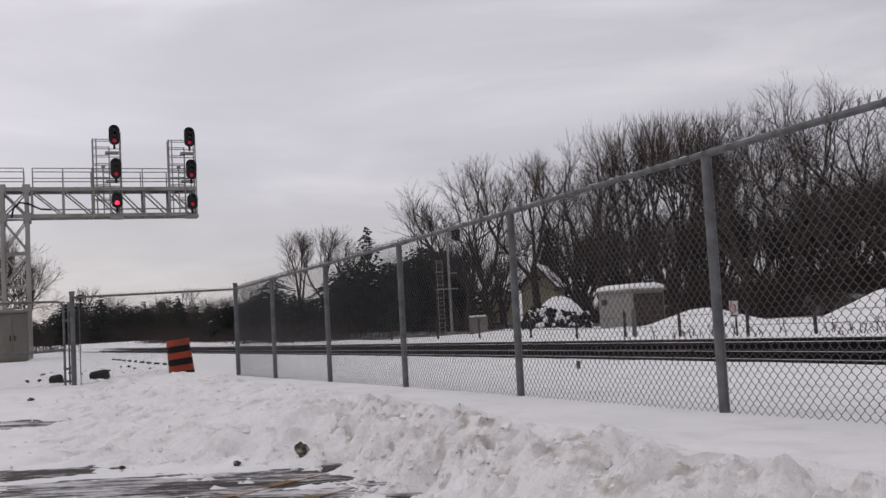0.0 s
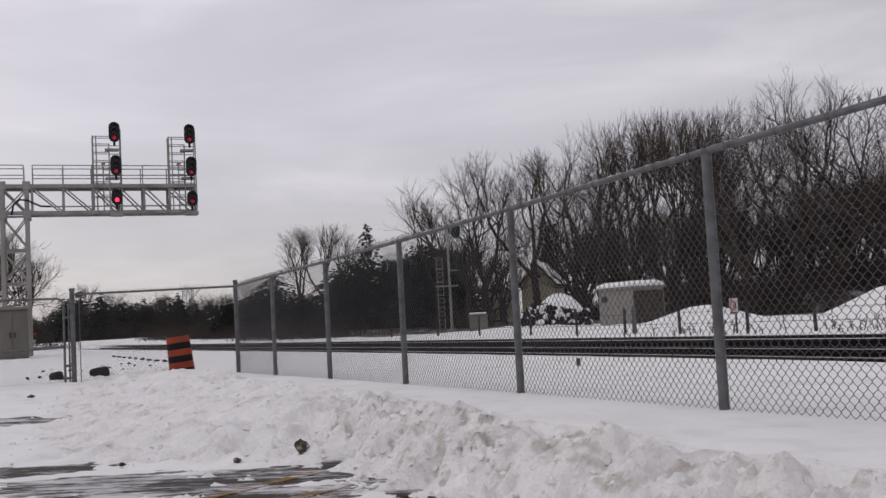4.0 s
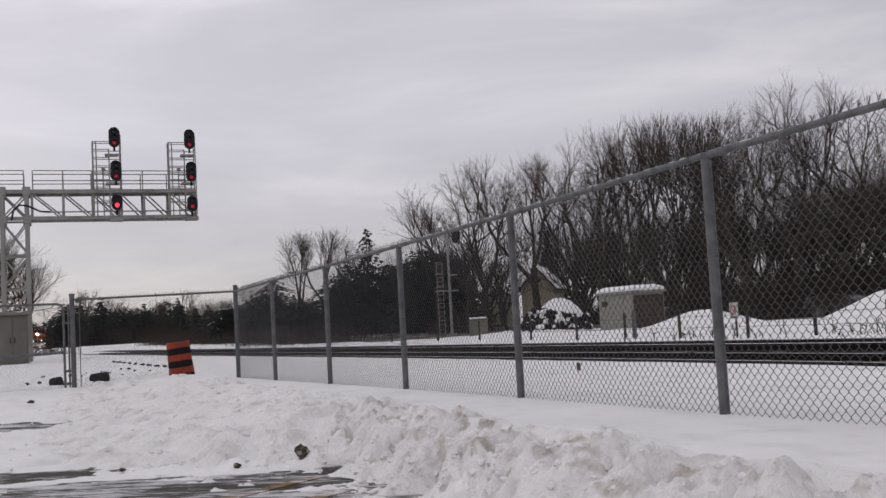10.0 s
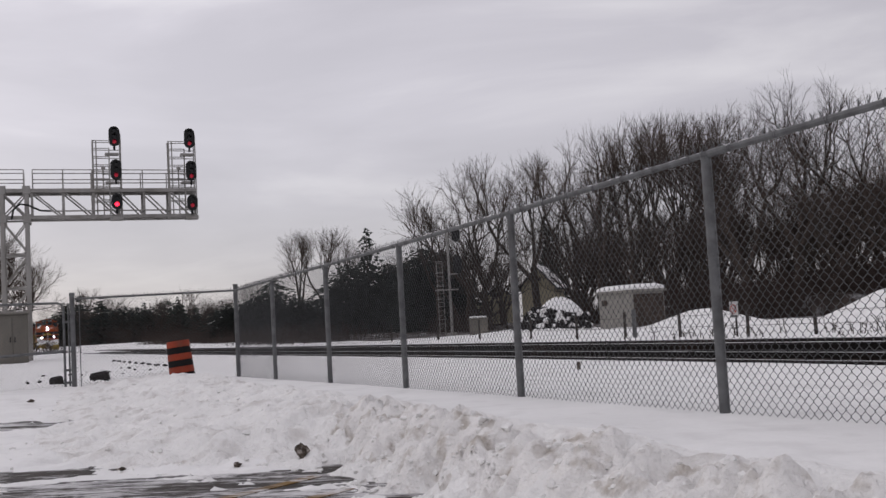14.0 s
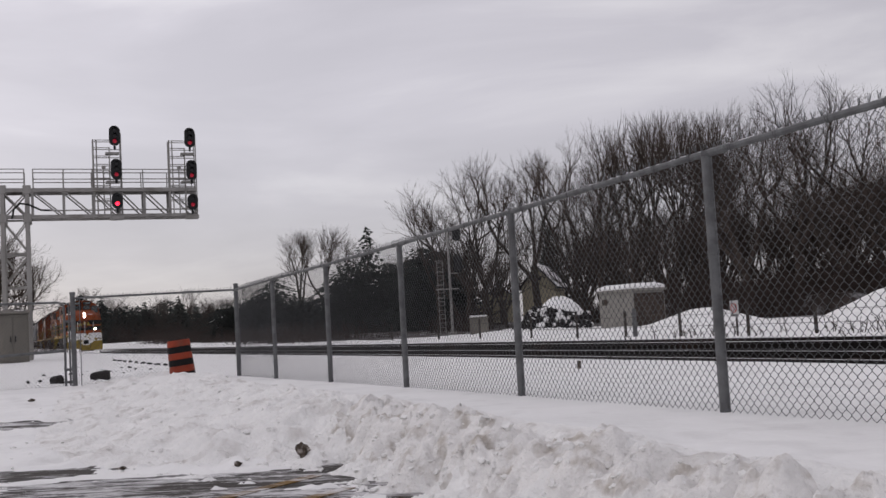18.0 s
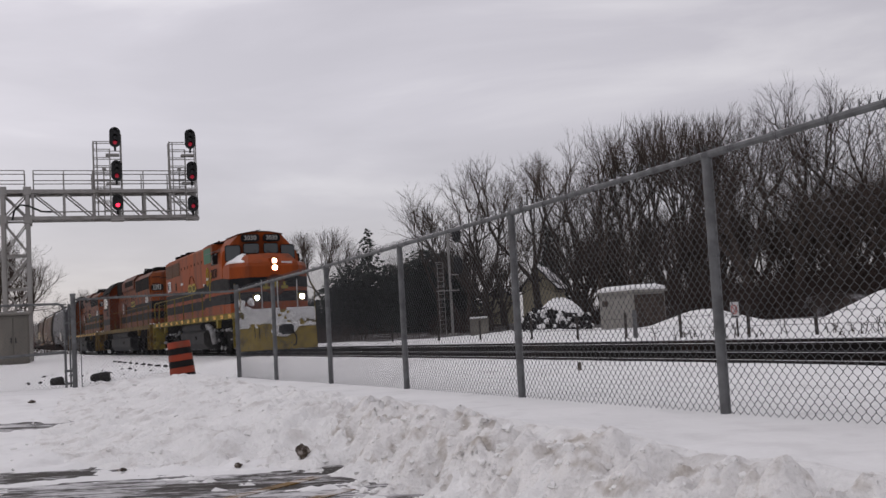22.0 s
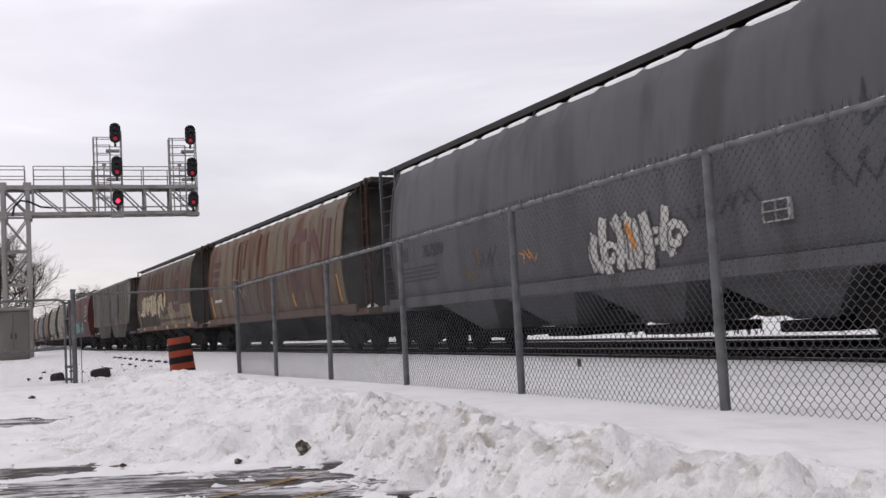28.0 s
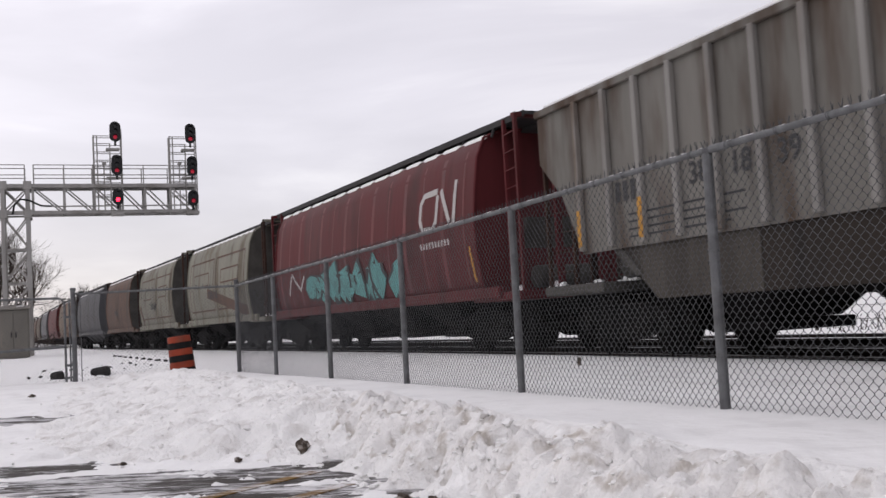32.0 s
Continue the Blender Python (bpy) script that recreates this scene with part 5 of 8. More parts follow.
    part("front_chain", tb([(X(-0.3), -0.6, 2.7), (X(-0.3), -0.3, 2.6), (X(-0.3), 0.0, 2.7), (X(-0.3), 0.37, 2.6), (X(-0.3), 0.75, 2.7)], 0.010, 5), UNDER, ob)
    for s in (-1, 1):
        hand_rail(ob, [(X(-0.3), s * 1.42, 2.4), (X(-0.9), s * 1.45, 2.65)], [(X(-0.3), s * 1.42, 2.4)], 1.6, YELLOW)
        hand_rail(ob, [(X(-5.9), s * 1.45, 2.62), (X(-16.7), s * 1.45, 2.62), (X(-17.2), s * 1.45, 2.2)], [(X(a), s * 1.45, 2.62) for a in (-6.2, -8.1, -10.0, -11.9, -13.8, -15.7, -16.9)], 1.6)
    for y in (-0.9, 0, 0.9):
        part("rear_post", tb([(X(-17.2), y, 1.6), (X(-17.2), y, 2.62)], 0.022, 6), YELLOW, ob)
    part("rear_pilot", bx(X(-17.35), X(-17.25), -1.5, 1.5, 0.35, 1.6, bevel=0.02), YELLOW, ob)
    coupler(ob, X(-17.6), -1)
    fuel_tank(ob, X(-10.9), X(-6.3))
    engine_truck(ob, X(-3.3), 2, rnd, True)
    engine_truck(ob, X(-13.9), 2, rnd, True)
    pipes = bmesh.new()
    tube(pipes, [(X(-5.9), -1.36, 1.22), (X(-5.3), -1.42, 1.2), (X(-4.95), -1.42, 1.1), (X(-4.7), -1.4, 0.8), (X(-4.6), -1.36, 0.5)], 0.09, 8, 0.13)
    tube(pipes, [(X(-6.1), -1.3, 1.12), (X(-5.4), -1.36, 1.08), (X(-5.05), -1.38, 0.9)], 0.07, 8)
    part("frosted_pipe", pipes, CAKED, ob, "frosted grey pipes behind the truck", True)


def squashed(bm, z):
    """Flattens a round fitting about z, against the tall hood's stretch."""
    bm.transform(Matrix.Translation((0, 0, z)) @ Matrix.Diagonal((1, 1, 0.74, 1)) @ Matrix.Translation((0, 0, -z)))
    return bm


def trailing_engine(a0, number, kind, rnd, label):
    ob, c = vehicle("trailing_engine", a0, a0 - 21.1, 6.2, label, "locomotive", "engines of the train")
    paint = TIRED_ORANGE
    o = a0 - 2.3           # face of the long hood
    X = lambda d: o - d - 1.3 * smooth(9.2, 10.5, d) - c
    deck(ob, X(17.3), X(-1.75), rnd, kind == "3394")
    hood = hood_body(ob, X(11.2), X(0.68), 0.92, 4.24, paint)
    # rounded end of the hood
    plan = [(0.7, -0.92), (0.62, -0.92), (0.0, -0.36), (0.0, 0.36), (0.62, 0.92), (0.7, 0.92)]
    bm = bmesh.new()
    loft(bm, [[(X(d), y, 1.6) for d, y in plan], [(X(d), y, 4.05) for d, y in plan], [(X(d + 0.06), y * 0.9, 4.19) for d, y in plan], [(X(d + 0.2), y * 0.66, 4.25) for d, y in plan]])
    end = part("hood_end", bm, paint, ob)
    for s in (-1, 1):
        m_ = face(X(0.30), s * 0.645, 3.58, s * 48, 0)
        number_board(end, m_, number, 0.70, 0.205, 1.42)
        for z0, z1, mt in BANDS:
            bm = bmesh.new()
            ring = [(X(0.68), s * 0.926), (X(0.617), s * 0.926), (X(-0.006), s * 0.363), (X(-0.006), 0)]
            loft(bm, [[(x, y, z) for x, y in ring for z in (z0,)] + [(x - 0.02, y * 0.98, z0) for x, y in ring[::-1]], [(x, y, z1) for x, y in ring] + [(x - 0.02, y * 0.98, z1) for x, y in ring[::-1]]])
            part("stripe", bm, mt, end)
        part("grab_iron", tb([(X(0.0), s * 0.2, 3.95), (X(-0.04), s * 0.2, 3.95), (X(-0.04), s * 0.5, 3.95), (X(0.1), s * 0.52, 3.95)], 0.012, 4), STRIPE, end)
    part("lamp_plate", bx(X(0.0), X(-0.02), -0.24, 0.24, 3.74, 3.94, bevel=0.008), paint, end)
    for y in (-0.12, 0.12):
        lamp_ = part("headlamp", squashed(cy((X(-0.03), y, 3.84), 0.075, 0.03, 14, "x"), 3.84), LENS_OFF, end)
        part("lamp_ring", tb([(X(-0.035), y + 0.095 * math.cos(v * math.pi / 7), 3.84 + 0.07 * math.sin(v * math.pi / 7)) for v in range(15)], 0.012, 4), STRIPE, lamp_)
    for s in (-1, 1):
        for z in (4.0, 3.74, 3.36):
            part("grab_iron", tb([(X(0.52), s * 0.83, z), (X(0.49), s * 0.89, z), (X(0.16), s * 0.59, z), (X(0.17), s * 0.52, z)], 0.014, 4), STRIPE, end)
        for k in range(16):
            part("latch", bx(X(0.95 + 0.6 * k), X(0.90 + 0.6 * k), s * 0.935, s * 0.955, 3.34 - 0.18 * (k % 2), 3.42 - 0.18 * (k % 2)), STRIPE, hood)
        for k in range(12):
            part("rust_run", bx(X(1.3 + 0.78 * k + 0.2 * math.sin(k * 5)), X(1.27 + 0.78 * k + 0.2 * math.sin(k * 5)), s * 0.936, s * 0.9385, 2.94, 3.2 + 0.12 * (k % 3)), ORANGE_DARK, hood)
        part("cab_mirror", bx(X(11.5), X(11.1), s * 1.62, s * 1.64, 3.2, 3.5, bevel=0.01), WHITE, hood, "pale folded wind deflector")
    # radiators, dynamic brake blister, doors
    rad = bmesh.new()
    sec = [(-0.92, 3.0), (-1.0, 3.5), (-1.0, 4.06), (-0.76, 4.25), (0.76, 4.25), (1.0, 4.06), (1.0, 3.5), (0.92, 3.0)]
    loft(rad, [[(X(d), y, z) for y, z in sec] for d in (5.45, 0.75)])
    radiator = part("radiator_section", rad, paint, hood)
    for s in (-1, 1):
        for d0, d1 in ((0.85, 2.9), (3.0, 5.25)):
            part("radiator_grille", bx(X(d1), X(d0), s * 1.0, s * 1.014, 3.56, 4.05, bevel=0.005), GRILLE, radiator, "black radiator screen")
        part("brake_grille", bx(X(9.05), X(6.1), s * 1.0, s * 1.035, 3.92, 4.16, bevel=0.01), GRILLE, hood, "black brake-grid screen")
        part("intake_grille", bx(X(11.1), X(9.85), s * 0.92, s * 1.0, 3.68, 4.25, bevel=0.01), GRILLE, hood)
        stripes(hood, X(10.45), X(0.69), 0.938, BANDS, s)
        emblem(hood, X(6.75), 2.98, s * 0.94, 0.8)
        patch("notice", hood, WHITE, X(2.40), X(1.55), 2.90, 3.39, s * 0.945, "white notice board with dark marks")
        for q in (-1, 1):
            part("notice_mark", tb([(X(2.3 + 0.06 * q), s * 0.958, 3.2), (X(2.3 - 0.06 * q), s * 0.958, 3.34)], 0.014, 4), STRIPE, hood)
        part("notice_mark", bx(X(2.36), X(2.24), s * 0.957, s * 0.960, 3.03, 3.12), STRIPE, hood)
        for k in range(4):
            part("notice_line", bx(X(2.1), X(1.6), s * 0.957, s * 0.960, 2.98 + k * 0.1, 2.995 + k * 0.1), mat("red_text_line", (0.3, 0.12, 0.12), 0.6) if k == 3 and s < 0 and number == "3393" else STRIPE, hood)
    hood_doors(hood, X(0.75), X(10.3), 14, 0.92, 2.95, 3.5, paint, rnd)
    bl = bmesh.new()
    sec = [(-0.9, 3.7), (-1.02, 3.8), (-1.02, 4.16), (-0.75, 4.38), (0.75, 4.38), (1.02, 4.16), (1.02, 3.8), (0.9, 3.7)]
    loft(bl, [[(X(d), y, z) for y, z in sec] for d in (9.75, 5.75)])
    part("brake_blister", bl, ORANGE_DARK, hood)
    for d in (1.55, 3.02, 4.5):
        fan(hood, X(d), 4.28, 0.64)
    for d in (7.0, 8.3):
        fan(hood, X(d), 4.3, 0.45)
    h = part("horn_cluster", bx(X(5.75), X(5.55), -0.28, 0.1, 4.38, 4.5), UNDER, hood)
    for k in range(4):
        part("horn", cy((X(5.5), -0.32 + k * 0.14, 4.56), 0.07, 0.4, 10, "x", r2=0.03), UNDER, h)
    # cab and short nose, facing back
    sec = [(-1.5, 1.6), (-1.5, 3.78), (-1.35, 4.0), (-0.95, 4.28), (0, 4.42), (0.95, 4.28), (1.35, 4.0), (1.5, 3.78), (1.5, 1.6)]
    bm = bmesh.new()
    loft(bm, [[(X(d), y, z) for y, z in sec] for d in (11.2, 14.2)])
    cab = part("cab", bm, ORANGE_DARK if number == "3393" else paint, ob)
    rf = bmesh.new()
    top = [(-1.52, 3.8), (-1.36, 4.02), (-0.96, 4.3), (0, 4.44), (0.96, 4.3), (1.36, 4.02), (1.52, 3.8)]
    loft(rf, [[(X(d), y, z) for y, z in top] + [(X(d), y * 1.01, z + 0.035) for y, z in top[::-1]] for d in (11.1, 14.3)])
    part("cab_roof", rf, GRILLE, cab, "sooty black cab roof")
    for s in (-1, 1):
        win = part("side_window", bx(X(13.5), X(12.0), s * 1.5, s * 1.52, 2.98, 3.68, bevel=0.008), STRIPE, cab)
        part("pane", bx(X(12.7), X(12.08), s * 1.52, s * 1.526, 3.04, 3.62), CAB_GLASS, win)
        part("pane", bx(X(13.42), X(12.8), s * 1.52, s * 1.526, 3.04, 3.62), CAB_GLASS, win)
        part("arm_rest", bx(X(13.5), X(12.0), s * 1.52, s * 1.6, 2.92, 2.97), STRIPE, win)
        sh = bmesh.new()
        loft(sh, [[(x, s * 1.42, 3.86), (x, s * 1.85, 3.72), (x, s * 1.85, 3.75), (x, s * 1.42, 3.9)] for x in (X(13.8), X(11.7))])
        part("sun_shade", sh, GRILLE, win)
        words(number, 0.42, STRIPE, cab, side_face(X(12.4), s * 1.503, 2.66, s), "number", 0.004, 0.006)
        stripes(cab, X(14.2), X(11.2), 1.503, ((1.96, 2.34, STRIPE),), s)
        if kind == "3394":
            part("owner_bar", bx(X(12.9), X(11.9), s * 1.511, s * 1.516, 2.2, 2.34), LOGO_YELLOW, cab)
        part("ribbon_mark", tb([(X(9.6) + 0.12 * math.cos(v * math.pi / 8), s * 1.02, 2.85 + 0.3 * math.sin(v * math.pi / 8)) for v in range(17)], 0.025, 4), WHITE, hood)
        bm = bmesh.new()
        prism(bm, [(X(10.85), 2.52), (X(10.85), 3.3), (X(9.9), 3.3), (X(9.3), 3.1), (X(9.1), 2.85), (X(9.1), 2.52)], s * 0.93, s * 1.02)
        part("air_duct", bm, ORANGE_DARK, hood)
    bm = bmesh.new()
    sec = [(-0.92, 1.6), (-0.92, 3.2), (-0.76, 3.38), (0.76, 3.38), (0.92, 3.2), (0.92, 1.6)]
    loft(bm, [[(X(d), y, z - (0.1 if d > 15.7 and z > 2.9 else 0)) for y, z in sec] for d in (14.2, 15.6, 15.75)])
    nose = part("nose", bm, paint, ob)
    for s in (-1, 1):
        stripes(nose, X(15.72), X(14.2), 0.923, BANDS, s)
    for s in (-1, 1):
        number_board(nose, face(X(15.77), s * 0.5, 3.02, 180, 0), number, 0.42, 0.2)
    for y in (-0.75, 0.75):
        part("rear_window", bx(X(14.22), X(14.2), y - 0.4, y + 0.4, 3.3, 3.85), CAB_GLASS, cab)
    # platforms, rails, steps
    for x, s in ((X(-1.75), 1), (X(17.3), -1)):
        part("end_plate", bx(x - 0.05, x + 0.05, -1.5, 1.5, 0.3, 1.62, bevel=0.02), YELLOW, ob)
        end_steps(ob, x, s, False, rnd)
        for y in (-1.0, -0.4, 0.4, 1.0):
            part("end_post", tb([(x - s * 0.08, y, 1.6), (x - s * 0.08, y, 2.55)], 0.02, 5), YELLOW, ob)
        part("end_rail", tb([(x - s * 0.08, -1.0, 2.55), (x - s * 0.08, 1.0, 2.55)], 0.018, 5), YELLOW, ob)
        coupler(ob, x + s * 0.35, s)
        clots("platform_snow", snow_lumps(bmesh.new(), [(x - s * rnd.uniform(0.05, 0.9), rnd.uniform(-1.4, 1.4), 1.61, rnd.uniform(0.05, 0.10)) for _ in range(18)], rnd), SNOW_CLEAN, ob, "snow lying on the end platform")
    for s in (-1, 1):
        hand_rail(ob, [(X(-1.7), s * 1.45, 2.3), (X(-1.3), s * 1.45, 2.62), (X(10.5), s * 1.45, 2.62)], [(X(d), s * 1.45, 2.62) for d in (-1.2, 0.4, 2.3, 4.2, 6.1, 8.0, 9.9)], 1.6)
        hand_rail(ob, [(X(14.0), s * 1.45, 2.62), (X(16.6), s * 1.45, 2.62), (X(17.1), s * 1.45, 2.2)], [(X(d), s * 1.45, 2.62) for d in (14.1, 15.4, 16.6)], 1.6, YELLOW)
    fuel_tank(ob, X(11.4), X(5.2))
    engine_truck(ob, X(1.4), 3, rnd, False)
    engine_truck(ob, X(13.9), 3, rnd, False)
    for o_ in ob.children_recursive:
        if o_.type == "MESH" and o_.data.materials[0] == YELLOW:
            o_.data.materials[0] = OLD_YELLOW
        if o_.type == "MESH" and o_.parent.name.split(".")[0] != "truck":
            for v in o_.data.vertices:
                if v.co.z > 3.4:
                    v.co.z = 3.4 + (v.co.z - 3.4) * 1.36


leading_engine()
trailing_engine(-17.75, "3393", "3393", random.Random(5), "orange six-axle diesel engine with sooty cab, running backwards behind the leader")
trailing_engine(-38.95, "3394", "3394", random.Random(6), "grimy orange six-axle diesel engine running backwards ahead of the hoppers")

# ---- covered hopper wagons ----
def wagon_paint(name, c, rust, amount, streak=5.0, dark=None):
    return mat(name, c, 0.6, var=0.16, scale=0.9, tint=rust, tint_amount=amount, tint_scale=1.6, streak=streak, bump=0.004, bump_scale=6, spec=0.15)


GREY_CAR = wagon_paint("grey_wagon_paint", (0.088, 0.088, 0.094), (0.06, 0.058, 0.06), 0.5)
TAN_CAR = wagon_paint("weathered_tan_paint", (0.118, 0.094, 0.066), (0.085, 0.030, 0.015), 0.66)
TAN_CAR_B = wagon_paint("rusty_tan_paint", (0.082, 0.064, 0.045), (0.045, 0.022, 0.016), 0.7)
CREAM_LOW = wagon_paint("cream_lower_paint", (0.19, 0.165, 0.112), (0.095, 0.07, 0.045), 0.5)
RIB_CAR = wagon_paint("pale_grey_wagon_paint", (0.15, 0.142, 0.127), (0.058, 0.037, 0.025), 0.55)
RIB_POST = wagon_paint("pale_rib_paint", (0.22, 0.21, 0.195), (0.10, 0.07, 0.05), 0.35)
RIB_LOW = wagon_paint("dark_grey_bay_paint", (0.058, 0.051, 0.043), (0.03, 0.025, 0.021), 0.55)
# near-black bay colour that stands in for the shade between the bays
BAY_SHADE = wagon_paint("painted_bay_shade", (0.024, 0.018, 0.014), (0.014, 0.011, 0.010), 0.5)
RED_CAR = wagon_paint("oxide_red_wagon_paint", (0.085, 0.015, 0.017), (0.05, 0.012, 0.012), 0.4)
PALE_CAR = wagon_paint("dirty_cream_wagon_paint", (0.19, 0.185, 0.15), (0.10, 0.08, 0.055), 0.45)
BROWN_CAR = wagon_paint("brown_wagon_paint", (0.10, 0.06, 0.045), (0.06, 0.04, 0.03), 0.4)
CAR_END = mat("grimy_wagon_end", (0.060, 0.056, 0.050), 0.8, var=0.3, scale=2)
SOOT = mat("brown_soot", (0.036, 0.028, 0.023), 0.85, var=0.35, scale=1.6, tint=(0.07, 0.052, 0.04), tint_amount=0.4, tint_scale=2.2, streak=3)
ROOF_WALK = mat("dark_roof_walk", (0.03, 0.029, 0.029), 0.8, var=0.3, scale=3)
LOGO_RED = mat("faded_red_logo_paint", (0.066, 0.012, 0.013), 0.6, var=0.25, scale=2, tint=(0.085, 0.05, 0.035), tint_amount=0.5)
LOGO_WHITE = mat("white_logo_paint", (0.42, 0.40, 0.385), 0.6, var=0.12, scale=4)
MARK_DARK = mat("dark_stencil_paint", (0.03, 0.03, 0.032), 0.6, var=0.2, scale=6)
SPRAY_CREAM = mat("cream_spray_paint", (0.44, 0.36, 0.22), 0.55, var=0.2, scale=3)
SPRAY_WHITE = mat("white_spray_paint", (0.46, 0.45, 0.42), 0.55, var=0.15, scale=3)
SPRAY_TEAL = mat("teal_spray_paint", (0.09, 0.27, 0.26), 0.55, var=0.25, scale=2.5)
SPRAY_ORANGE = mat("orange_spray_paint", (0.5, 0.2, 0.04), 0.55, var=0.2, scale=3)
OLD_AMBER = mat("grimy_amber_reflector", (0.16, 0.09, 0.03), 0.6, var=0.3, scale=9)
AMBER = mat("amber_wagon_reflector", (0.42, 0.20, 0.02), 0.45, var=0.2, scale=9)
RUST_RUN = mat("orange_rust_runs", (0.085, 0.030, 0.014), 0.8, var=0.35, scale=1.5, tint=(0.10, 0.07, 0.05), tint_amount=0.5, tint_scale=1.2, streak=4, spec=0.1)
POST_RUST = mat("rusty_end_steelwork", (0.045, 0.024, 0.018), 0.8, var=0.3, scale=3, tint=(0.022, 0.016, 0.014), tint_amount=0.4, spec=0.1)
ROUND_SEC = ((1.40, 1.15), (1.49, 1.5), (1.565, 2.05), (1.585, 2.6), (1.53, 3.2), (1.44, 3.82), (1.27, 4.2), (0.92, 4.35), (0.3, 4.39))


def round_y(z):
    return float(np.interp(z, [p[1] for p in ROUND_SEC], [p[0] for p in ROUND_SEC]))


def ribbon(parent, name, pts, width, material, surf, s, lift=0.008, label=""):
    """A painted band that follows points (x, z) over a side whose half width at z is surf(z)."""
    fine = []
    for (x0, z0), (x1, z1) in zip(pts, pts[1:]):
        n = max(1, int(math.hypot(x1 - x0, z1 - z0) / 0.12))
        fine += [(x0 + (x1 - x0) * k / n, z0 + (z1 - z0) * k / n) for k in range(n)]
    fine.append(pts[-1])
    bm = bmesh.new()
    prev = None
    for i, (x, z) in enumerate(fine):
        a, b = fine[max(0, i - 1)], fine[min(len(fine) - 1, i + 1)]
        dx, dz = b[0] - a[0], b[1] - a[1]
        ln = math.hypot(dx, dz) or 1
        nx, nz = -dz / ln * width / 2, dx / ln * width / 2
        cur = [bm.verts.new((x + k * nx, s * (surf(z + k * nz) + lift), z + k * nz)) for k in (-1, 0, 1)]
        if prev:
            bm.faces.new((prev[0], prev[1], cur[1], cur[0]))
            bm.faces.new((prev[1], prev[2], cur[2], cur[1]))
        prev = cur
    return part(name, bm, material, parent, label)


def wagon_truck(parent, x):
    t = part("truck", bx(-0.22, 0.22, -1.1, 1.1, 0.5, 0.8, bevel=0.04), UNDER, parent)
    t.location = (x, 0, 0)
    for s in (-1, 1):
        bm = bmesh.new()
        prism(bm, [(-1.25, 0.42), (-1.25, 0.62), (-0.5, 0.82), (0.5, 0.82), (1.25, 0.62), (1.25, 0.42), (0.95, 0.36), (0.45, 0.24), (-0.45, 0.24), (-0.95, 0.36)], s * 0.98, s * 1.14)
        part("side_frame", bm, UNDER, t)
        for wx in (-0.89, 0.89):
            part("bearing", cy((wx, s * 1.17, 0.46), 0.12, 0.1, 12, "y"), UNDER, t)
    for wx in (-0.89, 0.89):
        w = part("wheelset", WHEEL_SMALL, None, t)
        w.location = (wx, 0, 0.457)
        ROLLING.append((w, parent, x + wx, 0.457))


def wagon_ends(ob, L, body_end, paint, round_roof=True, top=4.42):
    """End sills, platforms, posts, ladders, brake gear and couplers at both ends."""
    rusty = paint if paint in (GREY_CAR, RED_CAR) else POST_RUST
    for s in (-1, 1):
        e = s * (L / 2 - 0.45)
        sill = part("end_platform", bx(e - s * 1.9, e, -1.4, 1.4, 1.0, 1.16, bevel=0.02), paint, ob)
        part("draft_sill", bx(e - s * 2.4, e + s * 0.1, -0.3, 0.3, 0.7, 1.02), UNDER, sill)
        for y in (-1.28, 1.28):
            part("corner_post", bx(e - s * 0.08, e - s * 0.02, y - 0.035, y + 0.035, 1.1, top), rusty, sill)
            part("inner_post", bx(e - s * 0.73, e - s * 0.67, y * 0.9 - 0.035, y * 0.9 + 0.035, 1.1, top), rusty, sill)
            for k in range(9):
                z = 1.4 + k * 0.34
                part("rung", tb([(e - s * 0.06, y, z), (e - s * 0.7, y * 0.92, z)], 0.012, 4), rusty, sill)
        for y in (-0.45, 0.45):
            part("end_post", bx(e - s * 0.14, e - s * 0.06, y - 0.06, y + 0.06, 1.1, top), rusty, sill)
        part("end_beam", bx(e - s * 0.16, e - s * 0.02, -1.3, 1.3, top - 0.06, top + 0.02), paint, sill)
        part("brake_wheel", cy((e - s * 0.02, 0.75, 2.3), 0.28, 0.05, 16, "x"), UNDER, sill)
        part("air_reservoir", cy((e - s * 1.1, 0.2, 1.45), 0.22, 1.2, 14, "y"), CAR_END, sill)
        sh = bmesh.new()
        prism(sh, [(e - s * 2.4, 1.15), (e - s * 1.9, 1.15), (e - s * 0.95, 2.6), (e - s * 1.35, 2.6)], -0.6, 0.6)
        part("slope_gusset", sh, CAR_END, sill)
        clots("platform_snow", snow_lumps(bmesh.new(), [(e - s * (0.3 + 0.2 * k), -1.2 + 0.33 * ((k * 5) % 7), 1.18, 0.1 + 0.02 * (k % 3)) for k in range(7)], random.Random(int(L * 10) + s)), SNOW_CLEAN, sill, "snow lying on the end platform")
        coupler(ob, e + s * 0.3, s)
        wagon_truck(ob, s * (L / 2 - 2.35))


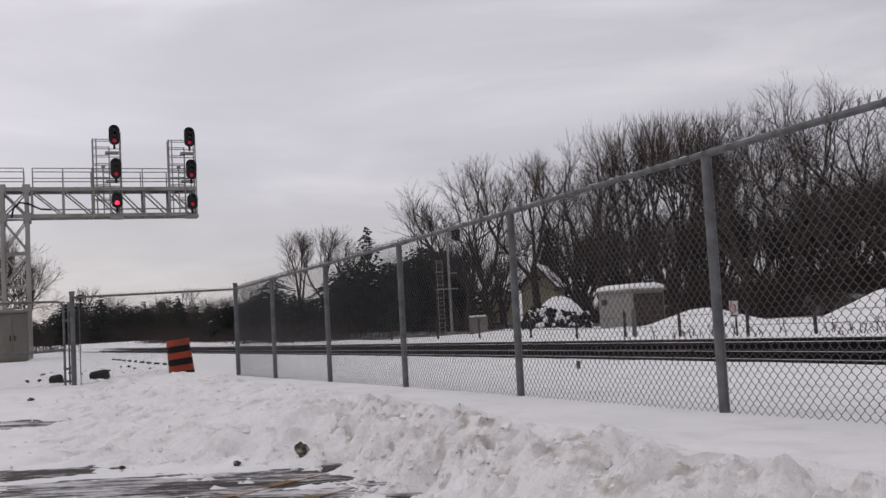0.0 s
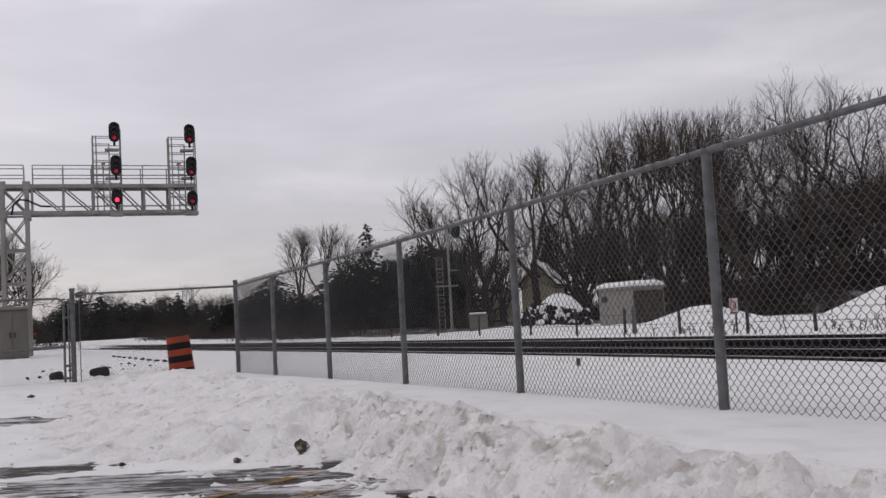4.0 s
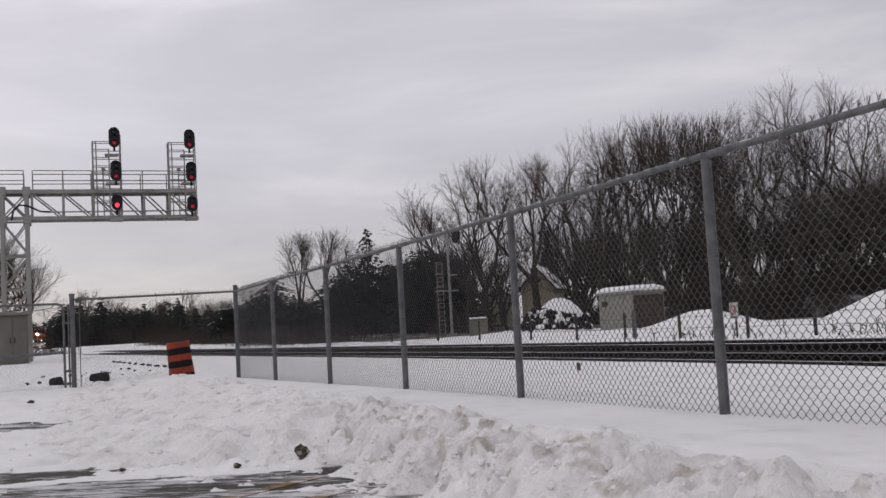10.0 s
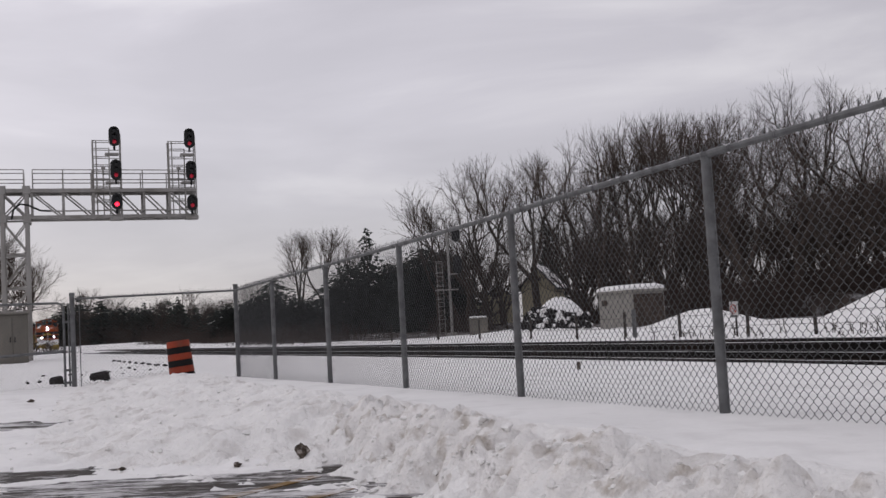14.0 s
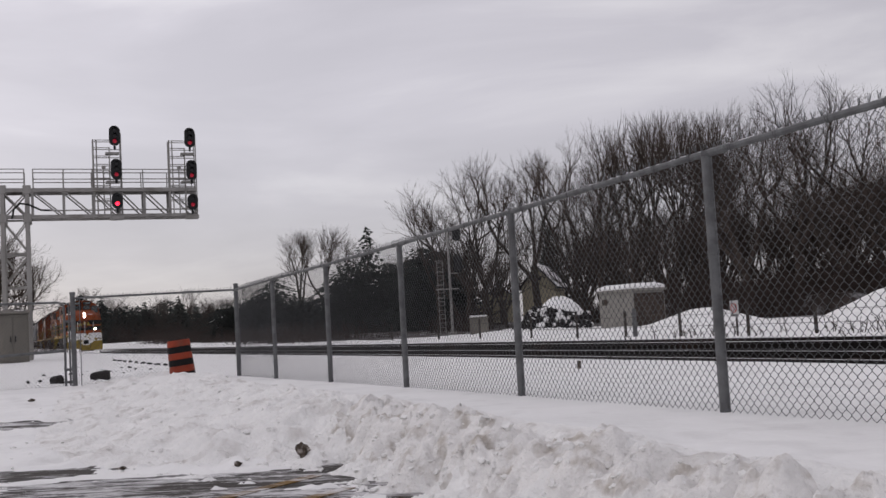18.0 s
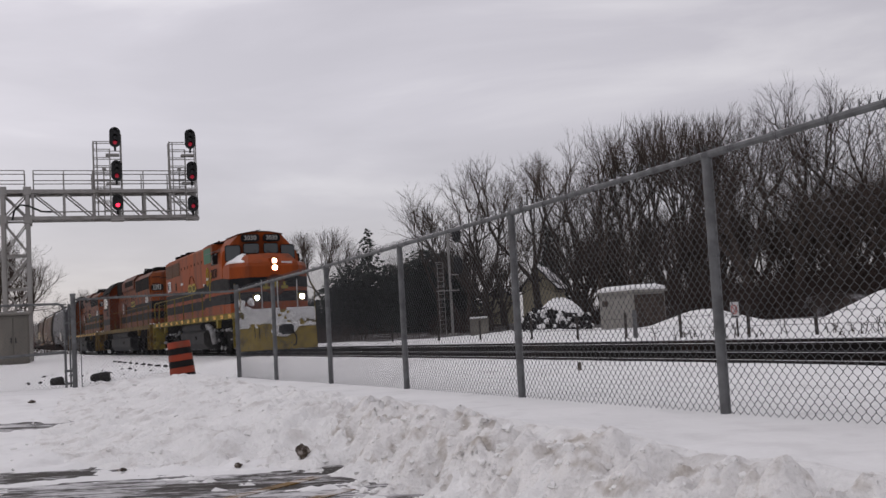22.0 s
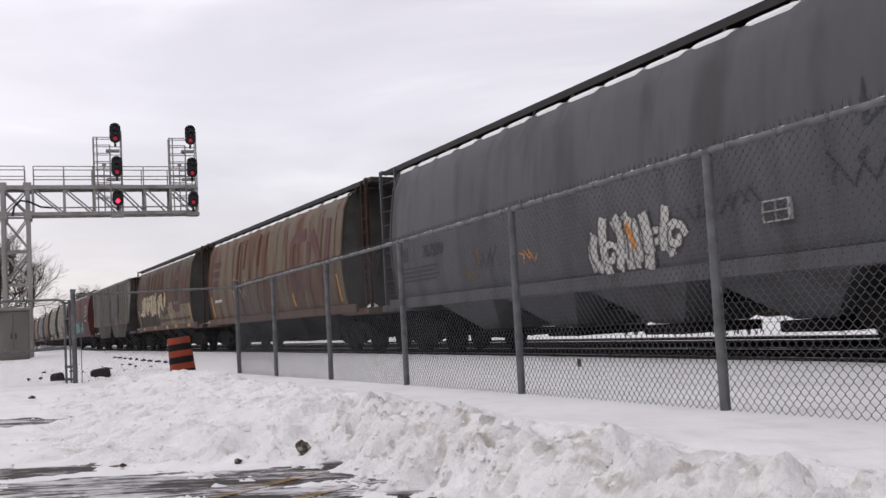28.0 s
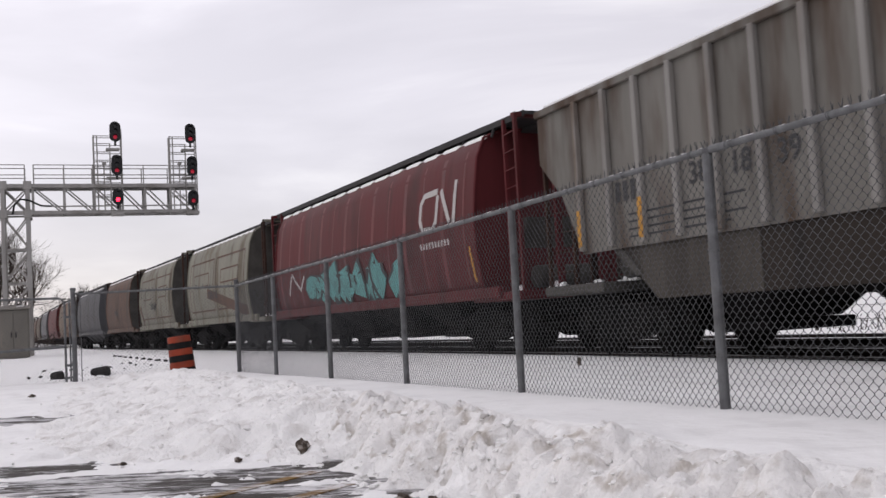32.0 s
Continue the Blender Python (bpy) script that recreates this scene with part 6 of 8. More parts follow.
def roof_walk(ob, L, z, w, paint, step=1.25, snow=True):
    roof = part("roof_walk", bx(-L / 2 + 0.42, L / 2 - 0.42, -w, w, z, z + 0.06), ROOF_WALK, ob, "dark running boards along the roof")
    n = int((L - 3.2) / step)
    for s in (-1, 1):
        for k in range(n + 1):
            x = -L / 2 + 1.6 + k * (L - 3.2) / n
            part("bracket", tb([(x, s * (w - 0.02), z), (x, s * (w + 0.06), z - 0.22)], 0.03, 4), ROOF_WALK, roof)
        part("walk_edge", bx(-L / 2 + 0.42, L / 2 - 0.42, s * w, s * (w + 0.02), z - 0.05, z + 0.07), ROOF_WALK, roof)
    for k in range(4):
        x = -L / 2 + L * (k + 0.5) / 4
        part("hatch", bx(x - L * 0.105, x + L * 0.105, -0.42, 0.42, z - 0.08, z + 0.12, bevel=0.03), ROOF_WALK, roof)
    return roof


def shoulder_snow(ob, L, z, w, rnd, n=14):
    """Snow lodged on the shoulders of the body between the roof brackets."""
    for s in (-1, 1):
        for k in range(n):
            x0 = -L / 2 + 1.7 + (L - 3.4) * k / n + 0.05
            x1 = x0 + (L - 3.4) / n * rnd.uniform(0.75, 0.93)
            bm = bmesh.new()
            prof = [(0.0, -0.06), (0.05, -0.05 - 0.03 * rnd.random()), (0.05, -0.01), (0.0, 0.04), (-0.12, 0.05)]
            loft(bm, [[(x, s * (w + a * f), z + b * f) for a, b in prof] for x, f in ((x0, 0.7), (x0 + 0.12, 1), (x1 - 0.12, 1.05), (x1, 0.65))])
            part("shoulder_snow", bm, SNOW_CLEAN, ob)


def bays(ob, L, n, z1, paint, low=0.32):
    """The discharge hoppers under a wagon."""
    span = L - 6.6
    step = span / n
    for k in range(n):
        x = -span / 2 + (k + 0.5) * step
        bm = bmesh.new()
        loft(bm, [[(x - step * 0.49, -1.35, z1), (x + step * 0.49, -1.35, z1), (x + step * 0.49, 1.35, z1), (x - step * 0.49, 1.35, z1)],
                  [(x - 0.36, -0.62, low + 0.16), (x + 0.36, -0.62, low + 0.16), (x + 0.36, 0.62, low + 0.16), (x - 0.36, 0.62, low + 0.16)]])
        b = part("hopper_bay", bm, paint, ob)
        part("outlet_gate", bx(x - 0.5, x + 0.5, -0.75, 0.75, low, low + 0.15, bevel=0.02), UNDER, b)
    part("centre_sill", bx(-L / 2 + 1.5, L / 2 - 1.5, -0.33, 0.33, 0.75, 1.05), UNDER, ob)


def round_hopper(a0, a1, paint, label, seed, hoops=None, sill_paint=None, n_bays=4, roof=None):
    """A covered hopper with a curved body."""
    L = a0 - a1
    rnd = random.Random(seed)
    ob, c = vehicle("hopper_wagon", a0, a1, L / 2 - 2.35, label, "hopper wagon", "hopper wagons of the train")
    be = L / 2 - 1.75
    ring = [(y, z) for y, z in ROUND_SEC] + [(-y, z) for y, z in ROUND_SEC[::-1]]
    bm = bmesh.new()
    n = 12
    loft(bm, [[(-be + 2 * be * k / n, y, z) for y, z in ring] for k in range(n + 1)], close=False)
    me = bpy.data.meshes.new("body")
    bm.to_mesh(me)
    bm.free()
    body = part("body", me, paint, ob, smooth_faces=True)
    for s in (-1, 1):
        bm = bmesh.new()
        loft(bm, [[(s * (be - 0.03), y * 0.995, z) for y, z in ring], [(s * (be - 0.25), y * 0.97, z * 0.99) for y, z in ring]])
        part("bulkhead", bm, CAR_END if paint not in (RED_CAR, GREY_CAR) else paint, ob, "dark rounded end sheet")
        rim = [(s * be, y * 1.005, z) for y, z in ring]
        part("end_rim", tb(rim, 0.03, 5), paint, ob)
        part("side_sill", bx(-be - 0.6, be + 0.6, s * 1.36, s * 1.47, 1.05, 1.28, bevel=0.02), sill_paint or paint, ob)
        if hoops:
            for k in range(14):
                x = -be + 2 * be * (k + 0.5) / 14
                ribbon(body, "hoop", [(x, 1.35), (x, 2.2), (x, 3.0), (x, 3.6), (x, 4.0)], 0.07 if k % 2 else 0.16, hoops, round_y, s, 0.006)
    roof_walk(ob, L, 4.40, 1.12 if roof is None else roof, paint)
    shoulder_snow(ob, L, 4.215, 1.235, rnd)
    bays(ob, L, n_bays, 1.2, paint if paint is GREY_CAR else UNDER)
    wagon_ends(ob, L, be, paint)
    return ob, c, body, be, rnd


def scrawl(parent, x0, x1, z0, z1, fill, edge, surf, s, rnd, n=6, lift=0.012):
    """Sprayed plumes: leaning flames and curls one over another, with dark outlines; no letters."""
    g = None
    count = n * 3
    order = list(range(count))
    rnd.shuffle(order)
    for i, k in enumerate(order):
        x = x0 + (x1 - x0) * (k + 0.5) / count
        w = (x1 - x0) / count
        h0, h1 = z0 + rnd.uniform(0, 0.3) * (z1 - z0), z1 - rnd.uniform(0, 0.35) * (z1 - z0)
        lean = rnd.uniform(-0.9, 1.6) * w
        bow = rnd.uniform(-0.8, 0.8) * w
        pts = [(x + lean * u + bow * math.sin(u * math.pi), h0 + (h1 - h0) * u) for u in (0.0, 0.2, 0.4, 0.6, 0.8, 1.0)]
        curl = i % 4 == 3
        if curl:
            pts = [(x + w * (1.6 - 0.14 * q) * math.cos(q * 0.75), (h0 + h1) / 2 + (h1 - h0) * (0.34 - 0.03 * q) * math.sin(q * 0.75)) for q in range(10)]
        wd = w * rnd.uniform(1.0, 1.7) * (0.6 if curl else 1.0)
        e = ribbon(parent if g is None else g, "graffiti" if g is None else "outline", pts, wd * 1.38, edge, surf, s, lift + 0.0012 * i, "spray-painted graffiti plumes" if g is None else "")
        g = g or e
        ribbon(g, "fill", pts, wd, fill, surf, s, lift + 0.0012 * i + 0.0006)


def side_marks(parent, x, z, n, surf, s, material, size=0.22, gap=0.15):
    """Stencilled characters that cannot be shown, as plain bars."""
    for k in range(n):
        ribbon(parent, "stencil_bar", [(x + k * gap, z - size / 2), (x + k * gap, z + size / 2)], gap * 0.6, material, surf, s, 0.01)


def figures(parent, text, size, x, z, surf, s, material):
    y = s * (max(surf(z - size / 2), surf(z + size / 2)) + 0.01)
    words(text, size, material, parent, side_face(x, y, z, s), "number", 0.003, 0.006)


def plate_marks(parent, surf, s, X, spots):
    for a, z, h, w, m_ in spots:
        ribbon(parent, "reflector", [(X(a), z - h / 2), (X(a) + 0.02, z + h / 2)], w, m_, surf, s, 0.01)


def first_hopper():
    ob, c, body, be, rnd = round_hopper(-60.55, -79.1, GREY_CAR, "long grey covered hopper wagon with sprayed tags and dark roof", 11)
    X = lambda a: a - c
    for s in (-1, 1):
        scrawl(body, X(-68.95), X(-66.75), 1.25, 2.15, SPRAY_WHITE, MARK_DARK, round_y, s, rnd, 5)
        ribbon(body, "graffiti", [(X(-68.3), 1.5), (X(-67.9), 1.95), (X(-67.8), 1.6)], 0.12, SPRAY_ORANGE, round_y, s, 0.02)
        for a, z, w, m_ in ((-66.2, 1.95, 0.3, MARK_DARK), (-65.5, 2.0, 0.35, MARK_DARK), (-63.6, 2.15, 0.6, MARK_DARK), (-62.6, 2.1, 0.5, MARK_DARK), (-63.0, 2.75, 0.7, MARK_DARK), (-71.0, 1.75, 0.3, SPRAY_ORANGE), (-72.6, 1.85, 0.45, MARK_DARK), (-73.4, 1.6, 0.3, OLD_AMBER)):
            pts = [(X(a) + w * (0.28 * math.cos(1.9 * q + a) + 0.22 * q - 0.8), z + 0.42 * w * math.sin(2.3 * q + 3 * a)) for q in range(9)]
            ribbon(body, "tag", pts, 0.035, m_, round_y, s, 0.01)
        figures(body, "767599", 0.36, X(-75.0), 2.2, round_y, s, MARK_DARK)
        side_marks(body, X(-76.6), 2.2, 2, round_y, s, MARK_DARK, 0.3, 0.16)
        for k in range(4):
            ribbon(body, "stencil_bar", [(X(-76.8), 1.9 - k * 0.09), (X(-74.8 - 0.2 * (k % 2)), 1.9 - k * 0.09)], 0.045, MARK_DARK, round_y, s, 0.01)
        plate_marks(body, round_y, s, X, ((-77.1, 1.7, 0.4, 0.08, OLD_AMBER), (-72.9, 1.9, 0.3, 0.08, OLD_AMBER), (-62.7, 1.9, 0.3, 0.08, OLD_AMBER)))
        dp = part("data_panel", bx(X(-65.05), X(-64.6), s * 1.54, s * 1.590, 1.66, 1.92), LOGO_WHITE, body, "dark data panel with a pale edge")
        for k in range(2):
            for j in range(2):
                part("panel_mark", bx(X(-65.03 + 0.21 * k), X(-64.84 + 0.21 * k), s * 1.590, s * 1.595, 1.675 + 0.12 * j, 1.78 + 0.12 * j), MARK_DARK, dp)


def tan_hopper(a0, a1, paint, seed, art, label, number=False):
    ob, c, body, be, rnd = round_hopper(a0, a1, paint, label, seed, hoops=mat("rust_hoop_%d" % seed, (0.062, 0.028, 0.018), 0.8, var=0.4, scale=1.2, tint=(0.105, 0.08, 0.056), tint_amount=0.5, streak=3), sill_paint=BROWN_CAR)
    m = (a0 + a1) / 2
    for s in (-1, 1):
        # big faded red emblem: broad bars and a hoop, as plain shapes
        o = 6.5 if art else 6.9
        hoop = [(o - 2.25, 3.45), (o - 3.3, 3.42), (o - 3.55, 3.25), (o - 3.6, 2.9), (o - 3.6, 2.4), (o - 3.5, 2.12), (o - 3.2, 2.0), (o - 2.3, 2.0), (o - 2.05, 2.15), (o - 2.0, 2.5), (o - 1.95, 3.2)]
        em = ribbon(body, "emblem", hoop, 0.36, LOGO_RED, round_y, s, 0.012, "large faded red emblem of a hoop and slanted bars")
        for pts in ([(o - 1.72, 3.45), (o - 0.72, 2.25)], [(o - 0.40, 2.2), (o - 0.30, 3.7)]):
            ribbon(em, "bar", pts, 0.38, LOGO_RED, round_y, s, 0.014)
        for k in range(5):
            ribbon(em, "rust_run", [(o - 6.5 - k * 0.9, 2.5 + 0.4 * (k % 2)), (o - 6.4 - k * 0.9, 3.95)], 0.22 + 0.1 * (k % 3), RUST_RUN, round_y, s, 0.010)
        for a, z, h in ((be - 0.35, 1.75, 0.75), (be - 4.4, 1.6, 0.4), (-be + 4.0, 2.0, 0.5), (-be + 0.5, 1.75, 0.8)):
            ribbon(body, "reflector", [(a, z - h / 2), (a - 0.1, z + h / 2)], 0.13, AMBER, round_y, s, 0.012)
        for k in range(3):
            side_marks(body, -be + 0.8, 3.35 - k * 0.36, 7 - k, round_y, s, LOGO_RED, 0.24, 0.2)
        part("notice", bx(-be + 1.0, -be + 2.1, s * 1.575, s * 1.59, 1.9, 2.0), LOGO_WHITE, body)
        if art:
            low = ribbon(body, "repaint", [(-0.8, 1.70), (be - 0.15, 1.70)], 0.85, CREAM_LOW, round_y, s, 0.009, "cream repainted lower panel")
            ribbon(body, "soot", [(-be + 0.1, 1.52), (-0.9, 1.52)], 0.62, SOOT, round_y, s, 0.009, "dark soot along the lower side")
            ribbon(low, "repaint_step", [(1.9, 2.2), (be - 2.6, 2.2)], 0.22, CREAM_LOW, round_y, s, 0.0095)
            scrawl(body, -5.3, 1.2, 1.75, 2.95, SPRAY_CREAM, BROWN_CAR, round_y, s, rnd, 7, 0.018)
            ribbon(body, "graffiti", [(0.9, 2.9), (1.45, 2.6), (1.4, 2.0), (0.9, 1.8)], 0.08, SPRAY_ORANGE, round_y, s, 0.03)
            for a in (-be + 1.2, -be + 4.3, -be + 7.4, be - 4, be - 1.2):
                part("reflector", bx(a, a + 0.5, s * 1.47, s * 1.48, 1.1, 1.24), AMBER, ob)
            for k in range(2):
                part("data_panel", bx(-be + 7.0 + k * 0.62, -be + 7.5 + k * 0.62, s * 1.58, s * 1.6, 1.75, 2.15), MARK_DARK, body)
        else:
            pts = [(-be + 4 + 0.25 * math.sin(k * 1.3) + k * 0.22, 2.3 + 0.4 * math.cos(k * 1.9)) for k in range(9)]
            ribbon(body, "tag", pts, 0.035, LOGO_WHITE, round_y, s, 0.012)


def flat_y(z):
    return 1.56


def rib_hopper(a0, a1, label):
    L = a0 - a1
    ob, c = vehicle("hopper_wagon", a0, a1, L / 2 - 2.35, label, "hopper wagon", "hopper wagons of the train")
    rnd = random.Random(40)
    e = L / 2 - 0.75
    for s in (-1, 1):
        bm = bmesh.new()
        prism(bm, [(-e, 4.12), (-e, 3.25), (-e + 0.7, 2.6), (-e + 1.25, 1.62), (e - 1.25, 1.62), (e - 0.7, 2.6), (e, 3.25), (e, 4.12)], s * 1.46, s * 1.51)
        side = part("side_sheet", bm, RIB_CAR, ob)
        part("top_chord", bx(-e, e, s * 1.44, s * 1.58, 4.04, 4.16, bevel=0.015), RIB_CAR, ob)
        n = 17
        for k in range(n + 1):
            x = -7.25 + 14.5 * k / n
            part("rib", bx(x - 0.055, x + 0.055, s * 1.51, s * 1.60, 1.66, 4.06, bevel=0.012), RIB_POST, side)
            if k in (0, 2, 8, 14, n):
                part("reflector", bx(x - 0.05, x + 0.05, s * 1.60, s * 1.607, 1.72, 2.3), AMBER, side)
        # the sloped hopper sheets below the side; alternate ones near-black, painting in their shade
        span = 2 * e - 4.2
        for k in range(4):
            x = -span / 2 + span * (k + 0.5) / 4
            bm = bmesh.new()
            w = span / 8
            near, far = ((0.62, 0.0) if k % 2 == 0 else (0.0, 0.62))
            prism(bm, [(x - w * 0.99, 1.62), (x + w * 0.99, 1.62), (x + w * (0.99 - far), 0.84), (x - w * (0.99 - near), 0.84)], s * 1.38, s * 1.44)
            part("bay_sheet", bm, BAY_SHADE if k in (1, 3) else RIB_LOW, ob)
        for k, digits in enumerate(("38", "18", "39")):
            panel = 3 + k if s < 0 else 5 - k
            figures(side, digits, 0.42, -7.25 + 0.853 * (panel + 0.5), 2.45, lambda z: 1.51, s, MARK_DARK)
        side_marks(side, -6.2, 2.45, 3, lambda z: 1.515, s, MARK_DARK, 0.3, 0.2)
        for k in range(4):
            part("stencil_bar", bx(-e + 2.6, -e + 5.2 - 0.3 * (k % 2), s * 1.51, s * 1.516, 2.08 - k * 0.11, 2.11 - k * 0.11), MARK_DARK, side)
        for a in (e - 5.7, e - 4.75, e - 7.8):
            part("data_panel", bx(a, a + 0.55, s * 1.515, s * 1.53, 2.0, 2.42), MARK_DARK if a > e - 6 else BROWN_CAR, side)
    for s in (-1, 1):
        bm = bmesh.new()
        prism(bm, [(s * (e - 0.02), 4.05), (s * (e - 0.02), 3.2), (s * (e - 2.6), 1.2), (s * (e - 2.8), 1.2), (s * (e - 0.3), 3.25), (s * (e - 0.3), 4.05)], -1.46, 1.46)
        part("end_slope_sheet", bm, CAR_END, ob)
    part("roof", bx(-e, e, -1.44, 1.44, 4.1, 4.2, bevel=0.03), ROOF_WALK, ob)
    part("roof_snow", bx(-e + 0.3, e - 0.3, -1.55, 1.55, 4.164, 4.215, bevel=0.012), SNOW_CLEAN, ob, "skin of snow along the roof edge")
    part("roof_walk", bx(-L / 2 + 0.42, L / 2 - 0.42, -0.7, 0.7, 4.3, 4.36), ROOF_WALK, ob)
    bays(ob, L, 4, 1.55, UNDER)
    wagon_ends(ob, L, e, CAR_END, top=4.2)


def red_hopper(a0, a1, label):
    ob, c, body, be, rnd = round_hopper(a0, a1, RED_CAR, label, 51, hoops=mat("bare_red_hoop", (0.12, 0.035, 0.035), 0.6, var=0.3, scale=1.5))
    for s in (-1, 1):
        o = 5.1
        em = ribbon(body, "emblem", [(o + 0.1, 3.38), (o - 0.55, 3.36), (o - 0.72, 3.2), (o - 0.76, 2.85), (o - 0.62, 2.62), (o - 0.1, 2.6), (o + 0.05, 2.75), (o + 0.12, 3.3)], 0.13, LOGO_WHITE, round_y, s, 0.012, "white emblem of a hoop and slanted bars")
        for pts in ([(o + 0.28, 3.38), (o + 0.72, 2.66)], [(o + 0.90, 2.62), (o + 0.98, 3.5)]):
            ribbon(em, "bar", pts, 0.13, LOGO_WHITE, round_y, s, 0.014)
        side_marks(body, o - 0.75, 2.28, 10, round_y, s, LOGO_WHITE, 0.13, 0.15)
        scrawl(body, -3.6, 2.6, 1.2, 2.35, SPRAY_TEAL, MARK_DARK, round_y, s, rnd, 5, 0.016)
        ribbon(body, "tag", [(-be + 1.2, 1.7), (-be + 1.7, 2.3), (-be + 2.4, 1.8), (-be + 2.9, 2.2)], 0.1, LOGO_WHITE, round_y, s, 0.01)
        ribbon(body, "reflector", [(be - 0.25, 1.4), (be - 0.3, 2.1)], 0.08, AMBER, round_y, s, 0.012)
        ribbon(body, "tag", [(be - 4.2, 1.6), (be - 3.9, 1.9), (be - 4.0, 1.5)], 0.08, SPRAY_ORANGE, round_y, s, 0.012)


def pale_hopper(a0, a1, paint, seed, label):
    ob, c, body, be, rnd = round_hopper(a0, a1, paint, label, seed, n_bays=2, roof=0.9)
    for s in (-1, 1):
        # pressed panels outlined in grime
        for x0, x1, z0, z1 in ((-be + 0.5, -0.2, 1.6, 3.6), (0.2, be - 0.5, 1.6, 3.6)):
            pn = ribbon(body, "panel_seam", [(x0, z0), (x1, z0), (x1, z1), (x0, z1), (x0, z0)], 0.07, BROWN_CAR, round_y, s, 0.01)
            ribbon(pn, "seam", [(x0 + 0.8, 2.6), (x1 - 0.8, 2.6), (x1 - 0.8, 3.1), (x0 + 0.8, 3.1), (x0 + 0.8, 2.6)], 0.06, BROWN_CAR, round_y, s, 0.011)
        side_marks(body, -1.0, 2.2, 6, round_y, s, MARK_DARK, 0.3, 0.26)
        ribbon(body, "drip_stain", [(rnd.uniform(-be, be), 1.4), (rnd.uniform(-be, be), 2.3)], 0.4, BROWN_CAR, round_y, s, 0.007)


first_hopper()
tan_hopper(-79.1, -98.0, TAN_CAR, 21, False, "rust-streaked tan covered hopper wagon with a faded red emblem")
tan_hopper(-98.0, -115.0, TAN_CAR_B, 31, True, "rusty tan covered hopper wagon with cream graffiti along its side")
rib_hopper(-115.0, -133.65, "pale grey ribbed hopper wagon with rust stains and amber reflectors")
red_hopper(-133.65, -151.0, "oxide-red covered hopper wagon with a white emblem and teal graffiti")
pale_hopper(-151.0, -164.3, PALE_CAR, 61, "short dirty cream hopper wagon with pressed panels")
pale_hopper(-164.3, -176.6, PALE_CAR, 62, "short dirty cream hopper wagon with dark drip stains")
pale_hopper(-176.6, -189.6, BROWN_CAR, 63, "short brown hopper wagon far down the train")
a_next = -189.6
for k, (length, paint) in enumerate(((17.3, GREY_CAR), (18.2, TAN_CAR), (17.3, RED_CAR), (18.2, GREY_CAR), (17.5, TAN_CAR_B), (18.0, BROWN_CAR))):
    round_hopper(a_next, a_next - length, paint, ("grey", "tan", "red", "grey", "tan", "brown")[k] + " covered hopper wagon far down the train", 70 + k)
    a_next -= length


def vehicle_pose(t, a, half):
    s = front_s(t) + a
    p, q = on_line(s + half), on_line(s - half)
    d = (p - q).normalized()
    side = Vector((0, 0, 1)).cross(d).normalized()
    m = Matrix((d, side, d.cross(side))).transposed().to_4x4()
    m.translation = (p + q) / 2
    return m


def motions():
    """Runs the train along the line, and turns its wheels while they pass."""
    where = {}
    for ob, a, half in TRAIN:
        where[ob.name] = a
        walk(ob, [(i * 0.25, vehicle_pose(i * 0.25, a, half)) for i in range(129)])
    for w, parent, x, r in ROLLING:
        base = w.location.copy()
        a = where[parent.name] + x
        times = [k / 30 for k in range(0, 961) if -48 < front_s(k / 30) + a < 4]
        if len(times) < 3:
            continue
        rows = [(t, Matrix.Translation(base) @ Matrix.Rotation((front_s(t) + a) / r, 4, "Y")) for t in times]
        rows = ([(0.0, rows[0][1])] if times[0] > 0.01 else []) + rows + ([(32.0, rows[-1][1])] if times[-1] < 31.98 else [])
        walk(w, rows)

# ---- woods, houses and clutter beyond the railway ----
BARK = mat("grey_brown_bark", (0.062, 0.050, 0.043), 0.9, var=0.3, scale=3, bump=0.01, bump_scale=25, spec=0.08)
TWIG = mat("dark_twigs", (0.072, 0.057, 0.050), 0.9, var=0.2, scale=2, obj_random=0.25, spec=0.08)
NEEDLE = mat("dark_conifer_needles", (0.026, 0.032, 0.027), 0.9, var=0.35, scale=2.5, obj_random=0.2, spec=0.08)
BRUSH = mat("leafless_brush", (0.050, 0.038, 0.033), 0.95, var=0.35, scale=1.5, spec=0.08)
GRASS = mat("dry_weeds", (0.055, 0.044, 0.034), 0.9, var=0.3, scale=4)


class Sticks:
    """Collects tapering sticks into one mesh."""

    def __init__(self):
        self.v, self.f = [], []

    def add(self, a, b, ra, rb, n=3):
        ra, rb = max(ra, 0.009), max(rb, 0.008)
        d = (b - a).normalized()
        u = d.orthogonal().normalized()
        w = d.cross(u)
        base = len(self.v)
        for p, r in ((a, ra), (b, rb)):
            for k in range(n):
                ang = 2 * math.pi * k / n
                self.v.append(p + (u * math.cos(ang) + w * math.sin(ang)) * r)
        for k in range(n):
            self.f.append((base + k, base + (k + 1) % n, base + n + (k + 1) % n, base + n + k))

    def spike(self, a, b, ra):
        d = (b - a).normalized()
        u = d.orthogonal().normalized()
        w = d.cross(u)
        base = len(self.v)
        for k in range(3):
            ang = 2 * math.pi * k / 3
            self.v.append(a + (u * math.cos(ang) + w * math.sin(ang)) * ra)
        self.v.append(b)
        for k in range(3):
            self.f.append((base + k, base + (k + 1) % 3, base + 3))

    def mesh(self, name, material):
        me = bpy.data.meshes.new(name)
        me.from_pydata(self.v, [], self.f)
        me.materials.append(material)
        return me


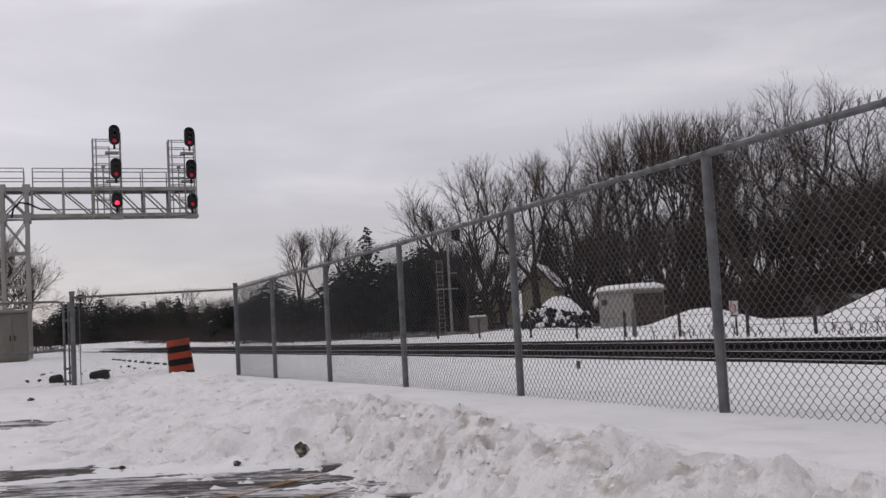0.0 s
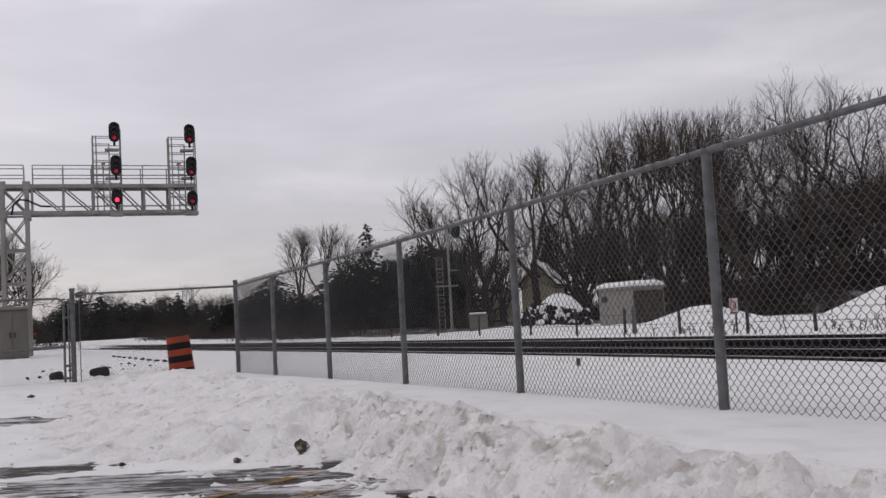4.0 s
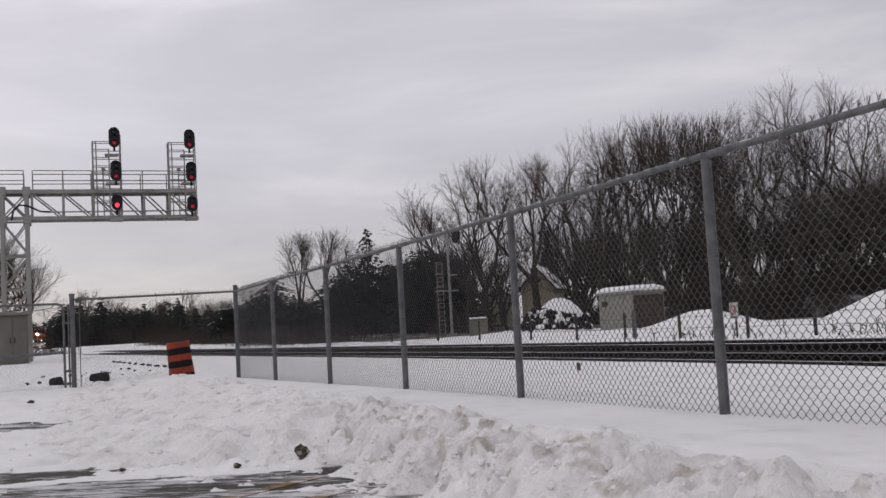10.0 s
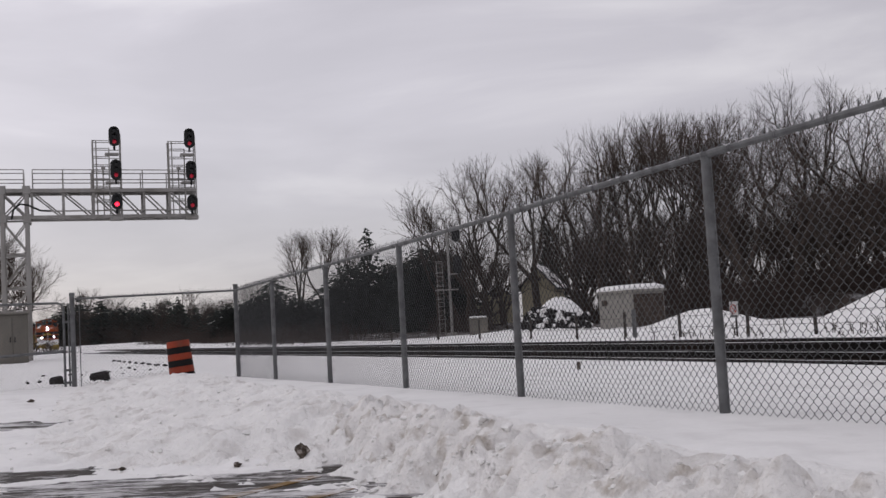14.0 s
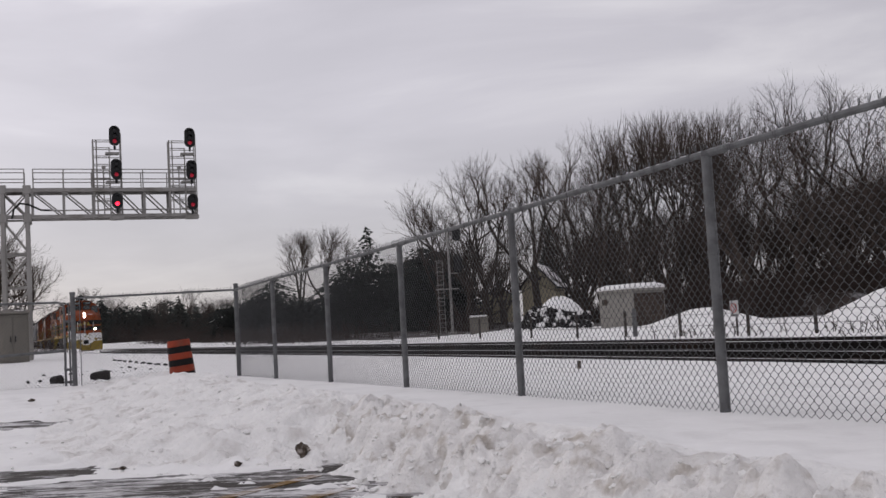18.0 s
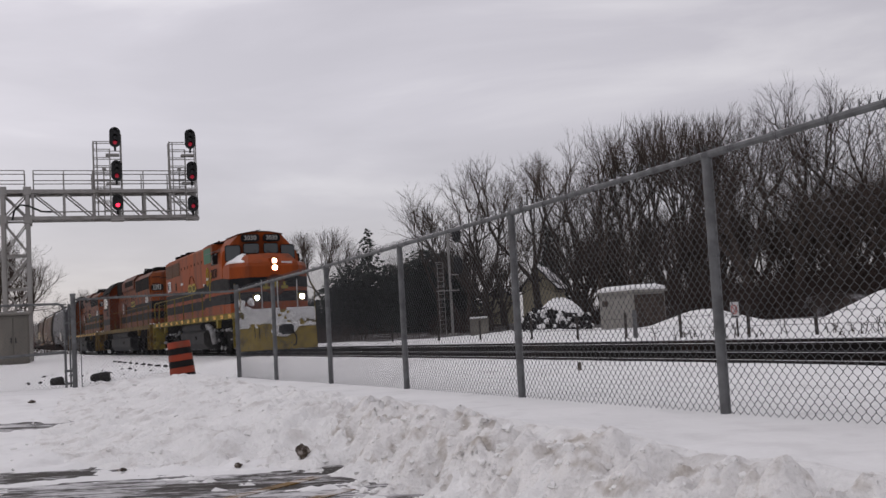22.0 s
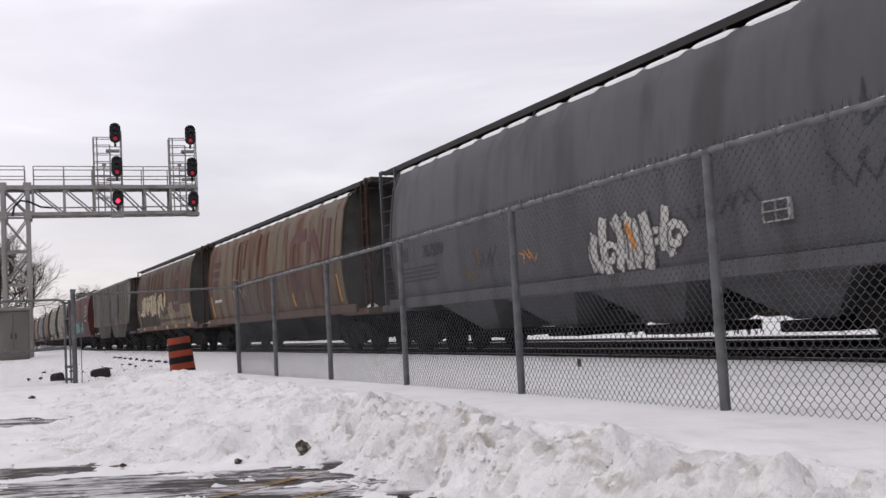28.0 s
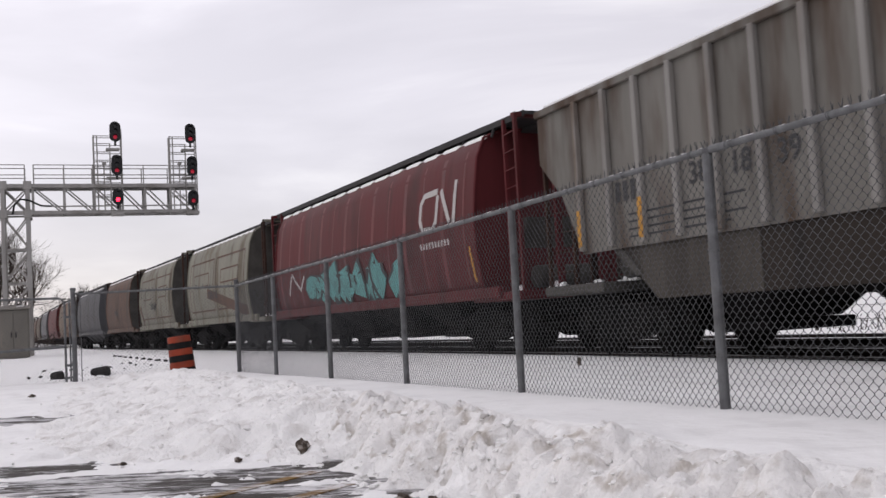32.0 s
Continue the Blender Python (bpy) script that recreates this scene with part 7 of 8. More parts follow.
SHOOTS = ((0.05, 0.02), (0.10, 0.12), (0.14, 0.15), (0.16, 0.14), (0.17, 0.11), (0.12, 0.08))


def bare_tree(seed, h, spread=0.9, stems=1, lean=0.0, depth=5, fork=0.24, tuft=1.0, limbs_out=3, dense=1.0):
    """A leafless tree: forking trunk and limbs in one mesh, and in another the brushy tufts of shoots at their ends."""
    rnd = random.Random(seed)
    limbs, twigs = Sticks(), Sticks()
    lengths = [h * v for v in (fork, 0.34, 0.19 * tuft, 0.105 * tuft, 0.075, 0.055)]
    radii = [h * 0.024 / stems ** 0.4, h * 0.0125 / stems ** 0.3, h * 0.0062, h * 0.0026, 0.012, 0.0074]

    def child(p, d, level, tilt0, tilt1, r):
        az, tilt = rnd.uniform(0, 2 * math.pi), math.radians(rnd.uniform(tilt0, tilt1))
        side = Matrix.Rotation(az, 3, d) @ d.orthogonal().normalized()
        grow(p, (d * math.cos(tilt) + side * math.sin(tilt) * spread).normalized(), lengths[level] * rnd.uniform(0.65, 1.2), min(radii[level] * rnd.uniform(0.75, 1.15), r * 0.92), level)

    def grow(p, d, length, r, level):
        if level == 5 or level == depth:
            e = p + d * length * 0.55
            d = (d + Vector((rnd.gauss(0, 0.16), rnd.gauss(0, 0.16), 0.14))).normalized()
            if level < 5:
                twigs.add(p, e, r, r * 0.7)
                twigs.spike(e, e + d * length * 0.6, r * 0.7)
            else:
                twigs.spike(p, e + d * length * 0.5, r)
            return
        n = (4, 5, 4, 3, 2)[level]
        wob, rise = SHOOTS[level]
        for k in range(n):
            d = (d + Vector((rnd.gauss(0, wob), rnd.gauss(0, wob), rnd.gauss(0, wob * 0.6) + rise))).normalized()
            q = p + d * length / n
            r2 = r * (0.94, 0.88, 0.84, 0.82, 0.85)[level]
            (limbs if level < 3 else twigs).add(p, q, r, r2, (7, 5, 4, 3, 3)[level])
            p, r = q, r2
            if level == 0 and k == n - 2 and rnd.random() < 0.7:
                child(p, d, 1, 35, 60, r)
            elif level == 1 and k >= 2 and rnd.random() < 0.75:
                child(p, d, 2, 35, 70, r)
            elif level == 2 and k >= 1:
                child(p, d, 3, 26, 55, r)
            elif level == 3 and rnd.random() < dense:
                child(p, d, 4, 24, 52, r)
            elif level == 4 and rnd.random() < dense:
                child(p, d, 5, 22, 50, r)
        for _ in range((limbs_out, 2, 3, 2, 2)[level]):
            child(p, d, level + 1, 12 if level else 18, 38 if level else 46, r)

    for s in range(stems):
        a = 2 * math.pi * s / max(1, stems) + rnd.random()
        out = 0.20 if stems > 1 else 0.0
        grow(Vector((math.cos(a) * out, math.sin(a) * out, -0.3)), Vector((math.cos(a) * out + lean, math.sin(a) * out, 1)).normalized(), lengths[0] * rnd.uniform(0.85, 1.15), radii[0], 0)
    top = max(v.z for v in twigs.v)
    for st in (limbs, twigs):
        st.v = [v * (h / top) if v.z > 0 else v for v in st.v]
    t = thing("bare_tree", pose(0, 0, -50), "leafless grey-brown deciduous tree in a snowy wood", "tree", "leafless trees beyond the railway")
    part("trunk", limbs.mesh("trunk", BARK), None, t)
    part("crown", twigs.mesh("crown", TWIG), None, t)
    return t


def conifer(seed, h, r, dome=False, coarse=1.0):
    """A spruce: whorls of drooping boughs made of many needle clumps."""
    rnd = random.Random(seed)
    t = thing("conifer", pose(0, 0, -50), "dark green spruce standing among leafless trees", "conifer", "conifers in the wood")
    part("trunk", tb([(0, 0, -0.3), (0, 0, h * 0.97)], 0.018 * h, 6, 0.02), BARK, t)
    v, f = [], []
    z = 0.06 * h
    while z < h * 0.985:
        k = 1 - z / h
        n = int(5 + 6 * k) + (4 if dome else 0)
        for i in range(n):
            a = 2 * math.pi * (i + rnd.random()) / n
            ln = r * ((1 - (z / h) ** 2.4) ** 0.5 if dome else k ** 0.85) * rnd.uniform(0.55, 1.15) + 0.12
            out, side = Vector((math.cos(a), math.sin(a), 0)), Vector((-math.sin(a), math.cos(a), 0))
            jig = rnd.uniform(-0.45, 0.45)
            steps = max(2, int(ln / (0.45 * coarse)))
            for j in range(steps):
                u = (j + 0.6) / steps
                p = out * ln * u + Vector((0, 0, z + jig - 0.32 * ln * u * u + 0.1 * rnd.random()))
                w = 0.30 * ln * (1 - 0.6 * u) + 0.12
                for _ in range(2 if coarse < 1.5 else 1):
                    c = p + side * rnd.uniform(-w, w) * 0.7 + Vector((0, 0, rnd.uniform(-0.1, 0.1)))
                    s1 = rnd.uniform(0.22, 0.42) * (0.6 + 0.05 * h) * (0.4 + 0.75 * k ** 0.5) * coarse
                    b = len(v)
                    v.extend((c + out * s1, c + side * s1 * 0.5 - Vector((0, 0, s1 * 0.35)), c - side * s1 * 0.5 - Vector((0, 0, s1 * 0.3)), c - out * s1 * 0.5 + Vector((0, 0, s1 * 0.25))))
                    f.extend(((b, b + 1, b + 3), (b, b + 3, b + 2), (b + 1, b + 2, b + 3), (b, b + 2, b + 1)))
        z += (h * 0.027 + 0.04) * coarse
    me = bpy.data.meshes.new("foliage")
    me.from_pydata(v, [], f)
    part("foliage", me, NEEDLE, t)
    return t


def plant(src, x, y, scale_, turn, dz=0.0, wide=1.0):
    """Sets a copy of a tree on the ground."""
    ob = copy_thing(src, pose(x, y, ground_z(x, y) + dz, 0, 0, turn))
    ob.scale = (scale_ * wide, scale_ * wide, scale_)
    return ob


rnd = random.Random(77)
KINDS = [bare_tree(1, 15, 0.95, 1, dense=1.0), bare_tree(2, 15, 1.1, 1, 0.10, fork=0.22, limbs_out=4), bare_tree(3, 15, 0.5, 3, fork=0.34, tuft=1.1, dense=0.75), bare_tree(4, 15, 0.8, 1, fork=0.40, limbs_out=2),
         bare_tree(5, 15, 1.15, 2, fork=0.2, dense=0.8), bare_tree(6, 14, 1.25, 1, -0.14, fork=0.18, limbs_out=4, dense=0.75)]
BACK = [bare_tree(21, 15, 0.9, 1, depth=4), bare_tree(22, 15, 1.0, 2, depth=4), bare_tree(23, 15, 0.8, 1, 0.08, depth=4)]
# (x, y, height, kind): the trees whose crowns stand against the sky
STANDING = ((-48.8, 38.3, 13.9, 5), (-46.9, 40.6, 14.4, 0), (-45.2, 42.4, 12.0, 4), (-43.2, 44.5, 14.4, 5),
            (-69.0, 40.6, 15.8, 0), (-67.6, 42.7, 16.4, 1), (-66.1, 45.0, 16.6, 2), (-65.0, 46.7, 16.4, 2),
            (-87.0, 38.3, 16.2, 1), (-88.6, 34.4, 12.6, 3), (-84.8, 42.9, 16.6, 3), (-83.0, 46.2, 16.8, 0))
for x, y, h, k in STANDING:
    plant(KINDS[k], x, y, (h - ground_z(x, y)) / 15 * 1.03, rnd.uniform(0, 360))
for x, y, h, k in ((-87.0, 49.2, 14.2, 0), (-82.1, 49.7, 14.0, 1), (-119, 63.6, 15.5, 4), (-52, 47, 10, 4), (-56, 47, 10.5, 5), (-46, 49.5, 10.5, 4), (-114.8, 27.3, 12.6, 3), (-114.0, 30.3, 13.0, 3), (-113.3, 32.6, 11.6, 3), (-116.0, 22.2, 6.9, 1), (-109.5, 39.0, 9.6, 4), (-111.0, 37.4, 9.0, 1), (-80.0, -1.75, 7.6, 1), (-81.0, -3.3, 9.8, 1), (-84.0, -4.9, 10.2, 4), (-83.0, -2.2, 7.4, 0)):
    plant(KINDS[k], x, y, h / 15 * 1.03, rnd.uniform(0, 360))
# the depth of the wood behind them
for i in range(84):
    f = (i + rnd.random()) / 84
    ang = math.radians(22 + 26 * f)
    d = rnd.uniform(66, 105) if f > 0.42 else rnd.uniform(90, 130)
    x, y = -math.cos(ang) * d, math.sin(ang) * d
    if y < 34 or 0.12 < f < 0.26:
        continue
    plant(BACK[rnd.randrange(3)], x, y, rnd.uniform(0.42, 0.70) * (d / 82) * (0.88 if f < 0.42 else 0.95), rnd.uniform(0, 360))
SPRUCE = [conifer(11, 12, 3.2), conifer(12, 12, 4.6), conifer(13, 12, 5.4, True, 1.4), conifer(14, 12, 4.4, True, 1.4)]
FAR_SPRUCE = [conifer(15, 12, 3.2, False, 2.0), conifer(16, 12, 4.6, False, 2.0), conifer(17, 12, 5.0, True, 2.2), conifer(18, 12, 4.0, True, 2.2)]
for x, y, h, k in ((-110.0, 34.2, 12.3, 1), (-110.6, 32.0, 8.4, 2), (-109.2, 36.2, 8.0, 3), (-110.4, 30.4, 6.6, 2), (-112.0, 23.7, 6.9, 3), (-112.5, 22.3, 5.4, 2), (-112.8, 20.6, 4.6, 2), (-111.6, 25.6, 4.8, 2), (-111.2, 27.6, 4.6, 2), (-112.9, 18.8, 4.2, 2),
                   (-107.4, 39.9, 9.4, 2), (-106.6, 41.8, 9.0, 3), (-108.0, 38.0, 8.0, 2), (-113.6, 58.9, 13.2, 0), (-112.9, 59.3, 12.4, 0), (-95.6, 35.6, 8.6, 3), (-94.6, 37.8, 8.0, 3)):
    plant(SPRUCE[k], x, y, h / 12, rnd.uniform(0, 360), wide=rnd.uniform(0.95, 1.15) * (12 / h) ** 0.5)
for i in range(105):
    f = (i + rnd.random()) / 105
    y = 3.5 + 48 * f
    k = rnd.randrange(4)
    tall = 9.7 + 1.5 * math.sin(i * 1.7) + 2.6 * rnd.random() * (i % 4 == 0) - 2.4 * f
    plant(FAR_SPRUCE[k] if rnd.random() < 0.72 else BACK[k % 3], -258 + rnd.uniform(-14, 18), y, tall / 12, rnd.uniform(0, 360), -0.6, rnd.uniform(1.0, 1.7) * (1.0 if k < 2 else 0.7))
for i in range(16):
    plant(FAR_SPRUCE[1 + i % 3], -410 + rnd.uniform(-12, 12), -16 + 28 * (i + rnd.random()) / 16, rnd.uniform(0.85, 1.2), rnd.uniform(0, 360), -0.6, 1.1)


def thicket(name, label, spots, material, seed):
    """Undergrowth as one mass of stems."""
    r = random.Random(seed)
    st = Sticks()
    for x, y, z, h, n in spots:
        for _ in range(n):
            p = Vector((x + r.gauss(0, 0.8), y + r.gauss(0, 0.8), z - 0.1))
            d = Vector((r.gauss(0, 0.35), r.gauss(0, 0.35), 1)).normalized()
            hh = h * r.uniform(0.5, 1.1)
            q = p + d * hh * 0.5
            e = q + (d + Vector((r.gauss(0, 0.4), r.gauss(0, 0.4), 0))).normalized() * hh * 0.5
            st.add(p, q, 0.022, 0.016)
            st.spike(q, e, 0.019)
            for k in range(3):
                b = q.lerp(e, r.random())
                st.spike(b, b + Vector((r.gauss(0, 0.4), r.gauss(0, 0.4), r.uniform(0.1, 0.5))) * hh * 0.36, 0.016)
    ob = part(name, st.mesh(name, material), None)
    return tagged(ob, label, "brush", kind="stuff")


spots = []
for i in range(700):
    f = rnd.random()
    ang = math.radians(21 + 27 * f)
    d = rnd.uniform(54, 80) if f > 0.5 else rnd.uniform(84, 118)
    x, y = -math.cos(ang) * d, math.sin(ang) * d
    if y > 33 and not (0.10 < f < 0.26):
        spots.append((x, y, ground_z(x, y), rnd.uniform(1.2, 3.6) if f > 0.5 else rnd.uniform(1.0, 2.8), 18))
thicket("brush", "dense dark leafless undergrowth on the wooded bank", spots, BRUSH, 5)
spots = [(-118 + rnd.uniform(-4, 10), rnd.uniform(17, 52), 0.1, rnd.uniform(1.2, 3.4), 14) for _ in range(170)]
for i in range(200):
    q = on_line(-rnd.uniform(70, 150), rnd.uniform(11.5, 20))
    spots.append((q.x, q.y, 0.1, rnd.uniform(0.6, 2.0), 14))
spots += [(-246 + rnd.uniform(-8, 16), rnd.uniform(5, 54), 0.0, rnd.uniform(3, 7), 16) for _ in range(190)]
spots += [(-395 + rnd.uniform(-8, 8), rnd.uniform(-16, 12), 0.0, rnd.uniform(3, 9), 18) for _ in range(60)]
spots += [(-84 + rnd.uniform(-3, 3), rnd.uniform(-5, 1.5), 0.1, rnd.uniform(0.8, 2.2), 12) for _ in range(20)]
thicket("far_brush", "far belt of leafless bushes along the horizon", spots, BRUSH, 6)
spots = []
for i in range(18):
    x = rnd.uniform(-27.5, -12)
    spots.append((x, float(line_y(x)) + rnd.uniform(9.3, 11.5), 0.15, rnd.uniform(0.35, 0.9), 6))
thicket("weeds", "dry weeds standing out of the snow beside the track", spots, GRASS, 7)

# dark wooded embankment and retaining edge behind the mounds
EARTH = mat("dark_earth_bank", (0.036, 0.029, 0.026), 0.95, var=0.4, scale=1.2, bump=0.05, bump_scale=4, tint=(0.30, 0.30, 0.31), tint_amount=0.3, tint_scale=0.9, spec=0.08)
bm = bmesh.new()
secs = []
for k in range(40):
    f = k / 39
    x, y = -62 + 52 * f, 37.5 - 3.0 * f
    top = 1.1 + 0.25 * math.sin(k * 0.9) + 0.12 * math.sin(k * 2.3)
    secs.append([(x, y - 0.6, 0.0), (x, y - 0.3, top * 0.55), (x, y + 0.35, top), (x, y + 2.2, top + 0.15), (x, y + 3.5, 0.0)])
loft(bm, secs)
emb = part("embankment", bm, EARTH)
tagged(emb, "dark earth embankment under the leafless wood", "embankment", kind="structure")

# utility shed
BLOCK = mat("pale_block_wall", (0.235, 0.225, 0.205), 0.85, var=0.14, scale=3, bump=0.01, bump_scale=12)
shed = thing("utility_shed", pose(-43.4, 27.0, 0.0, 0, 0, 0), "small pale concrete utility shed with snow on its flat roof", "shed")
part("wall_front", bx(-2.95, 0.35, 0, 1.85, -0.2, 2.02, bevel=0.02), BLOCK, shed)
part("roof_slab", bx(-3.1, 0.5, -0.12, 1.95, 2.02, 2.14, bevel=0.02), BLOCK, shed)
part("side_screen", bx(0.352, 0.40, 0.05, 1.78, -0.1, 1.9, bevel=0.01), BARK, shed, "dark weathered end wall")
sn = bmesh.new()
loft(sn, [[(x, y, z) for x, y in ((-3.05 + i, -0.08 + i), (0.45 - i, -0.08 + i), (0.45 - i, 1.9 - i), (-3.05 + i, 1.9 - i))] for i, z in ((0, 2.14), (0.05, 2.3), (0.35, 2.42))])
part("roof_snow", sn, SNOW_CLEAN, shed, "thick snow on the roof", True)
part("door", bx(-1.4, -0.5, -0.03, 0.0, -0.1, 1.8, bevel=0.01), BLOCK, shed)
part("vent", bx(-2.6, -2.1, -0.04, 0, 1.4, 1.7), BARK, shed)

# heap of old ties and rubble under snow
HEAP = mat("black_timber_rubble", (0.022, 0.020, 0.020), 0.85, var=0.4, scale=3, spec=0.08)
heap = thing("rubble_heap", pose(-50.6, 26.3, 0.12, 0, 0, 62), "heap of black broken timber and rubble half buried in snow", "rubble heap")
r2 = random.Random(9)
for k in range(300):
    u = r2.uniform(-1, 1)
    top = 1.45 * smooth(-1.05, -0.35, u) * (1 - 0.30 * smooth(-0.1, 0.5, u))
    f = (r2.randrange(5) + r2.uniform(0.0, 0.35)) / 5
    sx = r2.uniform(0.09, 0.19)
    bm = cyl(bmesh.new(), (0, 0, 0), sx, sx * r2.uniform(1.2, 2.6), 8, "y", bevel=sx * 0.2)
    bm.transform(pose(u * 2.15 - 0.05, -1.6 * (1 - f) - 0.45 + r2.uniform(-0.12, 0.15), f * top + 0.06, r2.uniform(-25, 25), r2.uniform(-20, 20), r2.uniform(-50, 50)))
    part("rubble_piece", bm, SNOW_CLEAN if k % 5 == 0 else HEAP, heap, "lump of snow" if k % 5 == 0 else "")
sn = bmesh.new()
loft(sn, [[(0.55 + 1.75 * f * math.cos(a), 0.95 + 1.6 * f * math.sin(a), 0.05 + (1.85 + 0.12 * math.sin(2.2 * a)) * (1 - f * f) ** 0.7) for a in [k * math.pi / 12 for k in range(24)]] for f in (1.0, 0.93, 0.8, 0.62, 0.42, 0.22, 0.05)])
part("snow_cover", sn, SNOW_CLEAN, heap, "snow lying over the heap", True)

# house in the wood
SIDING = mat("drab_yellow_siding", (0.40, 0.355, 0.25), 0.85, var=0.12, scale=2, streak=0.2)
ROOFING = mat("dark_shingles", (0.05, 0.046, 0.045), 0.9, var=0.25, scale=4, spec=0.08)


def house(x, y, z, w, d, h, rise, turn, label, material, windows=True):
    ho = thing("house", pose(x, y, z, 0, 0, turn), label, "house", "houses beyond the railway")
    bm = bmesh.new()
    prism(bm, [(-w / 2, 0), (w / 2, 0), (w / 2, h), (0, h + rise), (-w / 2, h)], -d / 2, d / 2)
    wl = part("wall", bm, material, ho)
    for s in (-1, 1):
        bm = bmesh.new()
        prism(bm, [(s * (w / 2 + 0.4), h - 0.32 * rise / 2), (0, h + rise + 0.02), (0, h + rise + 0.2), (s * (w / 2 + 0.45), h - 0.3 * rise / 2 + 0.14)], -d / 2 - 0.4, d / 2 + 0.4)
        ro = part("roof_slope", bm, ROOFING, ho)
        bm = bmesh.new()
        prism(bm, [(s * (w / 2 + 0.42), h - 0.3 * rise / 2 + 0.15), (0.0, h + rise + 0.205), (0, h + rise + 0.33), (s * (w / 2 + 0.4), h - 0.3 * rise / 2 + 0.28)], -d / 2 - 0.36, d / 2 + 0.36)
        part("roof_snow", bm, SNOW_CLEAN, ro, "snow on the roof slope")
    part("gable_vent", bx(-0.45, 0.45, -d / 2 - 0.04, -d / 2 + 0.02, h + rise * 0.30, h + rise * 0.45), ROOFING, ho)
    for k in (-1, 1) if windows else ():
        win = part("window", bx(k * w * 0.24 - 0.5, k * w * 0.24 + 0.5, -d / 2 - 0.05, -d / 2 + 0.02, h * 0.35, h * 0.75), WHITE, ho)
        part("pane", bx(k * w * 0.24 - 0.42, k * w * 0.24 + 0.42, -d / 2 - 0.06, -d / 2 - 0.05, h * 0.38, h * 0.72), CAB_GLASS, win)
    if windows:
        part("chimney", bx(w * 0.2, w * 0.2 + 0.6, -0.3, 0.3, h, h + rise + 0.9), material, ho)
    return ho


house(-108.7, 55.8, 0.7, 3.9, 7, 3.7, 2.3, 52, "drab yellow gabled garage with snow on its roof among trees", SIDING, False)
house(-110.8, 51.0, 0.4, 3.2, 5, 3.0, 1.3, 60, "low pale shed with a snowy roof half hidden by trees", SIDING, False)
house(-114.0, 46.2, 0.2, 7.5, 6, 2.6, 1.3, 62, "long pale bungalow behind bare trees", SIDING)
for x, y, z, tn in ((-227, 36.2, 2.4, 70), (-229, 38.6, 3.6, 80), (-240, 40.5, 5.0, 75)):
    house(x, y, z - 1.0, 4.6, 5, 1.7, 1.1, tn, "far house with a white snowy roof among dark trees", ROOFING)

# poles, posts, sign
POLE = mat("weathered_pole_timber", (0.10, 0.085, 0.07), 0.9, var=0.25, scale=5, streak=6)
mast = thing("signal_mast", pose(-65.0, 26.1, 0.0, 0, 0, 68), "grey railway signal mast with a ladder and black heads", "signal mast")
part("shaft", tb([(0, 0, -0.4), (0, 0, 7.7)], 0.10, 10, 0.08), ALU, mast)
part("base", bx(-0.35, 0.35, -0.35, 0.35, -0.3, 0.25, bevel=0.03), ALU, mast)
for x in (-0.85, -0.45):
    part("ladder_rail", tb([(x, 0.1, 0.0), (x, 0.1, 5.2)], 0.022, 6), ALU, mast)
for k in range(17):
    part("rung", tb([(-0.85, 0.1, 0.3 + 0.3 * k), (-0.45, 0.1, 0.3 + 0.3 * k)], 0.016, 5), ALU, mast)
for z in (2.6, 3.5, 4.4, 5.2):
    part("cage_hoop", tb([(-0.45, 0.1, z), (-0.45, -0.6, z), (-0.95, -0.6, z), (-0.95, 0.1, z)], 0.02, 5), ALU, mast)
part("platform", bx(-1.0, 0.6, -0.7, 0.1, 3.2, 3.26), ALU, mast)
for z, hh in ((7.1, 1.1), (4.95, 1.25)):
    bm = bmesh.new()
    ring = [((0.30 if abs(v) < 90 else 0.30) * math.cos(math.radians(v)), (hh / 2 - 0.30) * (1 if math.sin(math.radians(v)) >= 0 else -1) + 0.30 * math.sin(math.radians(v))) for v in range(-170, 190, 20)]
    loft(bm, [[(0.62 + a * f, y_, z + b * f) for a, b in ring] for y_, f in ((-0.16, 0.8), (-0.1, 1.0), (0.02, 1.0))])
    hd = part("signal_head", bm, BLACK, mast, "black oval back of a signal head")
    part("case", bx(0.44, 0.80, -0.36, -0.16, z - hh / 2 + 0.15, z + hh / 2 - 0.15, bevel=0.04), BLACK, hd)
    part("head_bracket", tb([(0.0, 0, z - hh / 2), (0.62, 0, z - hh / 2)], 0.04, 6), ALU, hd)
part("junction_box", bx(0.05, 0.25, -0.12, 0.12, 3.8, 4.05, bevel=0.02), BLACK, mast)
bin_ = thing("snow_topped_bin", pose(-55.0, 23.8, 0.0, 0, 0, 66), "low grey steel box with snow on its lid beside the track", "box")
part("body", bx(-0.55, 0.55, -0.3, 0.3, -0.1, 1.1, bevel=0.02), CABINET, bin_)
part("lid", bx(-0.6, 0.6, -0.35, 0.35, 1.1, 1.17, bevel=0.02), CABINET, bin_)
part("lid_snow", bx(-0.55, 0.5, -0.3, 0.3, 1.17, 1.28, bevel=0.05), SNOW_CLEAN, bin_)
POST = mat("dark_wooden_post", (0.045, 0.038, 0.034), 0.9, var=0.3, scale=6)
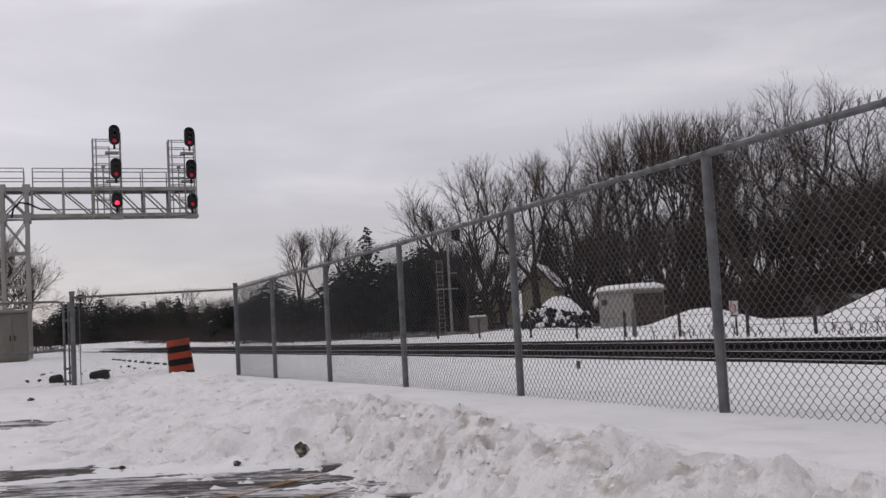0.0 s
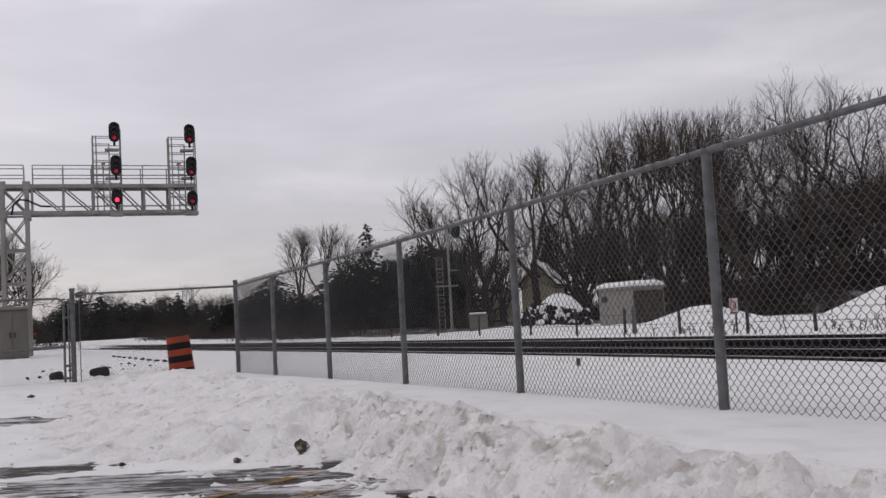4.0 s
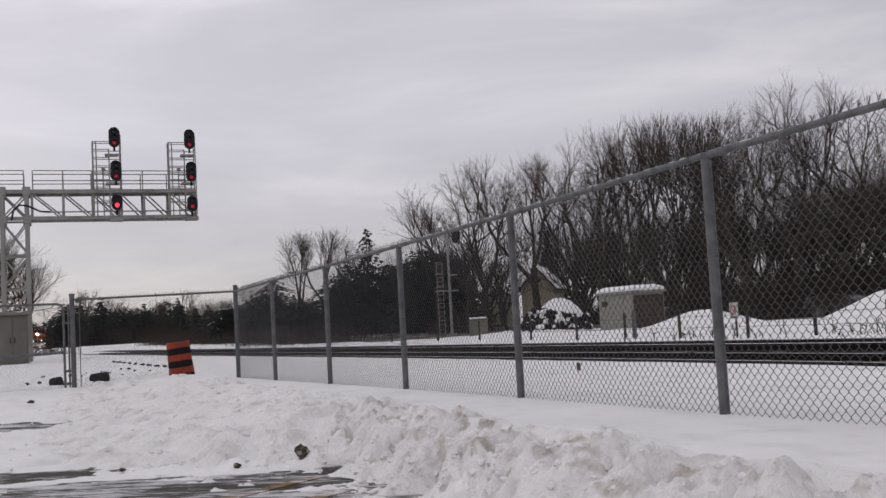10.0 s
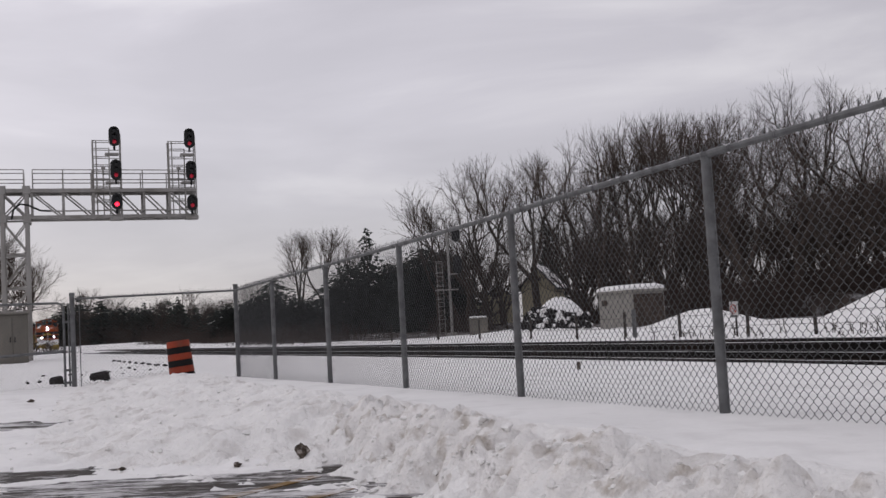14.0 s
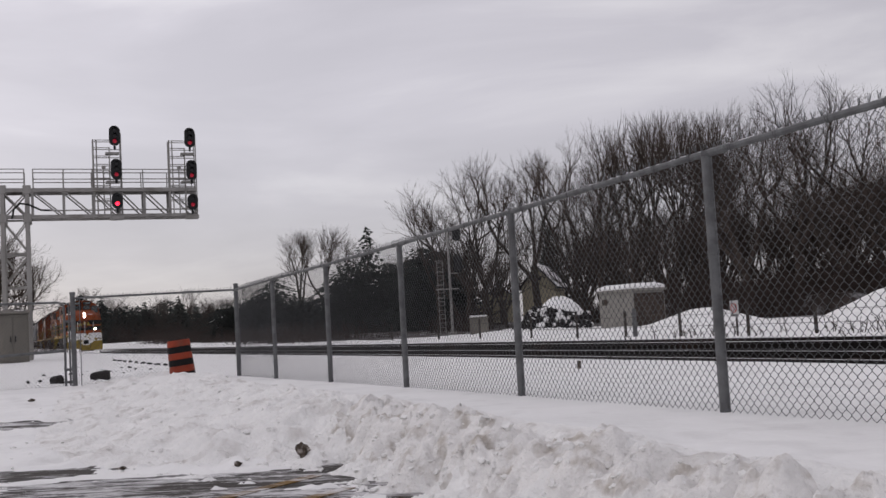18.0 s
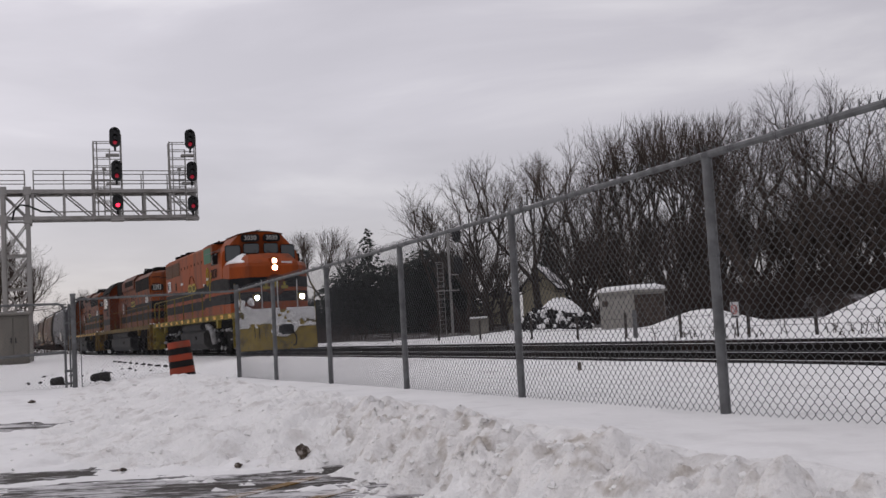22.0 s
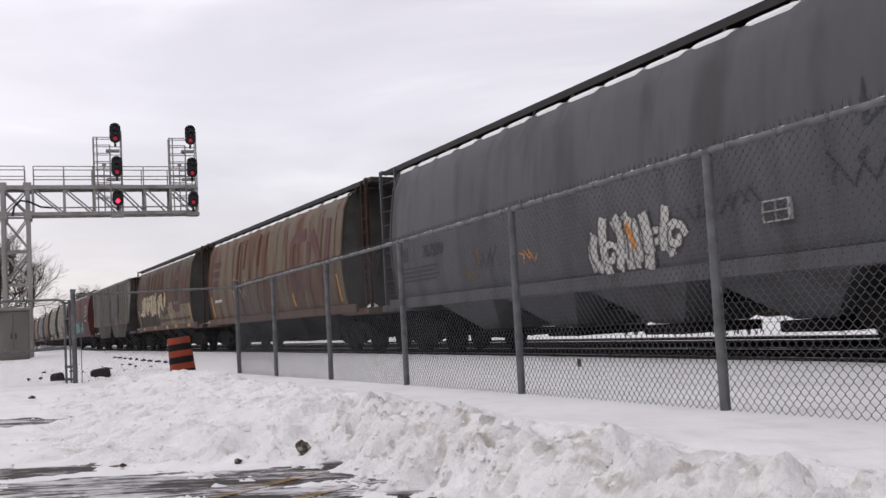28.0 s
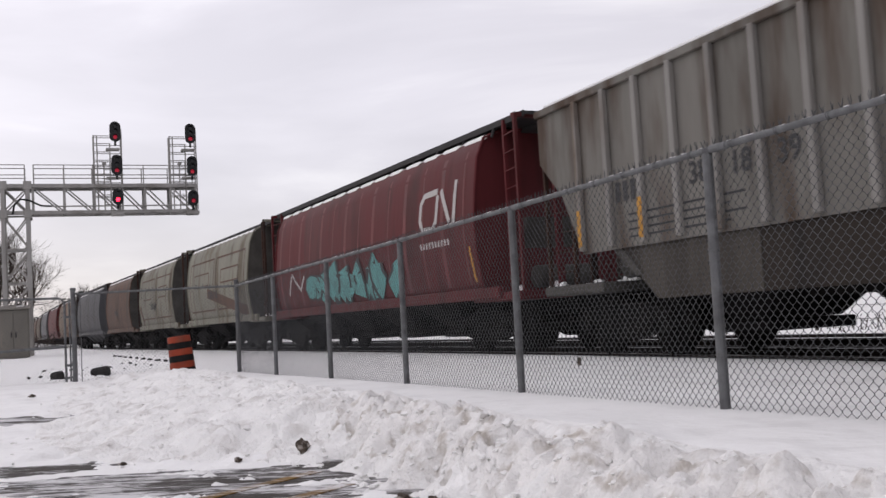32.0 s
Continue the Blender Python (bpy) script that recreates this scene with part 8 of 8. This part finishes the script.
verge = thing("post_and_wire_fence", pose(-26, 19, 0.1), "low dark post fence along the far verge of the railway", "fence")
vx = [-57, -50, -44.5, -38.5, -34, -30.45, -27.45, -24.44, -21.7, -19, -16.3, -13.5]
for i, x in enumerate(vx):
    p = part("post", tb([(x + 26, 0.3 * math.sin(i), -0.4), (x + 26 + 0.03 * math.sin(i * 3), 0.3 * math.sin(i), 0.98)], 0.05, 6), POST, verge)
for z in (0.4, 0.75):
    part("wire", tb([(x + 26, 0.3 * math.sin(i), z) for i, x in enumerate(vx)], 0.008, 4), POST, verge)
part("capped_post", tb([(-30.45 + 26, 0.1, -0.4), (-30.45 + 26, 0.1, 1.05)], 0.08, 8), STEEL, verge)
sign = thing("prohibition_sign", pose(-24.58, 18.86, 0.02), "small white no-trespassing sign with a red ring on a post", "sign")
part("post", tb([(0, 0.06, -0.3), (0, 0.06, 1.2)], 0.03, 6), POST, sign)
pl_ = part("plate", bx(-0.19, 0.19, -0.012, 0.012, 0.72, 1.2, bevel=0.004), WHITE, sign)
SIGN_RED = mat("sign_red", (0.35, 0.05, 0.04), 0.6)
for k in range(16):
    a0, a1 = k * math.pi / 8, (k + 1) * math.pi / 8
    part("ring_piece", tb([(0.13 * math.cos(a0), -0.016, 0.98 + 0.13 * math.sin(a0)), (0.13 * math.cos(a1), -0.016, 0.98 + 0.13 * math.sin(a1))], 0.016, 4), SIGN_RED, pl_) if k % 4 == 0 else None
part("ring", tb([(0.13 * math.cos(k * math.pi / 10), -0.016, 0.98 + 0.13 * math.sin(k * math.pi / 10)) for k in range(21)], 0.015, 4), SIGN_RED, pl_)
part("slash", tb([(-0.09, -0.016, 1.07), (0.09, -0.016, 0.89)], 0.014, 4), SIGN_RED, pl_)
part("text_bar", bx(-0.15, 0.15, -0.016, -0.012, 0.75, 0.79), MARK_DARK, pl_)
for ob_ in KINDS + BACK + SPRUCE + FAR_SPRUCE:
    for ch in list(ob_.children):
        bpy.data.objects.remove(ch)
    bpy.data.objects.remove(ob_)

motions()
